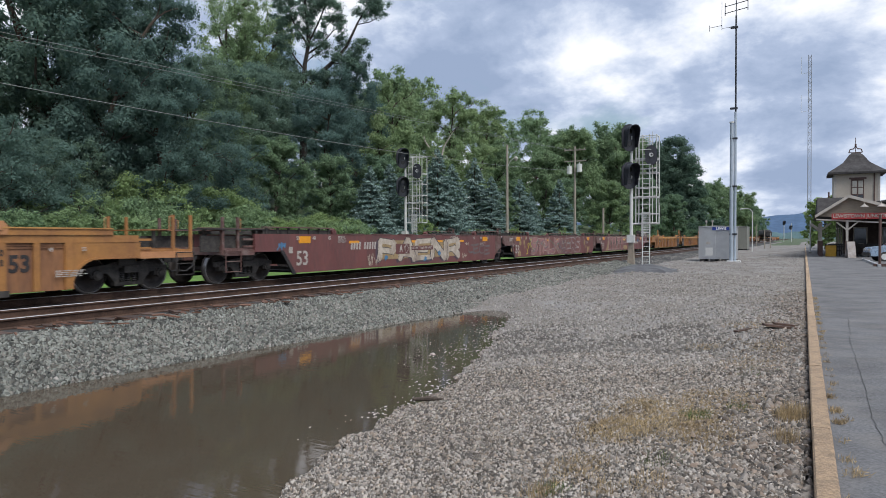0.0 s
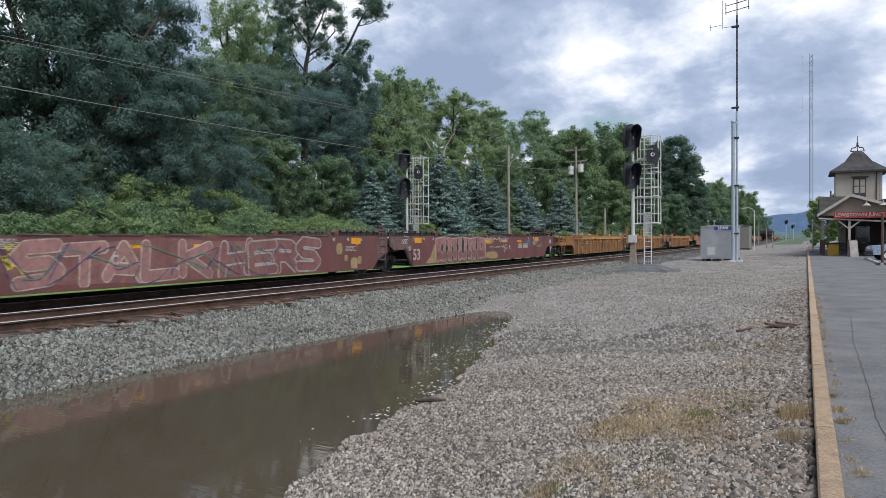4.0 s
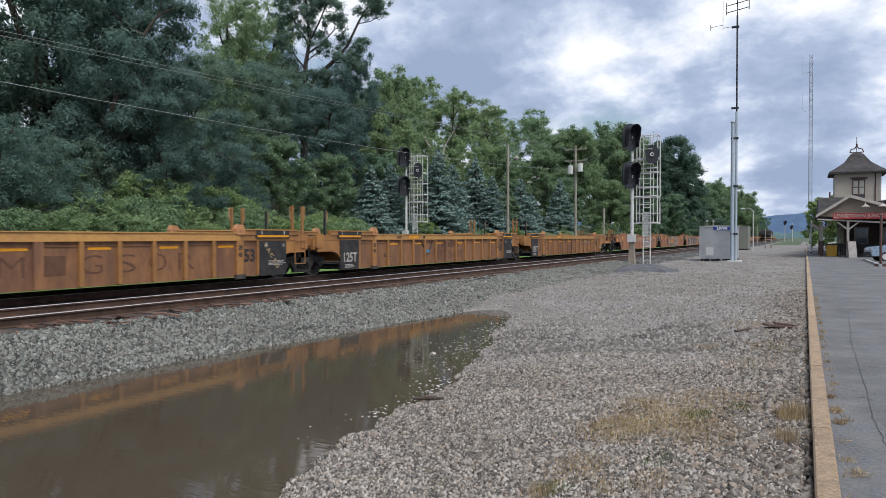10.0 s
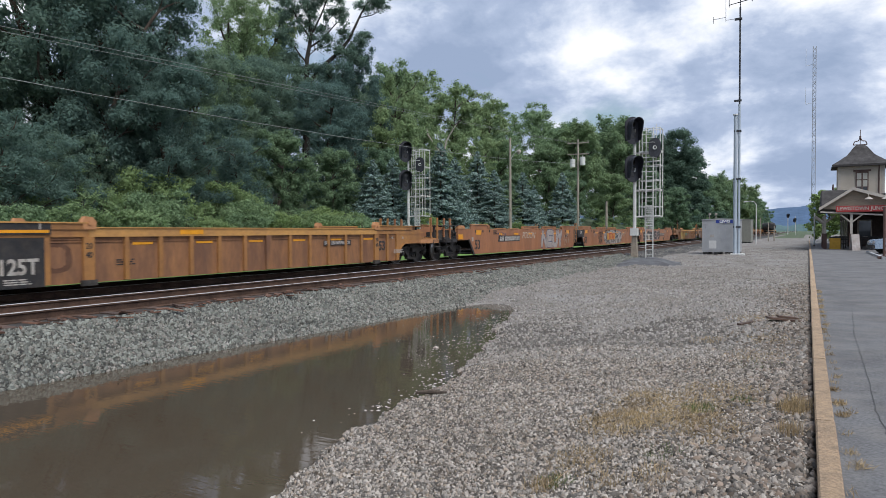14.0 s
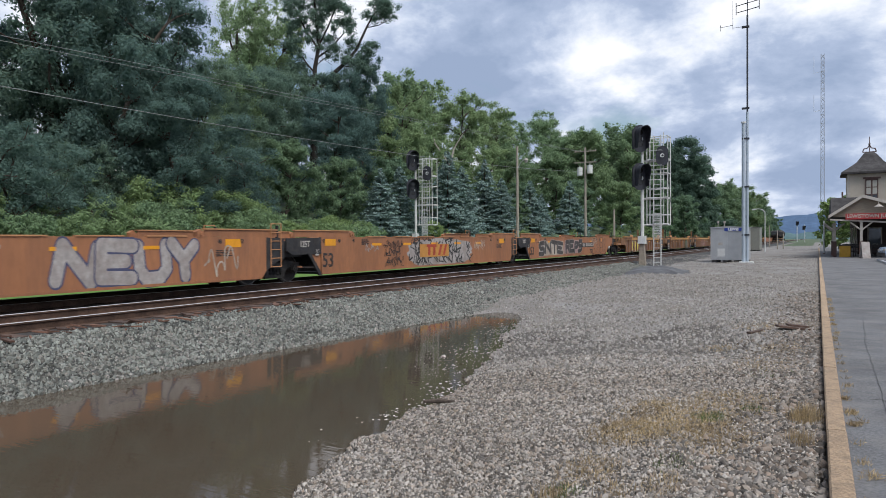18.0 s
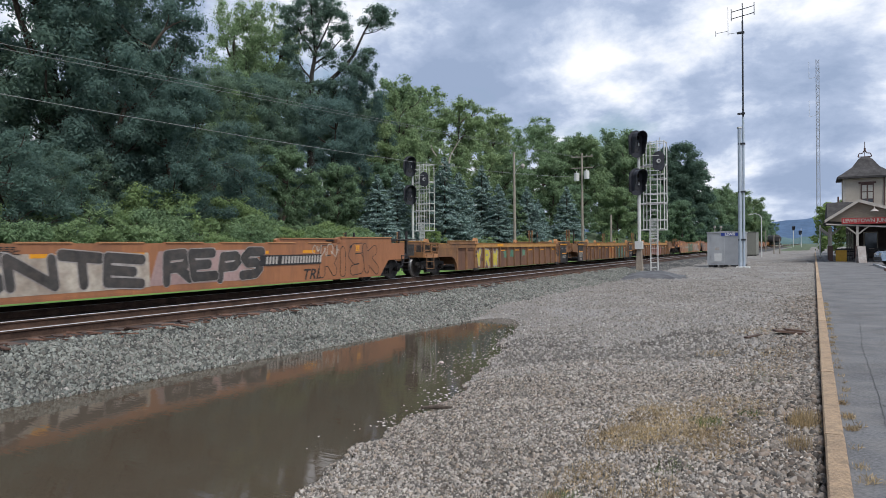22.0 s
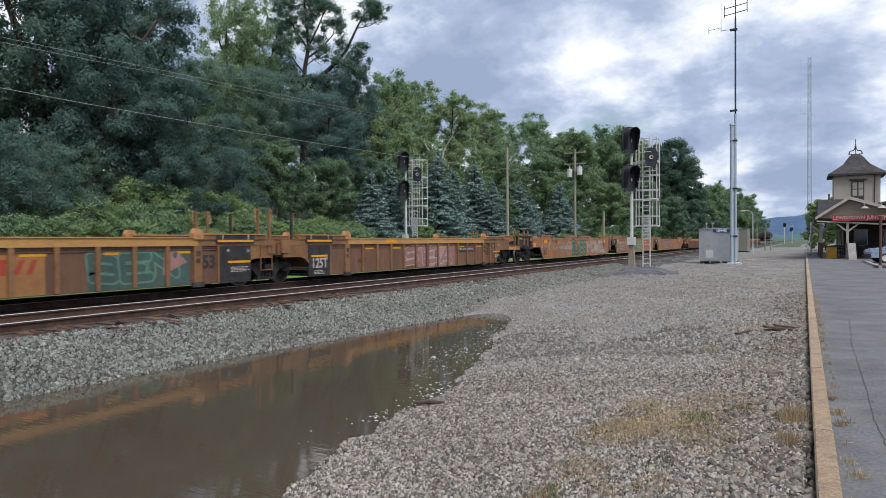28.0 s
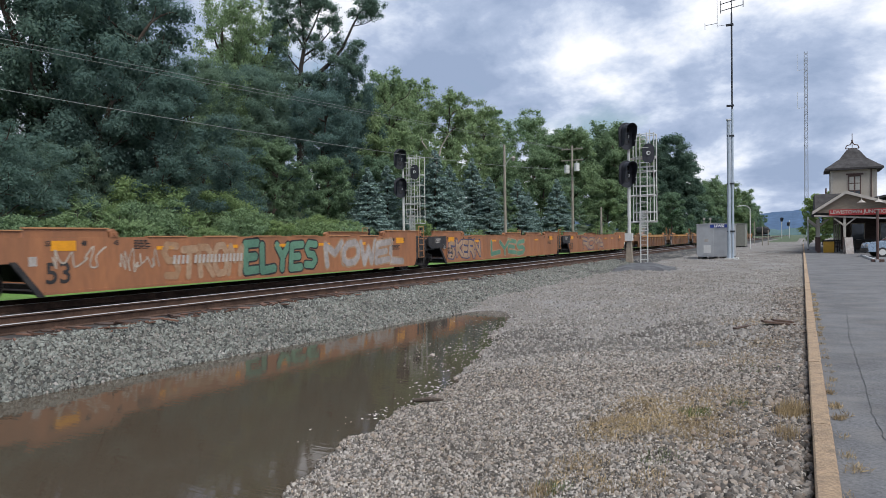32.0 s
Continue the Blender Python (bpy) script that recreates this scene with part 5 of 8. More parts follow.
def slit(y, w, z0, z1, kind):
    """A black gap between two letters, edged in cream."""
    for nm, mt, g, x in (("graffiti_outline", CREAMW, 0.028, 1.5125), ("graffiti_gap", BLACKP, 0.0, 1.5145)):
        if kind == "o":
            pts = [(y + (w / 2 + g) * math.cos(a), (z0 + z1) / 2 + ((z1 - z0) / 2 + g) * math.sin(a)) for a in np.linspace(0, 2 * math.pi, 17)[:-1]]
        else:
            zb = z0 + (z1 - z0) * 0.62
            half = [(0.42, z0 - g), (0.30, z0 + 0.12), (0.16, zb - 0.16), (0.50, zb - 0.07), (0.58, zb), (0.45, zb + 0.08), (0.18, zb + 0.14), (0.26, z1 + g)]
            pts = [(y + f * w + g, z) for f, z in half] + [(y - f * w - g, z) for f, z in reversed(half)]
        part(nm, Mesh().prism_x(pts, x, x + 0.0015), mt, UNIT_OF[1, 2])


for y, w, z0, z1, kind in ((-5.15, 0.17, 0.72, 1.12, "o"), (-4.68, 0.2, 0.34, 1.25, "t"), (-4.12, 0.13, 0.34, 1.2, "t"), (-3.56, 0.2, 0.34, 1.3, "t"), (-2.99, 0.26, 0.62, 1.36, "o"), (-2.49, 0.2, 0.34, 1.3, "t"), (-1.95, 0.12, 0.34, 1.1, "t"), (-1.42, 0.17, 0.34, 1.32, "t"), (-0.83, 0.1, 0.8, 1.15, "o")):
    slit(y, w, z0, z1, kind)
blob((1, 2), -0.35, 1.35, 0.36, 0.72, SAND, 64, rough=0.22)
blob((1, 2), -0.35, 0.75, 1.02, 1.33, SAND, 65, rough=0.25)
squiggle((1, 2), -0.3, 1.7, 1.2, 1.38, CREAMW, 66, 22, r=0.014)
squiggle((1, 2), 1.9, 2.9, 0.62, 1.02, CREAMW, 67, 9, r=0.012)
fitted("LD LMT 115,600 PER UNIT", 0.2, 2.1, 0.85, 0.93, WHITE, UNIT_OF[1, 2], 1.504, 0.002, "lettering")
part("inspection_mark", Mesh().pipe([(1.505, 2.45 + 0.14 * math.cos(a), 0.88 + 0.14 * math.sin(a)) for a in np.linspace(0, 2 * math.pi, 17)], 0.01, 4), WHITE, UNIT_OF[1, 2])
lettering("B", 0.24, WHITE, UNIT_OF[1, 2], 1.504, 3.0, 0.86, 0.01)
number_bars(UNIT_OF[1, 2], 1.503, 4.25, 0.80, 1.6, 0.23, CREAMW)
squiggle((1, 2), 5.55, 6.2, 0.95, 1.25, BLUEP, 72, 16, r=0.02)
squiggle((1, 2), 6.7, 8.0, 1.05, 1.3, CREAMW, 73, 18)
squiggle((1, 2), 7.4, 8.4, 0.8, 1.0, CREAMW, 74, 14)
scrawl((1, 2), "OHUNO", 1.5, 2.8, 1.1, 1.32, CREAMW)
decal("placard", UNIT_OF[1, 2], 1.503, 9.75, 10.05, 1.0, 1.22, WHITE)
squiggle((1, 0), -8.7, -8.25, 0.95, 1.15, BLUEP, 75, 12, r=0.02)
# first full ribbed car
decal("number_patch", UNIT_OF[2, 0], 1.456, -5.55, -4.05, 0.88, 1.04, BLACK)
number_bars(UNIT_OF[2, 0], 1.46, -5.5, 0.91, 1.4, 0.11, SILVER)
TAGDARK = mat("faded_dark_tag", (0.12, 0.055, 0.03), 0.8, var=0.1, bump=0)
for k, ch in enumerate("MIGSOR"):
    scrawl((2, 0), ch, -0.6 + k * 0.93, -0.05 + k * 0.93, 0.55, 0.95, TAGDARK, x=1.433, slant=0, fat=-0.012)
lettering("LACED", 0.12, BLACKP, UNIT_OF[2, 1], 1.503, -4.0, 1.33, 0.003)
lettering("PSV", 0.12, BLACKP, UNIT_OF[2, 1], 1.503, -1.9, 1.33, 0.003)
part("strap", Mesh().pipe([(1.455, -2.1, 1.2), (1.46, -1.75, 0.85), (1.47, -1.55, 0.76), (1.46, -1.3, 0.85), (1.455, -1.1, 1.2)], 0.025, 5), BLACK, UNIT_OF[2, 1], "dark dangling strap")
part("strap_buckle", Mesh().box(1.46, 1.50, -1.75, -1.4, 0.72, 0.84), BLUEP, UNIT_OF[2, 1])
squiggle((2, 1), -1.0, 0.0, 0.4, 1.1, TAGDARK, 80, 26, x=1.433, r=0.02)
scrawl((2, 1), "ELVATE", 0.1, 2.0, 0.45, 0.75, TAGDARK, x=1.433, slant=0)
decal("number_patch", UNIT_OF[2, 1], 1.434, -0.2, 1.6, 0.92, 1.08, TAGDARK)
decal("number_patch", UNIT_OF[2, 2], 1.456, 3.0, 4.6, 0.90, 1.06, BLACK)
number_bars(UNIT_OF[2, 2], 1.46, 3.05, 0.93, 1.5, 0.11, SILVER)
blob((2, 2), -7.0, -6.2, 0.5, 1.15, TAGDARK, 82, x=1.432)
blob((2, 2), -6.85, -6.35, 0.6, 1.05, YPANEL, 83, x=1.4345)
for k, ch in enumerate("LACED"):
    lettering(ch, 0.2, SAND, UNIT_OF[2, 0], 1.512, 7.35 + k * 0.13, 1.12 - k * 0.15, 0.006, "graffiti_letter", turn=-50)
# first orange car
decal("number_patch", UNIT_OF[3, 0], 1.502, -4.85, -1.7, 0.80, 1.08, BLACK, 0.08)
number_bars(UNIT_OF[3, 0], 1.507, -4.6, 0.84, 2.8, 0.20, WHITE)
squiggle((3, 0), -5.0, -3.6, 1.08, 1.22, NAVY, 90, 16)
scrawl((3, 0), "POISON", -1.3, 0.9, 0.92, 1.25, CREAMW, slant=0.4)
piece((3, 0), "NEUY", 2.0, 6.1, 0.34, 1.38, SILVER, NAVY, grow=0.04, slant=0.1, heavy=0.30)
squiggle((3, 0), 6.25, 7.5, 0.45, 1.2, CREAMW, 91, 16, r=0.02)
for k, (a, c, lo, hi) in enumerate(((-4.05, -2.55, 1.02, 1.3), (-3.95, -2.7, 0.74, 1.02), (-4.0, -2.5, 0.42, 0.72))):
    squiggle((3, 1), a, c, lo, hi, BLACKP, 92 + 7 * k, 26, r=0.014)
    squiggle((3, 1), a + 0.1, c, lo - 0.03, hi, BLACKP, 192 + 7 * k, 15, r=0.01)
squiggle((3, 1), -5.2, -4.3, 0.9, 1.2, SILVER, 93, 18, r=0.014)
blob((3, 1), -2.35, 3.85, 0.31, 1.37, SILVER, 94, n=40, rough=0.12)
shards((3, 1), -2.2, 3.5, 0.38, 1.3, BLACKP, 95, 62, lo=0.2, hi=0.5)
part("logo_patch", Mesh().box(1.509, 1.511, -1.25, 1.35, 0.66, 1.14), mat("amber_yellow_patch", (0.48, 0.22, 0.045), 0.6, var=0.08, bump=0), UNIT_OF[3, 1])
plain_mark((3, 1), -0.55, 1.2, 0.72, 1.12, 1.512, REDP)
squiggle((3, 1), 4.0, 5.3, 0.85, 1.3, CREAMW, 96, 30, r=0.012)
PALEPINK = mat("pale_pink_spray", (0.40, 0.27, 0.25), 0.7, var=0.15, scale=1.0, fine=9, bump=0, dirt=(0.25, 0.15, 0.12), dirt_amount=0.4)
CHARCOAL = mat("charcoal_spray", (0.05, 0.046, 0.043), 0.7, var=0.2, scale=1.5, fine=9, bump=0, dirt=(0.13, 0.10, 0.08), dirt_amount=0.5)
part("graffiti_ground", Mesh().prism_x([(-6.3, 0.42), (-1.75, 0.44), (-1.8, 1.2), (-6.3, 1.2)], 1.503, 1.505), CREAMW, UNIT_OF[3, 2])
part("graffiti_ground", Mesh().prism_x([(-1.8, 0.46), (1.7, 0.46), (1.75, 1.24), (-1.5, 1.22)], 1.503, 1.505), PALEPINK, UNIT_OF[3, 2])
piece((3, 2), "SNTE", -6.4, -1.9, 0.42, 1.26, CHARCOAL, SILVER, x=1.5065, grow=0.025, heavy=0.29)
piece((3, 2), "REPS", -1.3, 2.3, 0.42, 1.28, CHARCOAL, SILVER, x=1.5065, grow=0.02, heavy=0.29)
part("number_patch", Mesh().box(1.519, 1.521, 2.15, 5.1, 0.80, 1.08), BLACK, UNIT_OF[3, 2])
number_bars(UNIT_OF[3, 2], 1.523, 2.4, 0.84, 2.6, 0.20, WHITE)
piece((3, 2), "RISK", 5.0, 8.6, 0.38, 1.36, ORANGE, BLACKP, grow=0.025, heavy=0.31)
scrawl((3, 2), "TRL.", 4.2, 5.2, 0.34, 0.66, BLACKP, fat=0.012)
squiggle((3, 2), 4.6, 6.2, 1.0, 1.35, CREAMW, 97, 22, r=0.016)
squiggle((3, 2), -6.8, -5.7, 1.05, 1.2, BLACKP, 98, 14)
# second ribbed car
for k, ch in enumerate("YRW"):
    piece((4, 0), ch, -5.75 + k * 0.99, -5.1 + k * 0.99, 0.38, 1.2, YELLOWP, SILVER, x=1.456, grow=0.07)
for k, (y, z) in enumerate(((-1.9, 0.9), (-1.0, 0.92), (0.6, 0.95))):
    blob((4, 0), y - 0.38, y + 0.38, z - 0.22, z + 0.22, GREENP, 100 + k, x=1.432, rough=0.4)
part("logo_patch", Mesh().box(1.4305, 1.433, 0.3, 2.0, 0.3, 1.12), YELLOW, UNIT_OF[4, 1])
plain_mark((4, 1), 0.75, 1.85, 0.72, 1.0, 1.436, REDP)
for y in (3.02, 4.05, 5.05):
    part("graffiti_ground", Mesh().box(1.4305, 1.433, y, y + 0.98, 0.30, 1.23), DKGREEN, UNIT_OF[4, 1])
piece((4, 1), "BEN", 3.05, 5.6, 0.42, 1.12, DKGREEN, GREENP, x=1.4345, grow=0.05)
part("graffiti_ground", Mesh().prism_x([(5.15, 0.55), (5.95, 0.85), (5.6, 1.12), (5.2, 1.1)], 1.4345, 1.437), PINK, UNIT_OF[4, 1])
squiggle((4, 1), -1.7, -0.6, 0.5, 1.0, TAGDARK, 103, 24, x=1.433)
for k, (y, mtl) in enumerate(((-1.85, TAGDARK), (-0.85, PINK), (0.1, LILAC), (1.15, LILAC), (2.1, PINK))):
    part("graffiti_ground", Mesh().box(1.4305, 1.433, y, y + 0.88, 0.30, 1.22), mtl, UNIT_OF[4, 2])
for k in range(3):
    piece((4, 2), "SEA"[k], -1.7 + k * 1.6, -0.5 + k * 1.6, 0.4, 1.15, PINK, CREAMW, x=1.436, grow=0.04)
decal("number_patch", UNIT_OF[4, 2], 1.456, 3.4, 5.0, 0.88, 1.06, BLACK)
number_bars(UNIT_OF[4, 2], 1.46, 3.45, 0.92, 1.45, 0.11, SILVER)
# second orange car
squiggle((5, 0), -7.6, -6.2, 0.75, 1.25, CREAMW, 110, 14, r=0.018)
squiggle((5, 0), -5.9, -4.7, 0.62, 1.15, CREAMW, 111, 26, r=0.016)
piece((5, 0), "STROM", -4.6, -1.75, 0.4, 1.3, FADED, ORANGE, grow=0.02)
piece((5, 0), "ELYES", -1.65, 1.75, 0.38, 1.32, GREENP, BLACKP, grow=0.045)
piece((5, 0), "MOWEL", 2.3, 7.6, 0.4, 1.32, SILVER, FADED, grow=0.05)
number_bars(UNIT_OF[5, 0], 1.514, -4.3, 0.78, 2.5, 0.2, WHITE)
piece((5, 1), "SKERN", -7.6, -4.0, 0.42, 1.25, FADED, NAVY, grow=0.05)
piece((5, 1), "LYES", -2.6, 2.4, 0.42, 1.25, GREENP, FADED, grow=0.05)
piece((5, 2), "ROMA", -4.5, 1.5, 0.42, 1.25, FADED, NAVY, grow=0.05)
for y in (-1.0, 1.2):
    part("graffiti_ground", Mesh().box(1.4305, 1.433, y, y + 0.9, 0.30, 1.2), DKGREEN, UNIT_OF[6, 1])

deepen_sides()


# ---- signals, poles, huts ----
def signal_head(parent, px, py, pz, w, h, lamps=3, turn=46.0):
    """Oval black backing plate with one deep hood over its lamps, facing -Y and turned a little aside."""
    n = 32
    pts = []
    for k in range(n):
        a = 2 * math.pi * k / n
        pts.append((w / 2 * math.cos(a), (h - w) / 2 * (1 if math.sin(a) > 0 else -1) + w / 2 * math.sin(a)))
    head = part("signal_head", Mesh().prism_y(pts, -0.025, 0.025), SIGBLACK, parent, "black oval signal head, unlit")
    head.matrix_basis = pose(px, py, pz, 0, 0, turn)
    part("lamp_case", Mesh().box(-w * 0.3, w * 0.3, 0.025, 0.40, -h * 0.36, h * 0.36), SIGBLACK, head)
    # a tall arched hood over the lamps, cut back slantwise and open below
    hw, zt, zb, d = w * 0.36, h * 0.43, -h * 0.36, w * 0.62
    arc = [(-hw, zb)] + [(-hw * math.cos(t), zt - hw + hw * math.sin(t)) for t in np.linspace(0, math.pi, 14)] + [(hw, zb)]
    k = len(arc)
    vs = []
    for f, deep in ((1.0, 0), (1.0, 1), (0.94, 0), (0.94, 1)):
        vs += [(qx * f, -0.025 - deep * d * (0.45 + 0.55 * (qz - zb) / (zt - zb)), qz if qz == zb else qz * (0.5 + 0.5 * f)) for qx, qz in arc]
    fs = []
    for i in range(k - 1):
        fs += [(i + 1, i, k + i, k + i + 1), (2 * k + i, 2 * k + i + 1, 3 * k + i + 1, 3 * k + i), (k + i, 3 * k + i, 3 * k + i + 1, k + i + 1)]
    part("hood", Mesh().add(vs, fs), SIGBLACK, head, "tall arched black hood")
    for j in range(lamps):
        zz = (j - (lamps - 1) / 2) * h * 0.22
        part("lens", Mesh().tube((0, -0.04, zz), (0, -0.026, zz), w * 0.15, n=16), LENS, head)
    return head


def disc_head(parent, px, py, pz, w, h):
    """Small oval head with a single lamp in a short round hood."""
    pts = [(w / 2 * math.cos(a), (h - w) / 2 * (1 if math.sin(a) > 0 else -1) + w / 2 * math.sin(a)) for a in np.linspace(0, 2 * math.pi, 29)[:-1]]
    head = part("signal_head", Mesh().prism_y(pts, -0.02, 0.02), SIGBLACK, parent, "small oval signal head with one clear lens")
    head.matrix_basis = pose(px, py, pz, 0, 0, 12)
    part("lamp_case", Mesh().tube((0, 0.02, 0), (0, 0.3, 0), w * 0.3, n=14), SIGBLACK, head)
    part("hood", Mesh().tube((0, -0.02, 0.02), (0, -0.05, 0.02), w * 0.27, n=18), SIGBLACK, head)
    part("lens", Mesh().tube((0, -0.05, 0.02), (0, -0.06, 0.02), w * 0.17, n=16), GALV, head, "clear lens")
    part("lens_dot", Mesh().tube((w * 0.03, -0.06, 0.02), (w * 0.03, -0.066, 0.02), w * 0.10, n=12), SIGBLACK, head)


def make_signal(x, y, z0, sc, label):
    """Signal mast with two large heads, a caged ladder frame and a small head."""
    sg = thing("railway_signal", pose(x, y, z0), label, "railway signal", "signals by the tracks")
    s = sc
    part("foundation", Mesh().prism_y([(-0.22 * s, -0.1), (0.22 * s, -0.1), (0.13 * s, 1.5 * s), (-0.13 * s, 1.5 * s)], -0.2 * s, 0.2 * s), TANSTEEL, sg, "tapered tan base")
    part("mast", Mesh().tube((0, 0, 0.2 * s), (0, 0, 6.6 * s), 0.11 * s, n=12), GALV, sg, "pale grey tubular mast")
    part("junction_box", Mesh().box(-0.23 * s, 0.23 * s, -0.3 * s, 0.12 * s, 1.5 * s, 2.0 * s), GALV, sg)
    signal_head(sg, -0.05 * s, -0.35 * s, 8.22 * s, 1.12 * s, 1.75 * s)
    signal_head(sg, -0.05 * s, -0.35 * s, 5.8 * s, 1.12 * s, 1.75 * s)
    part("bracket", Mesh().tube((0, 0, 6.5 * s), (0, 0, 9.0 * s), 0.09 * s, n=10).box(-0.1 * s, 0.1 * s, -0.3 * s, 0.1 * s, 5.6 * s, 5.8 * s).box(-0.1 * s, 0.1 * s, -0.3 * s, 0.1 * s, 8.1 * s, 8.3 * s), GALV, sg)
    # platform frame behind the heads
    x0, x1, y0, y1 = 0.25 * s, 1.55 * s, 0.15 * s, 1.0 * s
    for px in (x0, x1):
        for py in (y0, y1):
            part("frame_post", Mesh().tube((px, py, 2.7 * s), (px, py, 8.4 * s), 0.035 * s, n=6), GALV, sg)
    for z in (2.75, 3.35, 4.45, 5.05, 6.0, 6.9, 8.35):
        part("frame_rail", Mesh().pipe([(x0, y0, z * s), (x1, y0, z * s), (x1, y1, z * s), (x0, y1, z * s), (x0, y0, z * s)], 0.03 * s), GALV, sg)
    for z in (2.72, 4.42, 6.86):
        part("grating", Mesh().box(x0 - 0.3 * s, x1, y0, y1, (z - 0.04) * s, z * s), GALV, sg, "steel grating platform")
    for z in (2.7, 4.4, 6.2):
        part("brace", Mesh().tube((0, 0, z * s), (x1, y0, (z + 0.05) * s), 0.05 * s, n=6), GALV, sg)
    lx0, lx1, ly = 0.72 * s, 1.16 * s, -0.05 * s
    for px in (lx0, lx1):
        part("ladder_rail", Mesh().tube((px, ly, 0.0), (px, ly, 8.4 * s), 0.035 * s, n=6), GALV, sg)
    for k in range(26):
        part("ladder_rung", Mesh().tube((lx0, ly, (0.3 + k * 0.31) * s), (lx1, ly, (0.3 + k * 0.31) * s), 0.018 * s, n=5), GALV, sg)
    guard = Mesh()
    for q in np.linspace(lx0 - 0.05, lx1 + 0.05, 9):
        guard.box(q - 0.012, q + 0.012, ly - 0.06, ly - 0.045, 1.9 * s, 3.4 * s)
    for z in np.linspace(1.9, 3.4, 8):
        guard.box(lx0 - 0.06, lx1 + 0.06, ly - 0.065, ly - 0.05, z * s, z * s + 0.03)
    part("ladder_guard", guard, GALV, sg, "mesh climbing guard on the ladder")
    for px in (0.46, 1.3):
        part("cage_bar", Mesh().tube((px * s, y0, 2.75 * s), (px * s, y0, 8.6 * s), 0.025 * s, n=5), GALV, sg)
    for z in (3.9, 5.55, 6.45, 7.4, 7.9):
        part("cage_hoop", Mesh().pipe([(0.46 * s, y0, z * s), (0.5 * s, -0.42 * s, z * s), (1.26 * s, -0.42 * s, z * s), (1.3 * s, y0, z * s)], 0.02 * s, 5), GALV, sg)
    disc_head(sg, 1.28 * s, -0.2 * s, 7.05 * s, 0.74 * s, 1.25 * s)
    part("cable", Mesh().pipe([(x1, y0, 6.0 * s), (x1 + 0.15 * s, y0, 4.5 * s), (x1 + 0.3 * s, y0, 2.8 * s)], 0.015 * s), BLACK, sg)
    return sg


make_signal(-9.86, 43.76, -0.2, 1.0, "tall two-headed railway signal with caged ladder beside the track")
make_signal(-27.95, 45.3, 0.3, 0.93, "two-headed railway signal with ladder frame beyond the train")


def hut(name, x0, x1, y0, y1, h, material, label):
    t = thing(name, pose((x0 + x1) / 2, (y0 + y1) / 2, -0.2), label, "equipment hut")
    w, d = (x1 - x0) / 2, (y1 - y0) / 2
    part("wall", Mesh().box(-w, w, -d, d, 0.18, h), material, t)
    part("roof", Mesh().prism_y([(-w - 0.05, h), (w + 0.05, h), (w + 0.05, h + 0.05), (0, h + 0.12), (-w - 0.05, h + 0.05)], -d - 0.05, d + 0.05), material, t)
    for k in (-0.8, -0.2, 0.4, 0.85):
        part("skid", Mesh().box(w * k - 0.18, w * k + 0.18, -d + 0.02, d - 0.02, 0.0, 0.18), BLACK, t)
    return t, w, d


b, bw, bd = hut("signal_bungalow", -7.1, -4.55, 54.0, 56.6, 2.6, BUNGALOW, "grey aluminium signal equipment bungalow standing on the gravel")
part("door", Mesh().box(-bw + 0.25, -bw + 1.2, -bd - 0.03, -bd, 0.3, 2.4), BUNGALOW, b, "flush metal door")
part("vent", Mesh().box(-bw + 0.5, -bw + 1.0, -bd - 0.05, -bd - 0.03, 0.45, 1.05), GALV, b, "pale louvred vent")
part("notice", Mesh().box(-bw + 0.55, -bw + 0.85, -bd - 0.04, -bd - 0.03, 1.3, 1.5), WHITE, b)
board = part("name_board", Mesh().box(-0.3, 0.95, -bd - 0.04, -bd, 2.36, 2.6), mat("blue_sign", (0.03, 0.06, 0.30), 0.5, var=0.05, bump=0), b, "blue name board with white letters")
nm = new("lettering", text_data("LEWIS", 0.26, mat("sign_white", (0.8, 0.8, 0.8), 0.5, var=0.02, bump=0), 0.012))
nm.parent = board
nm.matrix_basis = Matrix.Translation((0.32, -bd - 0.046, 2.48)) @ pose(0, 0, 0, 90)
for dx in (-0.9, -0.45):
    part("roof_vent", Mesh().tube((dx, 0, 2.65), (dx, 0, 3.0), 0.03, n=8).tube((dx, 0, 3.0), (dx, 0, 3.14), 0.09, n=10), WHITE, b)
hut("relay_house", -9.3, -7.2, 104.0, 109.0, 3.35, mat("olive_grey_paint", (0.20, 0.20, 0.17), 0.6, var=0.08), "olive grey relay house on the gravel yard")

mast = thing("radio_mast", pose(-4.55, 53.2, -0.2), "tall thin dark radio mast with antennas beside the bungalow", "mast")
part("foundation", Mesh().box(-0.45, 0.45, -0.45, 0.45, -0.2, 0.12), GALV, mast)
part("support_pole", Mesh().tube((-0.18, 0, 0.1), (-0.18, 0, 10.2), 0.14, 0.13, n=14), mat("blue_grey_paint", (0.40, 0.46, 0.52), 0.5, 0.2, var=0.06, bump=0), mast, "thick blue-grey support pole")
part("cap", Mesh().tube((-0.18, 0, 10.2), (-0.18, 0, 10.3), 0.17, n=12), GALV, mast)
part("lower_tube", Mesh().tube((0.07, 0, 0.1), (0.07, 0, 11.0), 0.085, n=10), bpy.data.materials["blue_grey_paint"], mast)
part("mast_tube", Mesh().tube((0.07, 0, 11.0), (0.07, 0, 18.0), 0.06, n=10).tube((0.07, 0, 18.0), (0.07, 0, 19.3), 0.035, n=8), DARKMETAL, mast)
for z in (2.0, 5.5, 9.0, 11.2, 17.1):
    part("clamp", Mesh().box(-0.3, 0.2, -0.12, 0.12, z, z + 0.12), DARKMETAL, mast)
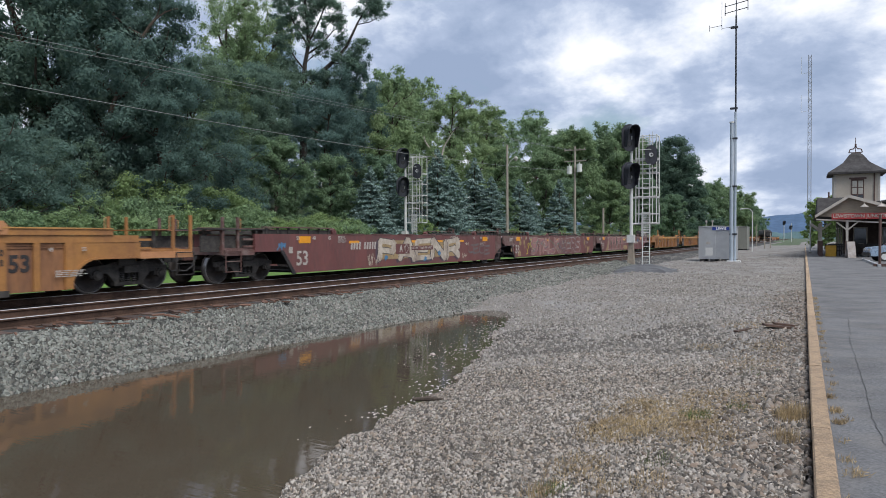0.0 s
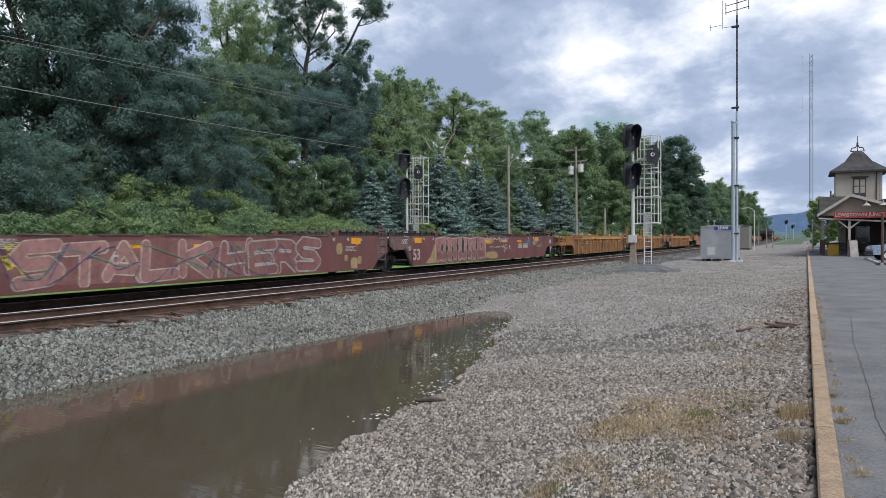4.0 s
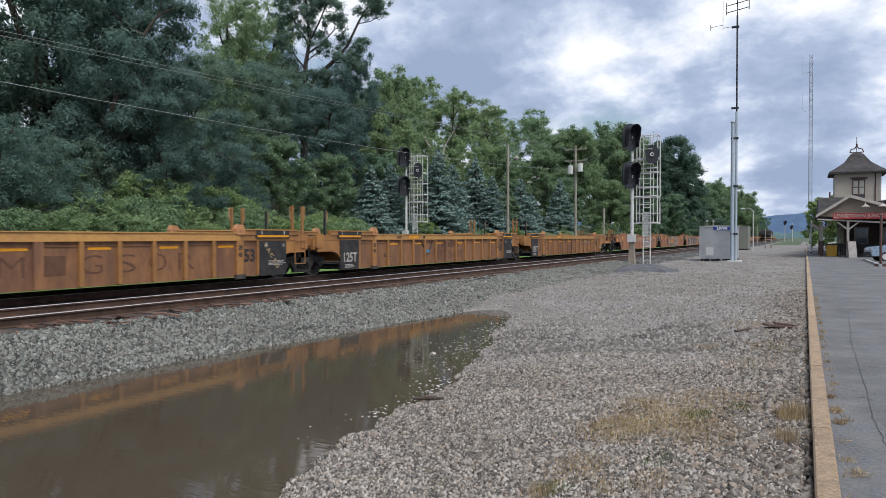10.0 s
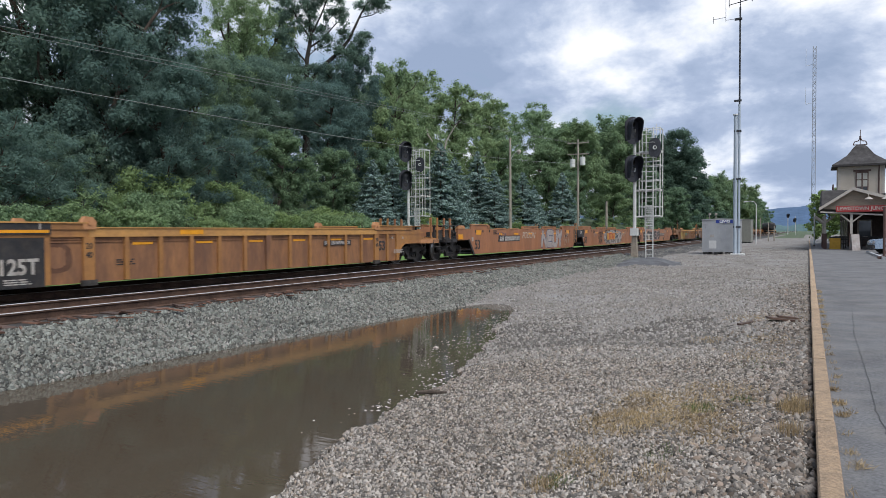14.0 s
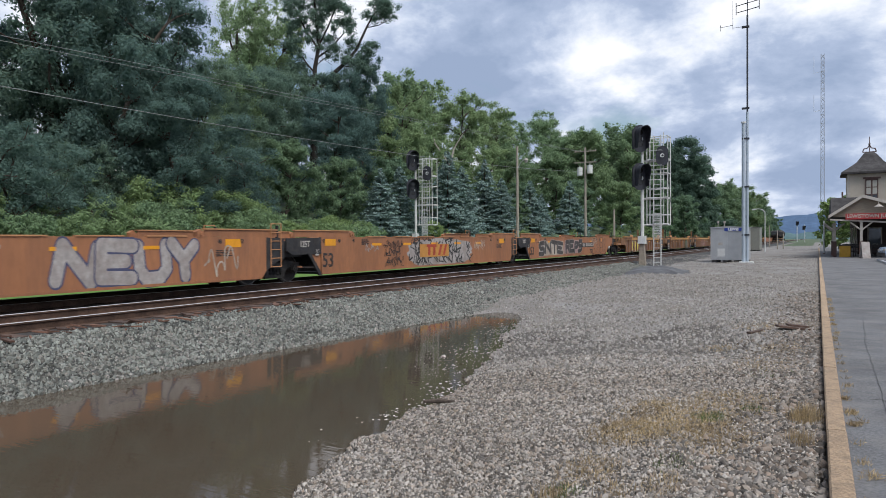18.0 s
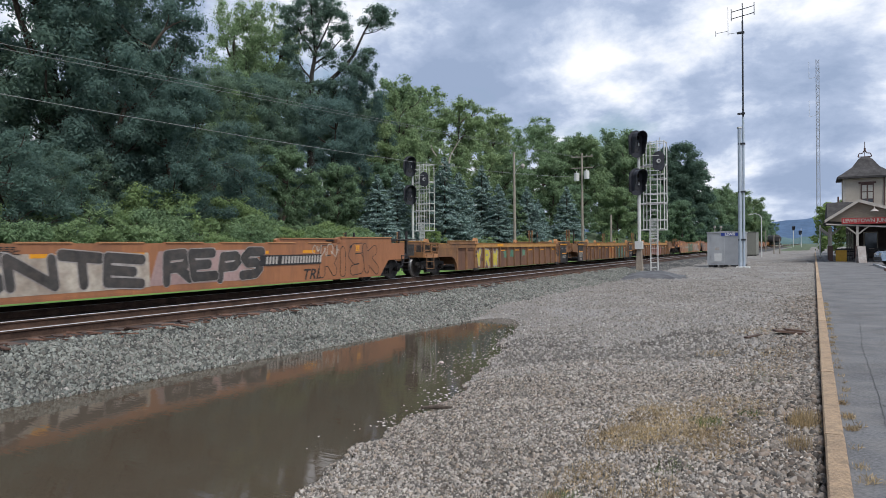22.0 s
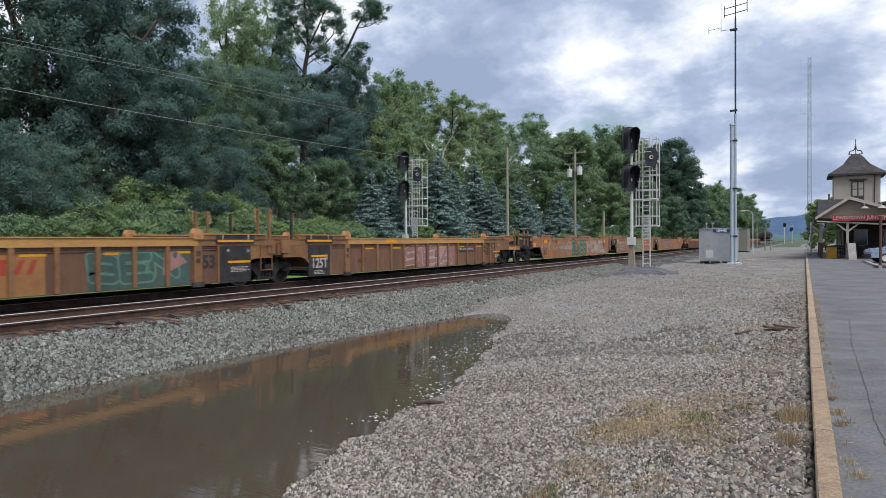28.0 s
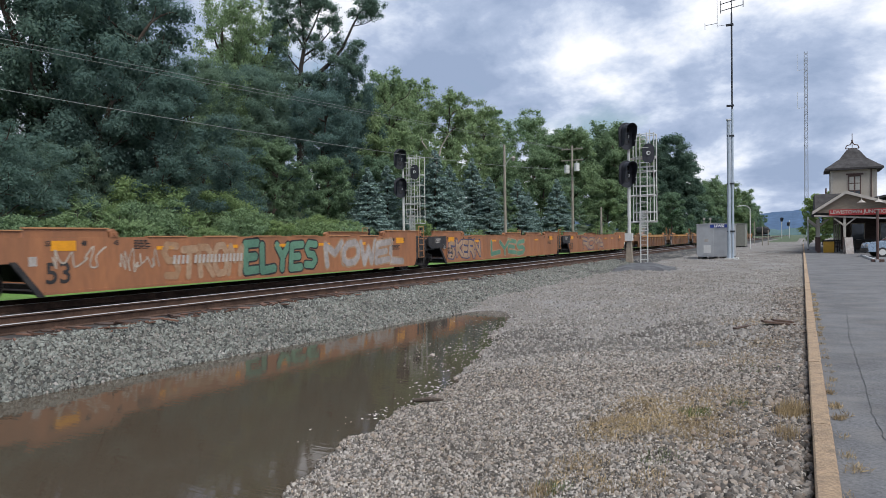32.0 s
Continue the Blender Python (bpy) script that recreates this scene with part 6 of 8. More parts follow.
for z in (18.36, 18.86):
    part("cross_arm", Mesh().tube((-0.68, 0, z - 0.1), (0.85, 0, z + 0.12), 0.03, n=6), DARKMETAL, mast)
for dx, z0, z1 in ((-0.68, 18.1, 19.0), (0.85, 18.3, 19.25)):
    part("antenna_element", Mesh().tube((dx, 0, z0), (dx, 0, z1), 0.028, n=6), DARKMETAL, mast)
part("side_arm", Mesh().pipe([(0.0, 0, 17.2), (-0.9, 0, 17.2), (-0.9, 0, 17.42), (-1.75, 0, 17.36)], 0.016, 6), DARKMETAL, mast)
part("antenna_element", Mesh().tube((-0.9, 0, 17.1), (-0.9, 0, 19.2), 0.016, n=6), DARKMETAL, mast)
part("antenna_element", Mesh().tube((-1.75, 0, 17.1), (-1.75, 0, 17.55), 0.016, n=6), DARKMETAL, mast)


def wood_pole(x, y, h, name, label, r=0.17):
    p = thing(name, pose(x, y, float(height(x, y)) - 0.1), label, "pole")
    part("shaft", Mesh().tube((0, 0, 0), (0, 0, h), r, r * 0.7, n=10), POLEGREY, p)
    return p


up = wood_pole(-24, 77.1, 12.3, "utility_pole", "weathered wooden utility pole with crossarms and transformers")
for z in (11.8, 10.5):
    part("crossarm", Mesh().box(-1.3, 1.3, -0.06, 0.06, z, z + 0.12), POLEGREY, up)
for k, (dx, dz) in enumerate(((-0.55, 9.0), (0.65, 9.2))):
    part("transformer", Mesh().tube((dx, -0.3, dz), (dx, -0.3, dz + 0.95), 0.32, n=12).tube((dx, -0.3, dz + 0.95), (dx, -0.3, dz + 1.15), 0.05, n=6), GALV, up, "grey transformer can")
for dx in (-1.2, -0.6, 0.6, 1.2):
    part("insulator", Mesh().tube((dx, 0, 11.92), (dx, 0, 12.1), 0.04, n=6), WHITE, up)
lp = wood_pole(-27, 63.7, 10.6, "street_lamp", "wooden pole carrying a street lamp on a curved arm")
part("arm", Mesh().pipe([(0, 0, 8.2), (0.4, -0.1, 8.9), (1.1, -0.3, 9.35)], 0.04), GALV, lp)
part("lamp_head", Mesh().tube((1.1, -0.3, 9.3), (1.1, -0.3, 9.1), 0.12, 0.24, n=12).tube((1.1, -0.3, 9.1), (1.1, -0.3, 8.85), 0.2, 0.12, n=12), WHITE, lp, "pale unlit lamp bowl")
wood_pole(-21, 78.6, 5.3, "pole", "short pale utility pole behind the tracks")


def sweep(pts, r, n=5):
    """One unbroken tube through the points."""
    m, k = Mesh(), len(pts)
    vs, fs = [], []
    for i, p in enumerate(pts):
        d = (Vector(pts[min(i + 1, k - 1)]) - Vector(pts[max(i - 1, 0)])).to_track_quat("Z", "Y")
        vs += [tuple(Vector(p) + d @ Vector((r * math.cos(2 * math.pi * j / n), r * math.sin(2 * math.pi * j / n), 0))) for j in range(n)]
    for i in range(k - 1):
        fs += [(i * n + j, i * n + (j + 1) % n, (i + 1) * n + (j + 1) % n, (i + 1) * n + j) for j in range(n)]
    return m.add(vs, fs)


def wire(a, b, sag, r, label):
    pts = []
    for k in range(17):
        t = k / 16
        p = Vector(a).lerp(Vector(b), t)
        pts.append((p.x, p.y, p.z - sag * 4 * t * (1 - t)))
    tagged(part("overhead_wire", sweep(pts, r), mat("wire_grey", (0.27, 0.28, 0.28), 0.7, bump=0) if "wire_grey" not in bpy.data.materials else bpy.data.materials["wire_grey"]), label, "wire", "overhead wires")


wire((-24, -45, 8.6), (-24, 77, 9.6), 2.2, 0.015, "thin overhead utility wire along the wooded bank")
wire((-24.6, -45, 6.2), (-24.6, 77, 12.0), 0.35, 0.011, "thin overhead utility wire along the wooded bank")
wire((-24.3, -45, 6.25), (-24.3, 77, 12.0), 0.28, 0.011, "thin overhead utility wire along the wooded bank")

TOWERGREY = mat("weathered_grey_steel", (0.24, 0.25, 0.27), 0.6, var=0.05, bump=0)
tower = thing("lattice_tower", pose(1.15, 260, -0.2), "distant slender lattice radio tower", "tower")
for k in range(3):
    a = 2 * math.pi * k / 3
    part("leg", Mesh().tube((0.75 * math.cos(a), 0.75 * math.sin(a), 0), (0.6 * math.cos(a), 0.6 * math.sin(a), 64), 0.085, n=5), TOWERGREY, tower)
lac = Mesh()
for k in range(44):
    z = k * 1.45
    for j in range(3):
        a, c = 2 * math.pi * j / 3, 2 * math.pi * (j + 1) / 3
        p, q = (0.72 * math.cos(a), 0.72 * math.sin(a), z), (0.72 * math.cos(c), 0.72 * math.sin(c), z + (1.45 if k % 2 else 0))
        lac.tube(p, q, 0.05, n=3)
        lac.tube((p[0], p[1], z + 1.45), (q[0], q[1], z), 0.05, n=3)
tagged(part("lattice", lac, TOWERGREY, tower), kind="stuff")
for z in (45, 58):
    part("antenna", Mesh().pipe([(-0.5, 0, z), (-2.4, 0, z - 0.3), (-2.4, 0, z + 5.5)], 0.06, 5), GALV, tower)


# ---- station ----
def gable_roof(name, parent, xl, xp, xr, zl, zp, zr, y0, y1, th, material, label=""):
    poly = [(xl, zl), (xp, zp), (xr, zr), (xr, zr - th), (xp, zp - th), (xl, zl - th)][::-1]
    return part(name, Mesh().prism_y(poly, y0, y1), material, parent, label)


st = thing("station_building", pose(0, 0, 0), "cream and brown wooden railway station with corner tower and canopy", "building")
TX0, TX1, TY0, TY1 = 2.35, 6.0, 72.0, 75.6
part("tower_wall", Mesh().box(TX0, TX1, TY0, TY1, 3.4, 7.75), WALLCREAM, st, "cream boarded tower wall")
for px in (TX0, TX1 - 0.2):
    part("corner_board", Mesh().box(px, px + 0.2, TY0 - 0.03, TY0, 4.0, 7.7), TRIMCREAM, st)
part("drainpipe", Mesh().tube((TX1 - 0.45, TY0 - 0.06, 4.5), (TX1 - 0.45, TY0 - 0.06, 7.6), 0.05, n=6), TRIMBROWN, st)
rf, cx, cy, hw = Mesh(), (TX0 + TX1) / 2, (TY0 + TY1) / 2, 1.83
prof = [(hw + 0.48, 7.45), (hw + 0.48, 7.62), (hw + 0.02, 7.95), (hw - 0.75, 8.55), (hw - 1.3, 9.35), (0.30, 9.55)]
vs = [(cx + sx * r, cy + sy * r, z) for r, z in prof for sx, sy in ((-1, -1), (1, -1), (1, 1), (-1, 1))]
fs = [(j * 4 + i, j * 4 + (i + 1) % 4, j * 4 + 4 + (i + 1) % 4, j * 4 + 4 + i) for j in range(len(prof) - 1) for i in range(4)] + [(3, 2, 1, 0), tuple(range(20, 24))]
rf.add(vs, fs)
part("tower_roof", rf, ROOFDARK, st, "bell-shaped slate tower roof")
cr = Mesh().box(cx - 0.55, cx + 0.55, cy - 0.03, cy + 0.03, 9.55, 9.63)
for s in (-1, 1):
    cr.pipe([(cx + s * 0.55, cy, 9.6), (cx + s * 0.45, cy, 9.9), (cx + s * 0.15, cy, 9.95), (cx, cy, 10.25)], 0.05)
cr.tube((cx, cy, 9.6), (cx, cy, 11.0), 0.03, n=6).tube((cx, cy, 10.2), (cx, cy, 10.4), 0.08, n=8)
part("cresting", cr, TRIMBROWN, st, "brown iron roof cresting and finial")
wx = TX0 + 1.9
win = part("tower_window", Mesh().box(wx - 0.5, wx + 0.5, TY0 - 0.07, TY0 - 0.01, 4.7, 6.95), TRIMBROWN, st, "tall brown-framed double window")
for s in (-1, 1):
    for z0, z1 in ((4.85, 5.5), (5.58, 6.15), (6.23, 6.8)):
        part("pane", Mesh().box(min(wx + s * 0.06, wx + s * 0.41), max(wx + s * 0.06, wx + s * 0.41), TY0 - 0.085, TY0 - 0.072, z0, z1), GLASS if z0 < 5.0 else BLIND, win)
part("window_head", Mesh().box(wx - 0.68, wx + 0.68, TY0 - 0.16, TY0 - 0.01, 6.95, 7.1), TRIMBROWN, st)
# main block and canopy
part("main_wall", Mesh().box(3.4, 16, 77.0, 96, 0, 4.4), WALLSHADED, st, "boarded ground floor wall, its colour darkened for the canopy's shade")
gable_roof("main_roof", st, 1.4, 8.0, 16, 4.0, 5.2, 4.0, 69.0, 97, 0.2, ROOFDARK, "low dark shingled main roof")
part("canopy_roof", Mesh().prism_x([(64.4, 3.35), (82, 3.35), (82, 3.5), (72, 5.0), (66, 5.0), (64.4, 3.5)], 0.95, 3.3), ROOFDARK, st)
gable_roof("canopy_gable_roof", st, 0.75, 3.15, 9.4, 3.45, 5.08, 3.0, 63.6, 78, 0.16, ROOFDARK, "dark canopy roof")
part("pediment", Mesh().prism_y([(1.1, 3.35), (9.0, 2.95), (9.0, 3.0), (3.15, 4.85), (1.1, 3.5)], 63.9, 64.0), mat("tan_boards", (0.27, 0.225, 0.17), 0.8, var=0.1, stretch=(1, 1, 6)), st, "cream boarded gable pediment")
for a, c in (((0.75, 3.45), (3.15, 5.08)), ((3.15, 5.08), (9.4, 3.0))):
    part("bargeboard", Mesh().prism_y([(a[0], a[1] - 0.24), (c[0], c[1] - 0.24), (c[0], c[1] + 0.01), (a[0], a[1] + 0.01)], 63.5, 63.59), TRIMCREAM, st, "cream bargeboard")
part("tie_beam", Mesh().prism_y([(0.85, 3.04), (6.2, 2.68), (6.2, 2.8), (0.85, 3.16)], 63.4, 63.58), TRIMCREAM, st, "cream canopy beam")
sgn = part("sign_board", Mesh().box(1.95, 6.25, 63.25, 63.38, 3.08, 3.56), SIGNRED, st, "red station name board with cream letters")
sl = new("lettering", text_data("LEWISTOWN JUNCTION", 0.40, TRIMCREAM, 0.008, width=0.93))
sl.parent = sgn
sl.matrix_basis = Matrix.Translation((4.1, 63.24, 3.33)) @ pose(0, 0, 0, 90)
for x, y in ((3.05, 63.55), (7.6, 63.55), (1.25, 66.5), (1.25, 70.5), (1.25, 74.5)):
    p = part("canopy_post", Mesh().box(x - 0.09, x + 0.09, y - 0.09, y + 0.09, -0.03, 2.9), TRIMCREAM, st, "square canopy post")
    for s in (-1, 1):
        part("post_bracket", Mesh().tube((x, y, 2.2), (x + s * 0.75, y, 2.85), 0.07, n=6), TRIMCREAM, p)
    part("post_base", Mesh().box(x - 0.14, x + 0.14, y - 0.14, y + 0.14, -0.03, 1.3), TRIMBROWN, p)
for dx in (4.2, 5.35):
    l = part("canopy_lamp", Mesh().tube((dx, 63.0, 4.05), (dx, 63.0, 4.25), 0.32, 0.06, n=12).tube((dx, 63.0, 4.25), (dx, 63.6, 4.5), 0.02, n=5), WHITE, st, "white enamel gooseneck lamp shade")
for k in range(4):
    w = part("ground_window", Mesh().box(3.34, 3.4, 78 + k * 4.5, 79.6 + k * 4.5, 0.9, 2.7), TRIMCREAM, st)
    part("pane", Mesh().box(3.325, 3.338, 78.15 + k * 4.5, 79.45 + k * 4.5, 1.05, 2.55), GLASS, w)
for dx in (4.2, 6.6):
    d = part("front_window", Mesh().box(dx, dx + 1.2, 76.92, 77.0, 0.9, 2.6), TRIMCREAM, st)
    part("pane", Mesh().box(dx + 0.1, dx + 1.1, 76.90, 76.915, 1.0, 2.5), GLASS, d)
part("vent_pipe", Mesh().tube((1.9, 69.6, 4.8), (1.9, 69.6, 5.7), 0.07, n=8), TRIMBROWN, st)

for x, y, h in ((0.53, 79.0, 3.4), (3.75, 44.9, 2.9)):
    q = thing("platform_post", pose(x, y, -0.03), "dark metal post on a broad base at the platform", "post", "platform posts")
    part("shaft", Mesh().tube((0, 0, 0.1), (0, 0, h), 0.07, n=8), TRIMBROWN if h < 3 else GALV, q)
    part("base", Mesh().box(-0.3, 0.3, -0.3, 0.3, 0, 0.14) if h < 3 else Mesh().box(-0.1, 0.1, -0.1, 0.1, 0, 0.1), TRIMBROWN, q)


def litter_bin(x, y):
    t = thing("litter_bin", pose(x, y, -0.03), "yellow plastic litter bin under the canopy", "bin")
    part("body", Mesh().box(-0.4, 0.4, -0.3, 0.3, 0.0, 0.95), mat("yellow_plastic", (0.55, 0.30, 0.02), 0.5, var=0.08, bump=0), t)
    part("lid", Mesh().box(-0.43, 0.43, -0.33, 0.33, 0.952, 1.05), BLACK, t)


litter_bin(2.0, 66.5)
sb = thing("sandwich_board", pose(3.35, 62.5, -0.03, 0, 0, 20), "grey folding notice board on the platform", "notice board")
part("panel", Mesh().prism_x([(-0.3, 0), (-0.25, 0), (0.02, 1.3), (-0.03, 1.3)], -0.4, 0.2), SILVER, sb)
part("panel", Mesh().prism_x([(0.28, 0), (0.33, 0), (0.06, 1.3), (0.025, 1.3)], -0.4, 0.2), SILVER, sb)
for k, (x, y) in enumerate(((2.3, 68.0), (2.9, 68.5), (4.4, 67.5), (5.3, 67.8), (6.4, 68.2), (2.6, 71.5), (3.9, 72.0), (5.2, 71.6), (6.3, 72.4))):
    t = thing("bench", pose(x, y, -0.03), "dark slatted bench under the station canopy", "bench", "platform benches")
    for z in (0.42, 0.75, 0.95):
        part("slat", Mesh().box(-0.45, 0.45, -0.2 if z < 0.5 else 0.18, 0.2 if z < 0.5 else 0.22, z, z + (0.04 if z < 0.5 else 0.12)), BLACK, t)
    for s in (-0.4, 0.4):
        part("leg", Mesh().box(s - 0.03, s + 0.03, -0.18, 0.2, 0, 0.95), BLACK, t)


def parked_car(x, y, turn):
    body_m = mat("silver_blue_car_paint", (0.28, 0.36, 0.46), 0.3, 0.3, var=0.03, bump=0)
    t = thing("parked_car", pose(x, y, -0.03, 0, 0, turn), "silver-blue estate car parked beside the station", "car")
    side = [(-2.2, 0.35), (2.2, 0.35), (2.25, 0.75), (2.1, 0.95), (1.1, 1.05), (0.45, 1.55), (-1.6, 1.6), (-2.15, 1.1), (-2.25, 0.7)]
    part("body", Mesh().prism_x(side, -0.88, 0.88), body_m, t)
    for s in (-1, 1):
        part("side_window", Mesh().prism_x([(-1.75, 1.08), (0.85, 1.08), (0.4, 1.48), (-1.5, 1.52)], s * 0.885 - 0.004, s * 0.885 + 0.004), GLASS, t)
        part("headlight", Mesh().box(s * 0.6 - 0.2, s * 0.6 + 0.2, 2.18, 2.26, 0.7, 0.85), WHITE, t)
        for yy in (-1.4, 1.4):
            w = part("wheel", Mesh().tube((s * 0.72, yy, 0.32), (s * 0.92, yy, 0.32), 0.33, n=20), BLACK, t)
            part("rim", Mesh().tube((s * 0.92, yy, 0.32), (s * 0.93, yy, 0.32), 0.21, n=14), GALV, w)
    part("windscreen", Mesh().add([(-0.72, 1.03, 1.1), (0.72, 1.03, 1.1), (0.66, 0.52, 1.52), (-0.66, 0.52, 1.52)], [(0, 1, 2, 3)]).add([(-0.72, 1.05, 1.11), (0.72, 1.05, 1.11), (0.66, 0.54, 1.53), (-0.66, 0.54, 1.53)], [(0, 1, 2, 3)]), GLASS, t)
    part("bumper", Mesh().box(-0.86, 0.86, 2.2, 2.32, 0.38, 0.6), BLACK, t)


parked_car(6.0, 55.0, 100)
tagged(part("parking_kerb", Mesh().prism_y([(3.6, -0.03), (3.75, -0.03), (3.75, 0.1), (3.6, 0.1)], 44, 56), BUNGALOW), "pale kerb edging the parking bay", "kerb", kind="structure")

# far hut row, distant signal, tank cars standing on a curve
for k, (x, y, h) in enumerate(((-8.6, 150, 4.5), (-5.6, 118, 3.2), (-4.9, 121, 2.6))):
    wood_pole(x, y, h, "pole", "short post in the far yard", 0.1)
fs_ = thing("railway_signal", pose(-8.0, 330, -0.2), "distant signal mast beside the line", "railway signal", "signals by the tracks")
part("mast", Mesh().tube((0, 0, 0), (0, 0, 8.5), 0.15, n=8).tube((3, 0, 0), (3, 0, 8), 0.12, n=8), GALV, fs_)
signal_head(fs_, 0, -0.3, 8.2, 1.2, 2.0)
signal_head(fs_, 2.6, -0.3, 6.2, 1.2, 2.0)
for k in range(3):
    tk = thing("tank_car", pose(-13.5 - k * 3.0, 285 + k * 15, 0.2, 0, 0, 12), "dark tank wagon standing in the distance", "railway wagon", "distant wagons")
    part("tank", Mesh().tube((0, -6.5, 2.9), (0, 6.5, 2.9), 1.5, n=20).tube((0, -6.5, 2.9), (0, -7.1, 2.9), 1.5, 0.9, n=20), BLACK if k == 0 else SILVER, tk)
    part("underframe", Mesh().box(-1.3, 1.3, -7.3, 7.3, 0.7, 1.3), BLACK, tk)
yl = thing("street_lamp", pose(-6.0, 96.0, -0.25), "slim grey lamp post with a curved arm in the far yard", "street lamp")
part("shaft", Mesh().tube((0, 0, 0), (0, 0, 5.2), 0.07, 0.05, n=8), GALV, yl)
part("arm", Mesh().pipe([(0, 0, 5.2), (-0.25, 0, 5.55), (-0.7, 0, 5.7), (-1.1, 0, 5.65)], 0.045), GALV, yl)
part("lamp_head", Mesh().tube((-1.1, 0, 5.66), (-1.5, 0, 5.58), 0.09, 0.07, n=8), GALV, yl, "unlit lamp head")
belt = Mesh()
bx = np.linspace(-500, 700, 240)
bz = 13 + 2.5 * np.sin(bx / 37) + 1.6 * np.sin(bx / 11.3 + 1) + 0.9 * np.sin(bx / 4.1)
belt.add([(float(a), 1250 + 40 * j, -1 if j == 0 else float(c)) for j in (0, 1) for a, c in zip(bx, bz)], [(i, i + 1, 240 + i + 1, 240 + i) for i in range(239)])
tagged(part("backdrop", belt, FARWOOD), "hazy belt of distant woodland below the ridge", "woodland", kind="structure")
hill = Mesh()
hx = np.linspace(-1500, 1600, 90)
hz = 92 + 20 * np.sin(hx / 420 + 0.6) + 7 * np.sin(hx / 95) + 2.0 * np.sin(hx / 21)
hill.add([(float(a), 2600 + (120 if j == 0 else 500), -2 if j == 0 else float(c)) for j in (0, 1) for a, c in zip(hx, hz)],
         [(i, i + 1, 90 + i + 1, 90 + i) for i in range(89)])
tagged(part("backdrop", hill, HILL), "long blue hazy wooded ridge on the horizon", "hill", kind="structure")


# ---- trees ----
def quads_mesh(name, P, material):
    """A mesh of loose quads from an array n x 4 x 3."""
    n = len(P)
    me = bpy.data.meshes.new(name)
    me.vertices.add(n * 4)
    me.vertices.foreach_set("co", np.ascontiguousarray(P, dtype=np.float32).reshape(-1))
    me.loops.add(n * 4)
    me.loops.foreach_set("vertex_index", np.arange(n * 4, dtype=np.int32))
    me.polygons.add(n)
    me.polygons.foreach_set("loop_start", np.arange(n, dtype=np.int32) * 4)
    me.update(calc_edges=True)
    me.materials.append(material)
    return me


def unit_vecs(r, n):
    v = r.normal(size=(n, 3))
    return v / np.linalg.norm(v, axis=1, keepdims=True)


def leaf_quads(r, C, Nrm, size, ratio=0.55):
    """Pointed leaf-shaped quads at C, facing roughly Nrm."""
    n = len(C)
    a = np.cross(Nrm, unit_vecs(r, n))
    a /= np.linalg.norm(a, axis=1, keepdims=True) + 1e-9
    b = np.cross(Nrm, a)
    s = (size * r.uniform(0.6, 1.35, n))[:, None]
    return np.stack([C - a * s, C - b * s * ratio + a * s * 0.1, C + a * s, C + b * s * ratio + a * s * 0.1], 1)


def clumps(r, centres, radii, per, size):
    P = []
    for c, rad in zip(centres, radii):
        n = max(8, int(per * (rad / 1.0) ** 1.6))
        d = unit_vecs(r, n)
        k = r.random(n) ** 0.45
        p = c + d * (k * rad)[:, None] * np.array([1, 1, 0.72])
        nr = d * 0.9 + np.array([0, 0, 0.45]) + r.normal(size=(n, 3)) * 0.3
        nr /= np.linalg.norm(nr, axis=1, keepdims=True)
        P.append(leaf_quads(r, p, nr, size))
        # deeper sprays that close the heart of the clump
        q = max(4, n // 9)
        P.append(leaf_quads(r, c + unit_vecs(r, q) * (r.random(q) * rad * 0.55)[:, None] * np.array([1, 1, 0.7]), unit_vecs(r, q), size * 2.1))
    return np.concatenate(P)


def limb(m, r, a, d, length, rad, out, depth):
    """A crooked tapering limb that forks; tips go to out."""
    p, step = np.array(a, float), length / 4
    for k in range(4):
        d = d + r.normal(size=3) * 0.16
        d[2] += 0.05
        d /= np.linalg.norm(d)
        q = p + d * step
        m.tube(tuple(p), tuple(q), rad * (1 - k * 0.18), rad * (1 - (k + 1) * 0.18), n=(7, 5, 4)[depth])
        p = q
        if k >= 1:
            out.append(p.copy())
            if depth < 1 or (k == 3 and depth < 2 and rad > 0.09):
                e = d + unit_vecs(r, 1)[0] * 0.8
                e[2] += 0.15
                limb(m, r, p, e / np.linalg.norm(e), length * 0.5, rad * 0.5, out, depth + 1)
    return p


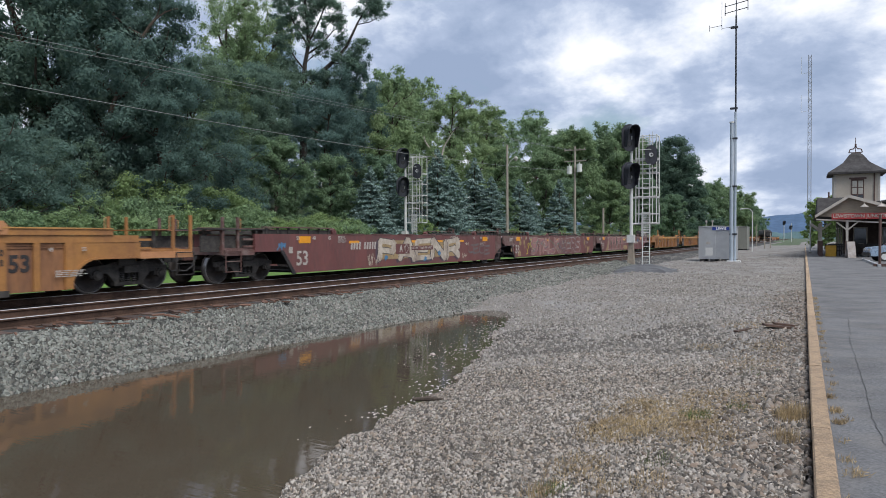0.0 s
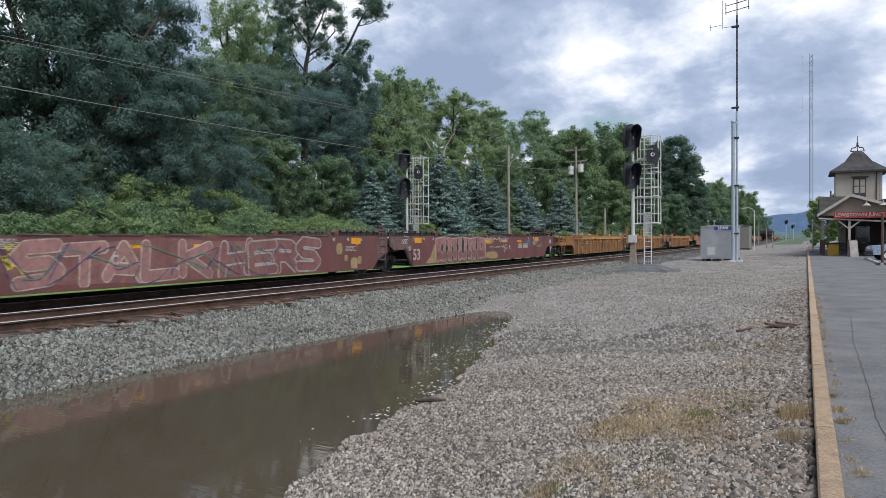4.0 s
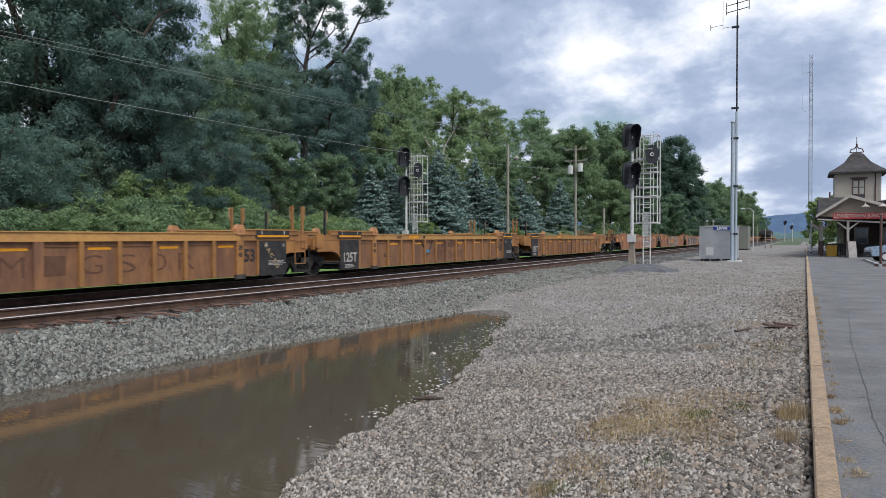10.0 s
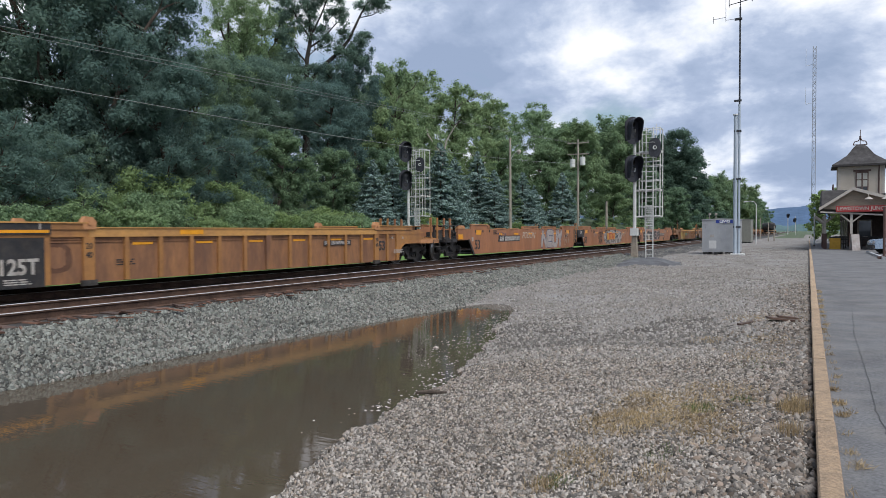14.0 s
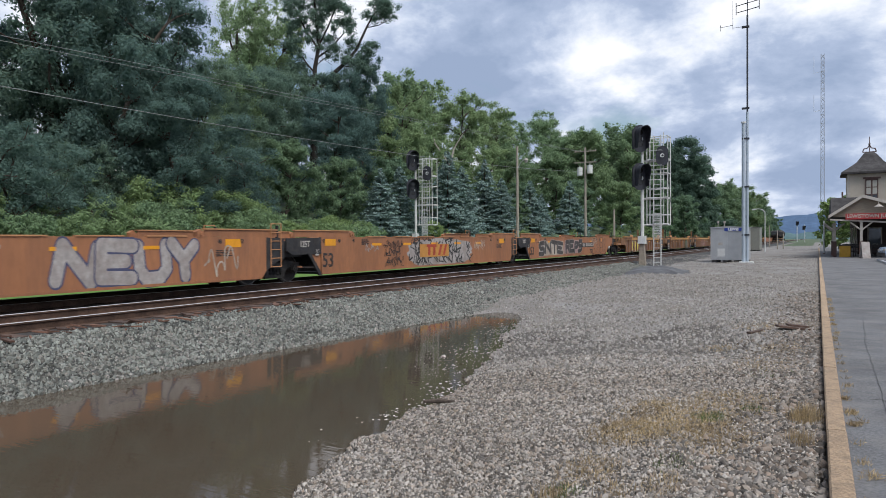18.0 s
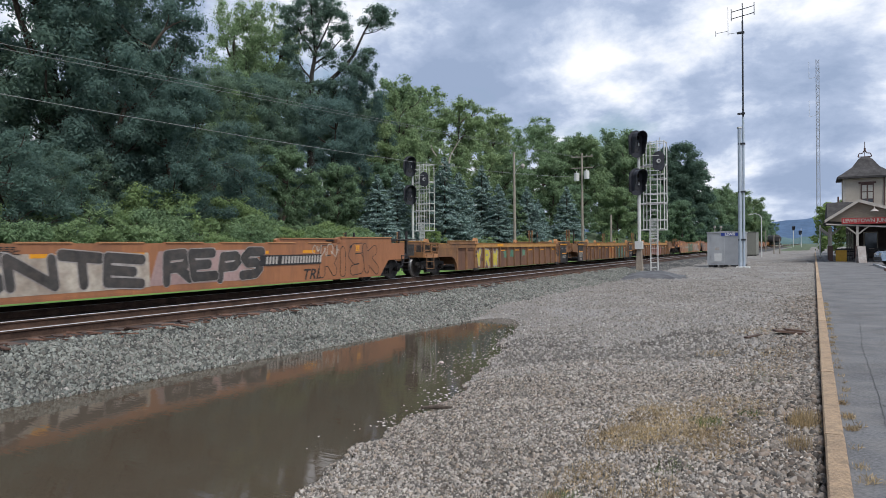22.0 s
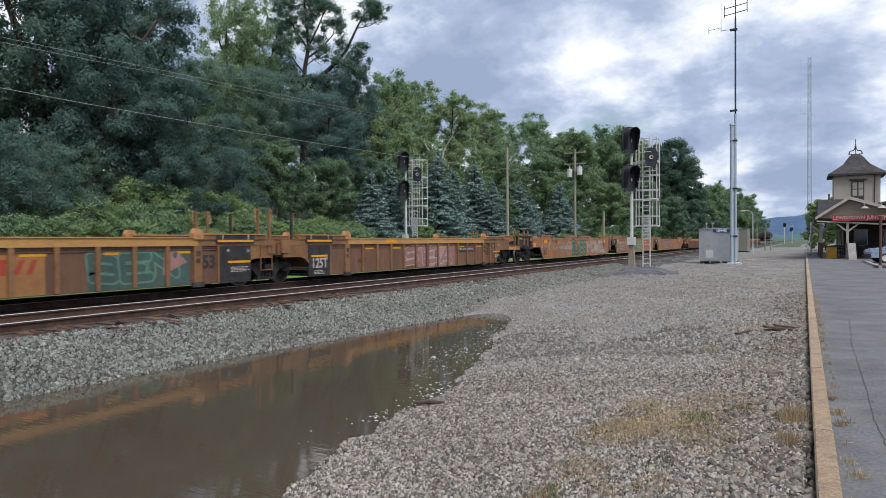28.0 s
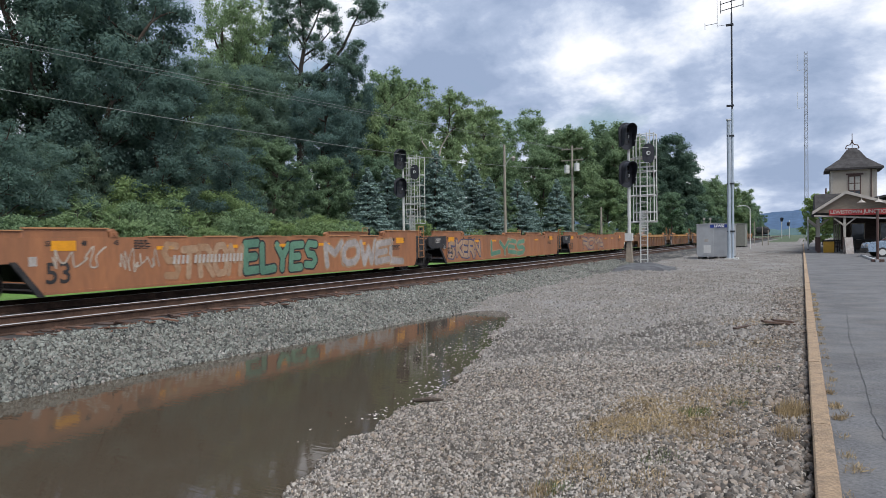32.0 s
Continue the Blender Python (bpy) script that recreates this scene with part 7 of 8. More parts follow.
def broad_tree(seed, h, spread, base, leaf, per, size, n_clumps, material):
    r = np.random.default_rng(seed)
    wood, tips = Mesh(), []
    p, d = np.array([0, 0, -0.5]), np.array([0, 0, 1.0])
    seg = h * 0.8 / 6
    for k in range(6):
        d = d + r.normal(size=3) * np.array([0.07, 0.07, 0])
        d /= np.linalg.norm(d)
        q = p + d * seg
        wood.tube(tuple(p), tuple(q), h * 0.018 * (1 - k * 0.13), h * 0.018 * (1 - (k + 1) * 0.13), n=9)
        p = q
        if p[2] > h * base:
            for j in range(3):
                a = r.uniform(0, 2 * math.pi)
                e = np.array([math.cos(a), math.sin(a), r.uniform(0.25, 0.9)])
                limb(wood, r, p, e / np.linalg.norm(e), spread * r.uniform(0.6, 1.0) * (1.1 - 0.5 * p[2] / h), h * 0.008, tips, 0)
    tips.append(p)
    tips = np.array(tips)
    # extra clumps that fill an uneven crown
    z = r.uniform(base * 0.75, 1.0, n_clumps)
    prof = np.sqrt(np.clip(1 - ((z - (0.42 + base * 0.4)) / (0.60)) ** 2, 0.04, 1))
    a = r.uniform(0, 2 * math.pi, n_clumps)
    lob = 1 + 0.22 * np.sin(3 * a + seed) + 0.15 * np.sin(5 * a - seed * 2)
    rr = spread * prof * lob * np.sqrt(r.uniform(0.25, 1.0, n_clumps))
    fill = np.stack([rr * np.cos(a), rr * np.sin(a), z * h], -1)
    pick = tips[r.permutation(len(tips))[:min(len(tips), n_clumps)]]
    cs = np.concatenate([pick, fill])
    rad = r.uniform(0.55, 1.25, len(cs)) * (spread / 4.5)
    P = clumps(r, cs, rad, per, size)
    return wood.data("trunk", BARK), quads_mesh("crown", P, material)


def spruce(seed, h, spread):
    r = np.random.default_rng(seed)
    wood = Mesh().tube((0, 0, -0.3), (0, 0, h * 0.97), h * 0.018, 0.02, n=7)
    P = []
    z = 0.35
    while z < h * 0.985:
        R = spread * (1 - z / h) ** 0.85 + 0.08
        nb = max(5, int(11 * R / spread + 4))
        for j in range(nb):
            a = r.uniform(0, 2 * math.pi)
            L = R * r.uniform(0.75, 1.12)
            n = max(5, int(L * 24))
            t = np.sqrt(r.random(n)) * L
            droop = -0.22 * t + 0.10 * t ** 2 / max(L, 0.3)
            side = r.normal(size=n) * 0.10 * (0.4 + t)
            C = np.stack([np.cos(a) * t - np.sin(a) * side, np.sin(a) * t + np.cos(a) * side, z + droop + r.normal(size=n) * 0.05], -1)
            nr = np.array([0.25 * math.cos(a), 0.25 * math.sin(a), 1.0]) + r.normal(size=(n, 3)) * 0.5
            nr /= np.linalg.norm(nr, axis=1, keepdims=True)
            P.append(leaf_quads(r, C, nr, 0.17, 0.4))
        z += 0.2 + 0.1 * (1 - z / h)
    return wood.data("trunk", BARK), quads_mesh("crown", np.concatenate(P), NEEDLE)


def sumac(seed, h, w, stems):
    """A thicket of stems, each ending in rosettes of long pinnate leaves."""
    r = np.random.default_rng(seed)
    wood, P = Mesh(), []
    for k in range(stems):
        a, d = r.uniform(0, 2 * math.pi), w * math.sqrt(r.random())
        x, y = d * math.cos(a), d * math.sin(a)
        hh = h * (1 - 0.55 * (d / w) ** 2) * r.uniform(0.55, 1.0)
        wood.tube((x * 0.6, y * 0.6, -0.2), (x, y, hh), 0.025, 0.012, n=4)
        for lev in (1.0, 0.8, 0.58, 0.36, 0.15):
            cx, cy, cz = x + r.normal() * 0.25, y + r.normal() * 0.25, hh * lev * r.uniform(0.9, 1.08)
            for j in range(7):
                b = r.uniform(0, 2 * math.pi)
                L, rise = r.uniform(0.28, 0.5), r.uniform(0.1, 1.3)
                n = 6
                t = (np.arange(n) + 0.8) / n * L
                zz = cz + rise * t - 0.9 * t * t
                dirx, diry = math.cos(b), math.sin(b)
                for s in (-1, 1):
                    l = 0.15 * np.sin(np.pi * (0.15 + 0.8 * t / L))
                    base = np.stack([cx + dirx * t, cy + diry * t, zz], -1)
                    out = np.stack([-diry * s * l + dirx * l * 0.4, dirx * s * l + diry * l * 0.4, -0.55 * l], -1)
                    wv = np.array([dirx, diry, rise * 0.5]) * 0.032
                    P.append(np.stack([base, base + out * 0.5 - wv, base + out, base + out * 0.5 + wv], 1))
    return wood.data("stem", BARK), quads_mesh("foliage", np.concatenate(P), LEAF_BUSH)


def plant(name, meshes, names, m, label, category, group, kind=""):
    t = thing(name, m, label, category, group, kind)
    for nm, me in zip(names, meshes):
        part(nm, me, None, t)
    return t


rp = random.Random(4)


def place(kinds, spots, name, label, category, group, names=("trunk", "crown")):
    """kinds: list of (meshes, nominal height); spots: x, y, height of the top, breadth where it is not 1."""
    for k, (x, y, top, *wide) in enumerate(spots):
        z0 = float(height(x, y))
        meshes, h = kinds[k % len(kinds)]
        s = (top - z0) / h
        t = plant(name, meshes, names, pose(x, y, z0, 0, 0, rp.uniform(0, 360)), label, category, group)
        w = s * (wide[0] if wide else 1.0)
        t.scale = (w * rp.uniform(0.92, 1.08), w * rp.uniform(0.92, 1.08), s)


FRONT = [(broad_tree(s, 20, 6.0, 0.08, None, 200, 0.118, 115, LEAF_DARK), 20.5) for s in (1, 2, 3)]
OAKS = [(broad_tree(s, 20, 6.0, 0.10, None, 95, 0.16, 120, LEAF_DARK), 20.5) for s in (1, 2, 3)]
THIN = [(broad_tree(s, 26, 5.0, 0.35, None, 80, 0.12, 90, LEAF_LIGHT), 26.5) for s in (7, 8)]
LOCUST = [(broad_tree(s, 20, 5.2, 0.08, None, 85, 0.165, 105, LEAF_LIGHT), 20.5) for s in (11, 12, 13)]
FAR_MAPLE = [(broad_tree(s, 20, 6.6, 0.08, None, 78, 0.21, 115, LEAF_MID), 20.5) for s in (23, 24)]
DENSE = [(broad_tree(25, 20, 6.6, 0.06, None, 130, 0.19, 170, LEAF_DEEP), 20.5)]
YOUNG = [(broad_tree(s, 9, 3.6, 0.05, None, 190, 0.085, 80, LEAF_DARK), 9.2) for s in (4, 5)]
MAPLE = [(broad_tree(s, 20, 6.6, 0.08, None, 75, 0.22, 110, LEAF_MID), 20.5) for s in (21, 22)]
SPRUCES = [(spruce(s, 9, 3.4), 9.0) for s in (31, 32)]
BUSHES = [(sumac(s, 3.2, 2.0, 22), 3.4) for s in (41, 42, 43)]
SHRUBS = [(broad_tree(s, 3.4, 2.1, 0.02, None, 330, 0.062, 95, LEAF_BUSH), 3.5) for s in (51, 52, 53)]

place(FRONT, [(-37, 20.3, 12.5), (-38, 18.6, 13.0), (-36, 23.2, 22, 0.85), (-33, 22.0, 17.0, 0.9), (-38, 27.0, 23, 0.58), (-29.5, 24.5, 10.5), (-35, 31.5, 13.6), (-40, 39.3, 15.5), (-43, 44, 17.0), (-40, 55.6, 20.3, 0.68), (-36, 45, 14.5)],
      "oak_tree", "tall dense dark green oak on the wooded bank", "tree", "trees on the bank")
place(OAKS, [(-46, 51.2, 19.0), (-52, 42.7, 18), (-50, 70.4, 21), (-33, 10, 19), (-44, 56.5, 18.5)],
      "oak_tree", "tall dense dark green oak on the wooded bank", "tree", "trees on the bank")


def forked_tree(x, y, turn):
    """A tall half-bare tree: one stem going straight up, one long limb leaning out, leaves in bunches at the ends."""
    r = np.random.default_rng(77)
    z0 = float(height(x, y)) - 0.3
    t = thing("ash_tree", pose(x, y, z0, 0, 0, turn), "tall half-bare ash with a forked dark trunk and bunched leaves", "tree", "trees on the bank")
    fork = np.array([0.2, 0, 16.6 - z0])
    stems = [(np.array([0, 0, 0.0]), fork, 0.42, 0.30), (fork, fork + (0.5, 0.2, 4.6), 0.26, 0.17), (fork + (0.5, 0.2, 4.6), fork + (0.0, 0.4, 9.5), 0.17, 0.07),
             (fork - (0, 0, 0.6), fork + (3.4, 0.1, 3.0), 0.24, 0.17), (fork + (3.4, 0.1, 3.0), fork + (5.0, 0, 5.6), 0.17, 0.12), (fork + (5.0, 0, 5.6), fork + (6.1, 0, 7.6), 0.12, 0.06),
             (fork + (0.4, 0.2, 3.4), fork + (3.0, 0.3, 5.8), 0.10, 0.05), (fork + (0.45, 0.2, 4.2), fork + (-1.7, 0.2, 8.0), 0.12, 0.05),
             (fork + (0.2, 0.1, 1.6), fork + (-1.6, 0, 4.2), 0.10, 0.04), (fork + (2.2, 0.1, 2.0), fork + (3.6, 0, 2.4), 0.06, 0.03), (fork + (5.3, 0, 6.2), fork + (7.3, 0.2, 6.9), 0.05, 0.03),
             (fork + (0.5, 0.2, 4.6), fork + (2.2, 0.2, 8.4), 0.10, 0.05), (fork + (0.3, 0.1, 2.6), fork + (1.8, 0.1, 3.6), 0.05, 0.03)]
    wood = Mesh()
    for a, b, r0, r1 in stems:
        q = (a + b) / 2 + r.normal(size=3) * 0.12
        wood.tube(tuple(a), tuple(q), r0, (r0 + r1) / 2, n=8)
        wood.tube(tuple(q), tuple(b), (r0 + r1) / 2, r1, n=8)
    twigs = Mesh()
    for a, b, r0, r1 in stems[1:]:
        for k in range(5):
            p = a + (b - a) * r.uniform(0.3, 1.0)
            twigs.tube(tuple(p), tuple(p + r.normal(size=3) * (0.6, 0.4, 0.4) + (0, 0, 0.5)), 0.025, 0.01, n=4)
    part("trunk", wood, DARKBARK, t, "dark forked trunk")
    part("twigs", twigs, DARKBARK, t)
    heads = [((6.6, 0, 8.1), (2.0, 1.2, 1.1), 26), ((2.9, 0.3, 6.5), (1.5, 0.9, 1.0), 12), ((0.4, 0.3, 8.4), (2.6, 1.6, 2.4), 46), ((-1.9, 0.3, 7.4), (1.6, 1.2, 2.2), 24),
             ((2.4, 0.2, 8.8), (1.6, 1.0, 1.4), 16), ((-1.7, 0, 4.0), (1.4, 0.9, 1.3), 12), ((4.2, 0, 2.4), (1.9, 1.1, 1.1), 18), ((1.7, 0.1, 3.7), (1.0, 0.7, 0.9), 8), ((5.3, 0, 4.0), (1.4, 0.9, 1.0), 10),
             ((-0.6, 0.2, 1.4), (1.4, 0.9, 1.0), 8), ((0.3, 0.3, 5.6), (2.0, 1.2, 1.4), 16), ((-1.8, 0.2, 2.4), (1.3, 0.9, 1.2), 12), ((2.2, 0.1, 1.3), (1.5, 1.0, 0.9), 12), ((3.6, 0.2, 4.6), (1.0, 0.7, 0.8), 6)]
    cs, rad = [], []
    for c, e, n in heads:
        for k in range(n):
            cs.append(fork + np.array(c) + unit_vecs(r, 1)[0] * r.random() ** 0.4 * np.array(e))
            rad.append(r.uniform(0.4, 0.95))
    part("crown", quads_mesh("crown", clumps(r, cs, rad, 190, 0.10), LEAF_DARK), None, t)


forked_tree(-44, 51.8, 28.5)
snag = thing("leaning_tree", pose(-35.5, 20.7, float(height(-35.5, 20.7)) - 0.3), "leaning brown tree trunk with bare upper limbs", "tree", "trees on the bank")
tr = Mesh()
lp_ = [(0, 0, 0), (0.05, -0.05, 3.0), (0.1, -0.1, 6.0), (0.1, -0.2, 8.4), (0.0, -1.2, 10.8), (0, -2.3, 14.5)]
for (a, b, r0, r1) in zip(lp_, lp_[1:], (0.26, 0.24, 0.22, 0.2, 0.15), (0.24, 0.22, 0.2, 0.15, 0.1)):
    tr.tube(a, b, r0, r1, n=10)
SNAG = mat("brown_bark", (0.085, 0.06, 0.045), 0.95, var=0.25, scale=3, fine=14, bump=0.6, bump_scale=14, stretch=(3, 3, 0.6))
part("trunk", tr, SNAG, snag)
for a, b in (((0.1, -0.5, 8.4), (0.6, -1.6, 10.4)), ((0.1, -0.7, 9.4), (-0.3, 0.5, 11.6)), ((0.1, -0.55, 8.9), (0.2, -2.6, 9.6))):
    part("limb", Mesh().tube(a, b, 0.08, 0.03, n=6), SNAG, snag)
place(THIN, [(-47.5, 46.0, 27.5, 0.8), (-51, 49.5, 27.5, 0.9), (-47, 46.5, 24.0, 0.9), (-52, 55.2, 28.0, 0.75)], "locust_tree", "tall thin-crowned light green tree at the back of the wood", "tree", "trees on the bank")
place(LOCUST, [(-48, 73.9, 24.1), (-55, 92.1, 27.7), (-52, 97.1, 26.6), (-55, 116.4, 28.4), (-40, 62.7, 15.9), (-52, 123.2, 27.9), (-58, 151.4, 32.7), (-42, 73.8, 15.5),
               (-42, 85.2, 16.8), (-46, 133.1, 24.4), (-44, 101.9, 18.3), (-36, 52, 9.5), (-40, 38.3, 16.0, 0.8), (-36, 55.5, 15), (-40, 64, 20.3, 0.75)],
      "locust_tree", "light green locust tree with feathery foliage", "tree", "trees on the bank")
place(FAR_MAPLE, [(-44, 168.2, 31.1), (-38, 163.6, 28.1), (-60, 185, 33), (-48, 200, 30)],
      "maple_tree", "full rounded mid-green maple tree behind the tracks", "tree", "trees on the bank")
place(DENSE, [(-29.5, 172, 25.9, 1.05), (-28, 168, 21.0, 0.95), (-34, 170.4, 23.9), (-32, 166, 15, 1.3)],
      "maple_tree", "dense dark maple standing before the far yard", "tree", "trees on the bank")
place(MAPLE, [(-40, 129.3, 23), (-38, 104.4, 15.9), (-31, 120, 12), (-29, 140, 14), (-25, 150, 11)],
      "maple_tree", "full rounded mid-green maple tree behind the tracks", "tree", "trees on the bank")
place(FAR_MAPLE, [(-24, 216.4, 19.3), (-22, 237.4, 19), (-20, 267.7, 17.6), (-18, 297.4, 14.6), (-26, 201, 15.8), (-19, 330, 12), (-22, 280, 12)],
      "maple_tree", "distant green tree at the end of the yard", "tree", "trees on the bank")
dead = thing("dead_tree", pose(-37.7, 68.4, 7.7), "bleached bare limbs of a dead tree among the locusts", "tree", "trees on the bank")
for a, b, r0, r1 in (((0.0, 0.0, 0.0), (0.2, 0.1, 2.6), 0.2, 0.16), ((0.2, 0.1, 2.6), (-1.4, -0.6, 5.2), 0.14, 0.09), ((-1.4, -0.6, 5.2), (-1.7, -0.8, 6.6), 0.09, 0.04), ((0.2, 0.1, 2.6), (0.5, 0.4, 4.5), 0.13, 0.09), ((0.5, 0.4, 4.5), (1.2, 0.8, 5.9), 0.09, 0.05), ((1.2, 0.8, 5.9), (1.6, 1.0, 6.5), 0.05, 0.03)):
    part("limb", Mesh().tube(a, b, r0, r1, n=6), DEADWOOD, dead)
part("trunk", Mesh().tube((0, 0, -6.2), (0, 0, 0), 0.25, 0.2, n=7), DEADWOOD, dead)
place(SPRUCES, [(-30, 46.2, 7.8), (-31, 56.1, 10.3), (-33, 62.9, 9.6), (-36, 74.6, 11.7), (-33, 73.1, 9.1), (-33, 82.1, 9.5), (-34, 88.8, 8.2), (-33, 98.2, 10.7), (-29, 41.9, 7.2), (-36, 83.4, 8.0)],
      "spruce_tree", "blue-green conical spruce behind the signal", "tree", "spruces")
place(YOUNG, [(-30, 14, 7), (-31, 20, 6.5), (-30, 24, 6.5), (-27.2, 14.9, 6.3), (-31, 30, 7.5), (-29, 17.5, 6)], "hornbeam_tree", "low dark leafy undergrowth tree at the wood edge", "tree", "undergrowth trees")
place(MAPLE[1:], [(-31.5, 34, 8.5), (-32, 41, 8), (-33, 49, 9), (-35, 57, 9), (-36, 66, 9), (-38, 90, 10), (-36, 112, 12), (-34, 80, 7)],
      "hornbeam_tree", "low leafy undergrowth tree at the wood edge", "tree", "undergrowth trees")
place(SHRUBS, [(-24, 13, 2.6), (-24.5, 15.5, 2.7), (-23.5, 17.5, 2.4), (-26, 20.0, 3.4), (-25.5, 25.4, 3.3), (-24.5, 26.4, 2.7), (-24, 29.5, 2.6), (-27, 33.5, 3.2), (-23.8, 21.5, 2.2), (-24, 9.5, 2.8),
               (-27, 12, 4.0), (-28.5, 22, 4.6), (-29, 27, 4.4), (-28, 38, 3.0), (-29, 50, 3.2), (-28, 68, 2.6), (-26.5, 37, 2.6), (-24.2, 24.0, 2.5)],
      "shrub", "rounded leafy green shrub along the verge", "bush", "bushes along the verge", ("stem", "foliage"))
place(BUSHES, [(-25.5, 17.6, 3.9), (-25, 20.2, 3.0), (-26.5, 22.2, 3.7), (-24.4, 33.0, 3.2), (-29, 16.1, 4.8), (-30, 18.4, 5.4), (-24.6, 31.8, 3.4), (-28, 30, 3.6), (-25.4, 28.0, 3.3), (-28.5, 60, 3.0),
               (-30, 92, 3.5), (-29, 108, 4), (-28, 128, 5)],
      "sumac_bush", "bushy green sumac thicket along the verge", "bush", "bushes along the verge", ("stem", "foliage"))
place([(broad_tree(61, 9, 3.2, 0.1, None, 70, 0.22, 90, LEAF_BRIGHT), 9.3)], [(2.7, 112, 7.6)], "locust_tree", "small light green tree beyond the station", "tree", "trees by the station")


# ---- weeds, litter, cracks ----
def blades(name, spots, material, label, seed, per=1.0):
    """Thin grass blades. spots: x, y, radius, number, length, uprightness."""
    r = np.random.default_rng(seed)
    P = []
    for x, y, rad, n, ln, upr in spots:
        n = int(n * per)
        a, d = r.uniform(0, 2 * math.pi, n), rad * np.sqrt(r.random(n)) * (1 + 0.3 * np.sin(3 * r.uniform(0, 6.3, n)))
        px, py = x + d * np.cos(a), y + d * np.sin(a) * 1.5
        pz = np.where(px > KERB_R, -0.03, height(px, py)) + 0.004
        b = r.uniform(0, 2 * math.pi, n)
        l = ln * r.uniform(0.3, 0.9, n)
        lean = np.clip(r.normal(1 - upr, 0.3, n), 0.05, 1.0)
        dx, dy, dz = np.cos(b) * lean * l, np.sin(b) * lean * l, np.sqrt(np.clip(1 - lean ** 2, 0.05, 1)) * l
        wx, wy = -np.sin(b) * 0.0022, np.cos(b) * 0.0022
        p0 = np.stack([px, py, pz], -1)
        w = np.stack([wx, wy, np.zeros(n)], -1)
        t = np.stack([dx, dy, dz], -1)
        P.append(np.stack([p0 - w, p0 + w, p0 + t * 0.6 + w * 0.8 + np.array([0, 0, 0.004]), p0 + t], 1))
    tagged(new(name, quads_mesh(name, np.concatenate(P), material)), label, "grass", kind="stuff")


blades("dry_grass", [(-1.2, 6.9, 0.7, 3300, 0.075, 0.08), (-1.45, 7.1, 0.25, 700, 0.09, 0.2), (-0.95, 6.7, 0.3, 900, 0.1, 0.2), (-1.3, 6.4, 0.25, 600, 0.09, 0.2), (-1.55, 6.2, 0.3, 1000, 0.11, 0.3), (-0.8, 7.6, 0.45, 1000, 0.09, 0.15), (-0.75, 6.2, 0.3, 700, 0.09, 0.3), (-1.55, 5.1, 0.22, 500, 0.09, 0.3),
                     (-0.1, 7.1, 0.14, 520, 0.2, 0.75), (-0.12, 6.3, 0.1, 200, 0.16, 0.7), (-1.65, 4.45, 0.1, 140, 0.16, 0.6), (-1.25, 4.7, 0.12, 120, 0.12, 0.6), (-0.95, 4.9, 0.15, 160, 0.1, 0.5),
                     (-0.63, 10.1, 0.35, 500, 0.09, 0.3), (-1.4, 11.5, 0.25, 260, 0.1, 0.4), (-0.5, 11.6, 0.4, 420, 0.09, 0.3), (-1.0, 14.4, 0.5, 350, 0.1, 0.3), (-0.4, 14.6, 0.4, 300, 0.1, 0.3)],
       DRYGRASS, "patches of dry straw-coloured grass on the gravel", 2)
blades("green_weeds", [(-0.9, 6.9, 0.14, 260, 0.1, 0.6), (-0.6, 7.4, 0.12, 120, 0.08, 0.6), (-1.0, 5.4, 0.15, 120, 0.08, 0.6), (-1.6, 4.6, 0.12, 120, 0.1, 0.6), (-0.6, 9.4, 0.3, 160, 0.06, 0.5)],
       GREENGRASS, "sparse green weeds growing through the gravel", 3)
rk = random.Random(9)
blades("kerb_weeds", [(0.235 + rk.uniform(0, 0.05), 2.4 + k * 0.42 + rk.uniform(-0.2, 0.2), 0.05, rk.choice((20, 40, 70, 120)), 0.07, 0.4) for k in range(44)] + [(0.33, 5.35, 0.06, 50, 0.1, 0.1), (0.33, 6.9, 0.05, 30, 0.1, 0.1)],
       DRYGRASS, "dry weeds along the joint of kerb and platform", 4)

stick = thing("driftwood", pose(-4.12, 7.2, float(height(-4.12, 7.2)) + 0.035, 0, 0, 24), "short dark piece of driftwood on the gravel shore", "stick")
part("wood", Mesh().tube((-0.2, 0, 0), (0.0, 0.02, 0.01), 0.022, 0.03, n=7).tube((0.0, 0.02, 0.01), (0.2, 0.0, 0.0), 0.03, 0.02, n=7), BARK, stick)
deb = thing("wood_debris", pose(-0.38, 14.1, float(height(-0.38, 14.1)) + 0.03, 0, 6, 20), "splintered dark board lying on the gravel", "debris")
part("board", Mesh().box(-0.32, 0.3, -0.12, 0.1, 0.0, 0.035).box(-0.1, 0.25, 0.02, 0.2, 0.04, 0.07), TIE, deb)
ch = thing("plank_scrap", pose(-1.0, 13.6, float(height(-1.0, 13.6)) + 0.01, 0, 0, 70), "weathered plank scrap on the gravel", "debris")
part("board", Mesh().box(-0.3, 0.3, -0.04, 0.04, 0.0, 0.03), TIE, ch)
rr_ = np.random.default_rng(12)
P = []
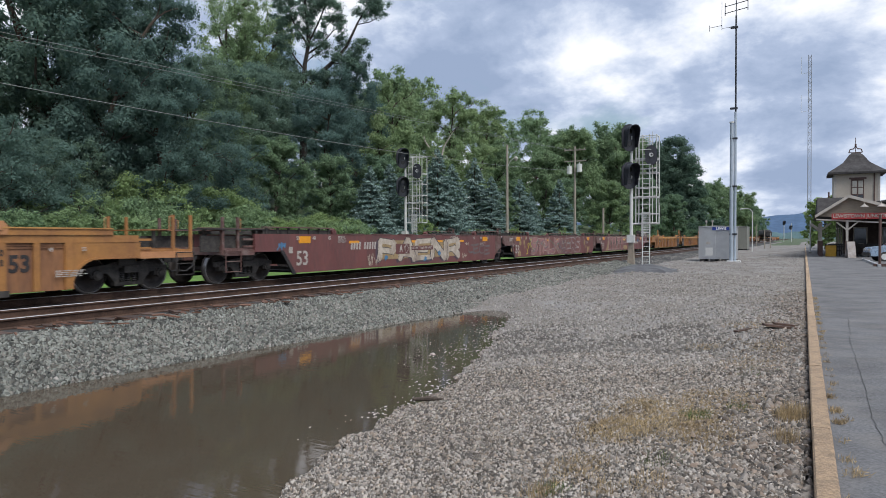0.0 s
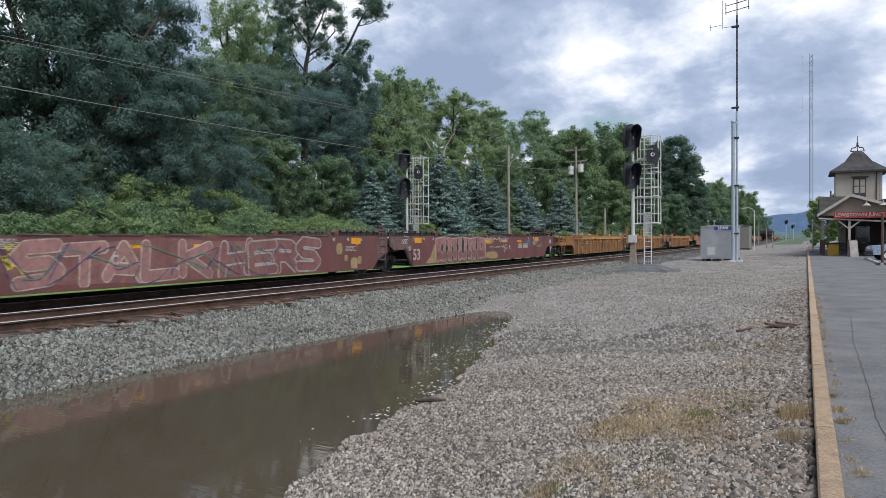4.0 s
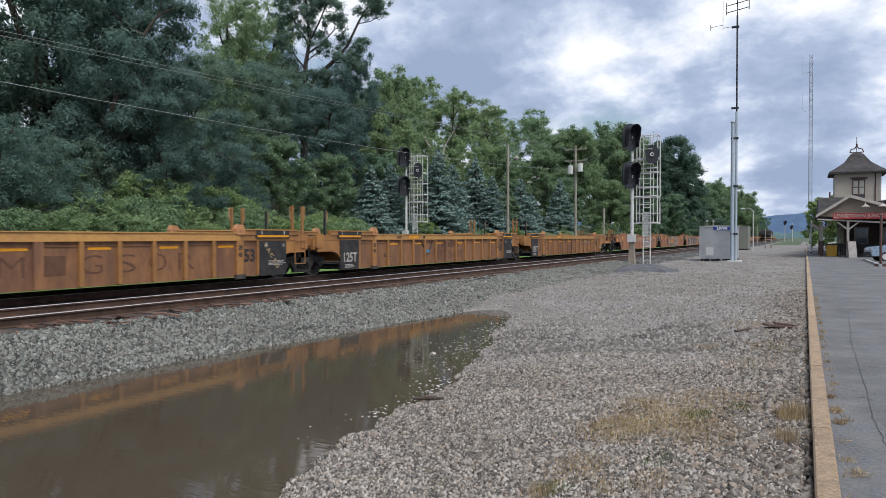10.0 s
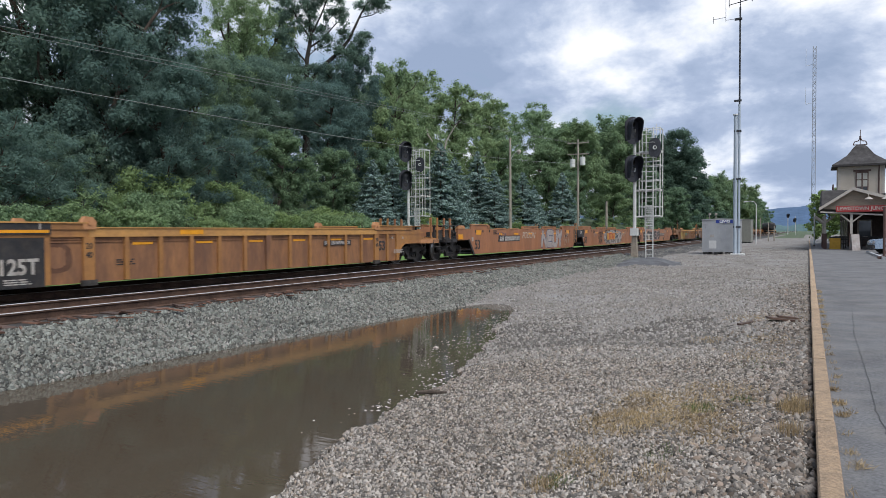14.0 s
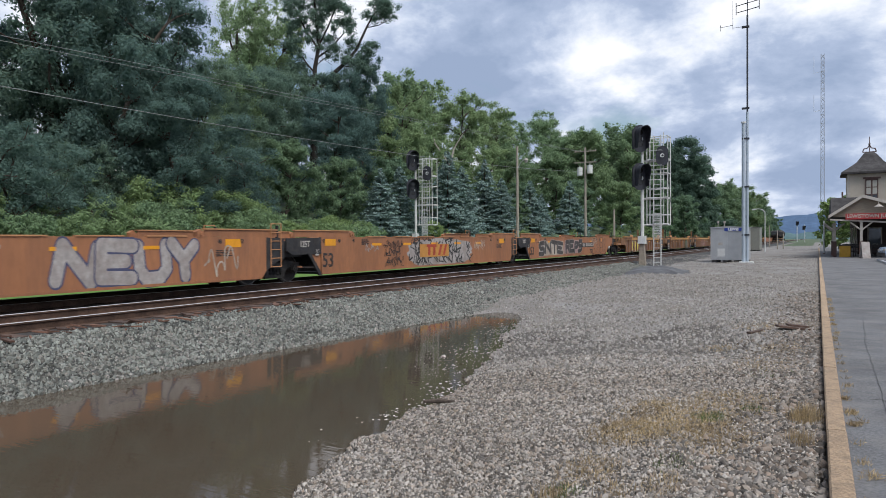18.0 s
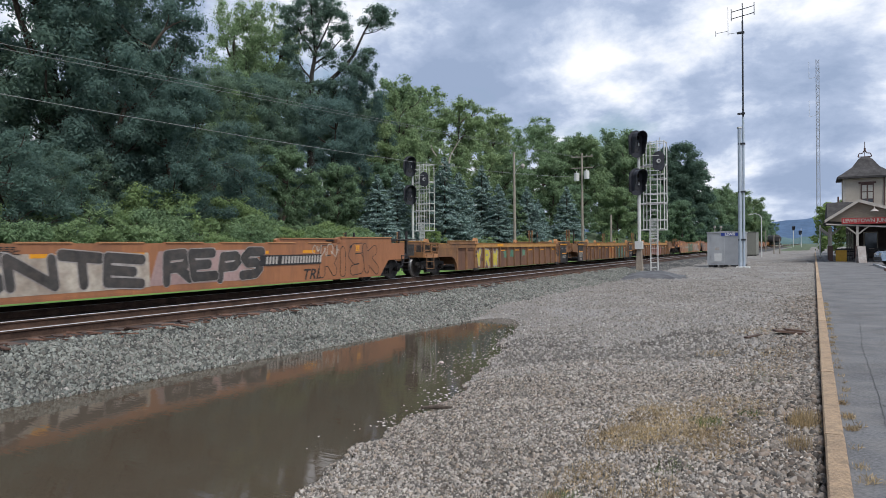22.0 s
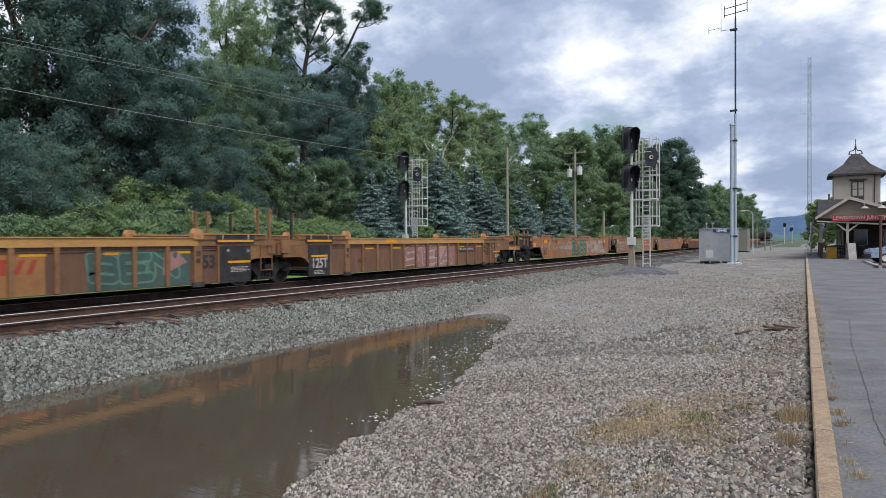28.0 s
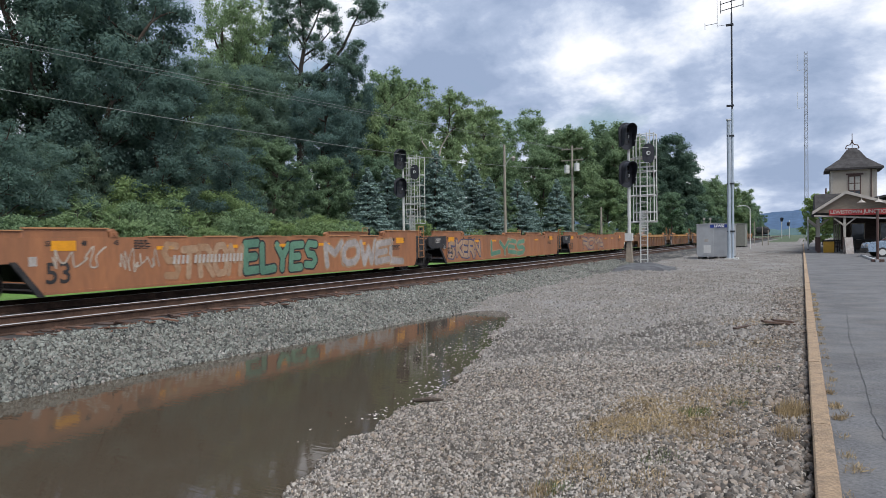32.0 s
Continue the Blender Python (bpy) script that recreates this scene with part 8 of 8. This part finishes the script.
for cx_, cy_, rx_, ry_, n in ((-5.75, 12.0, 0.25, 1.0, 230), (-6.3, 13.9, 0.25, 0.8, 160), (-6.5, 15.0, 0.4, 0.5, 90), (-5.45, 10.6, 0.25, 0.6, 120), (-6.6, 11.2, 0.3, 0.5, 40), (-5.1, 9.3, 0.18, 0.6, 60), (-4.55, 7.6, 0.12, 0.9, 50)):
    x, y = cx_ + rr_.normal(size=n) * rx_, cy_ + rr_.normal(size=n) * ry_
    keep = height(x, y) < POND_Z - 0.005
    x, y = x[keep], y[keep]
    s = rr_.uniform(0.006, 0.026, len(x))[:, None]
    a = rr_.uniform(0, 6.28, len(x))
    u, v = np.stack([np.cos(a), np.sin(a), 0 * a], -1) * s, np.stack([-np.sin(a), np.cos(a), 0 * a], -1) * s * 0.6
    c = np.stack([x, y, np.full(len(x), POND_Z + 0.004)], -1)
    P.append(np.stack([c - u, c - v, c + u, c + v], 1))
y = rr_.uniform(6.0, 17.4, 460)
x = np.interp(y, SHORE_Y, SHORE_X) - np.abs(rr_.normal(size=460)) * (0.12 + 0.045 * (y - 5)) * (0.4 + 0.6 * np.sin(y * 2.1) ** 2)
keep = (height(x, y) < POND_Z - 0.004) & (np.sin(x * 5.0 + y * 2.3) + np.sin(y * 3.3 - x * 4.0) > -0.2)
x, y = x[keep], y[keep]
s = (rr_.random(len(x)) ** 2 * 0.03 + 0.006)[:, None]
a = rr_.uniform(0, 6.28, len(x))
u, v = np.stack([np.cos(a), np.sin(a), 0 * a], -1) * s, np.stack([-np.sin(a), np.cos(a), 0 * a], -1) * s * 0.6
c = np.stack([x, y, np.full(len(x), POND_Z + 0.006)], -1)
P.append(np.stack([c - u, c - v, c + u, c + v], 1))
tagged(new("floating_scum", quads_mesh("floating_scum", np.concatenate(P), mat("pale_foam", (0.62, 0.61, 0.58), 0.8, var=0.1, bump=0))), "pale foam and flecks drifting on the muddy water", "foam", kind="stuff")
foam = thing("foam_clump", pose(-5.83, 10.35, POND_Z), "small white clump of foam on the water", "foam")
part("foam", Mesh().tube((-0.05, 0, 0.0), (0.0, 0.015, 0.008), 0.012, 0.03, n=7).tube((0.0, 0.015, 0.008), (0.06, 0.0, 0.0), 0.03, 0.008, n=7).tube((0.02, 0.03, 0.0), (0.03, -0.04, 0.004), 0.022, 0.01, n=6), WHITE, foam)


def crack(pts, w, seed):
    r = random.Random(seed)
    m, left, right = Mesh(), [], []
    for (x0, y0), (x1, y1) in zip(pts, pts[1:]):
        for k in range(12):
            t = k / 12
            x, y = x0 + (x1 - x0) * t + r.uniform(-0.012, 0.012), y0 + (y1 - y0) * t + r.uniform(-0.012, 0.012)
            q = w * r.uniform(0.4, 1.0)
            d = Vector((x1 - x0, y1 - y0)).normalized()
            left.append((x - d.y * q, y + d.x * q, -0.026))
            right.append((x + d.y * q, y - d.x * q, -0.026))
    n = len(left)
    m.add(left + right, [(i, i + 1, n + i + 1, n + i) for i in range(n - 1)])
    part("crack", m, TAR, PLATFORM, "dark sealed crack in the asphalt")


crack([(0.57, 4.0), (0.57, 6.2), (0.55, 7.1), (0.6, 9.4), (0.64, 12.1), (0.8, 16)], 0.005, 1)
for k, (y, a, c) in enumerate(((26.0, 0.22, 0.9), (21.5, 0.6, 3.2), (18.2, 0.22, 3.0), (12.45, 0.32, 2.4), (10.1, 0.36, 2.2), (7.9, 0.46, 0.62), (33.0, 0.3, 3.5), (44.0, 0.3, 3.5))):
    crack([(a, y), ((a + c) / 2, y + 0.1), (c, y - 0.05)], 0.012 if y > 15 else 0.006, 10 + k)


# ---- what moves ----
def motions():
    for unit, u in UNITS:
        walk(unit, [(t, pose(FAR_X, u - run(t), RAIL_Z)) for t in range(0, 33, 2)])

    for w, y in WHEELSETS:
        rows = []
        for k in range(0, 481):
            t = k / 15
            rows.append((t, pose(0, y, 0.4575) @ pose(0, 0, 0, math.degrees(run(t) / 0.4575) % 360)))
        walk(w, rows)


motions()
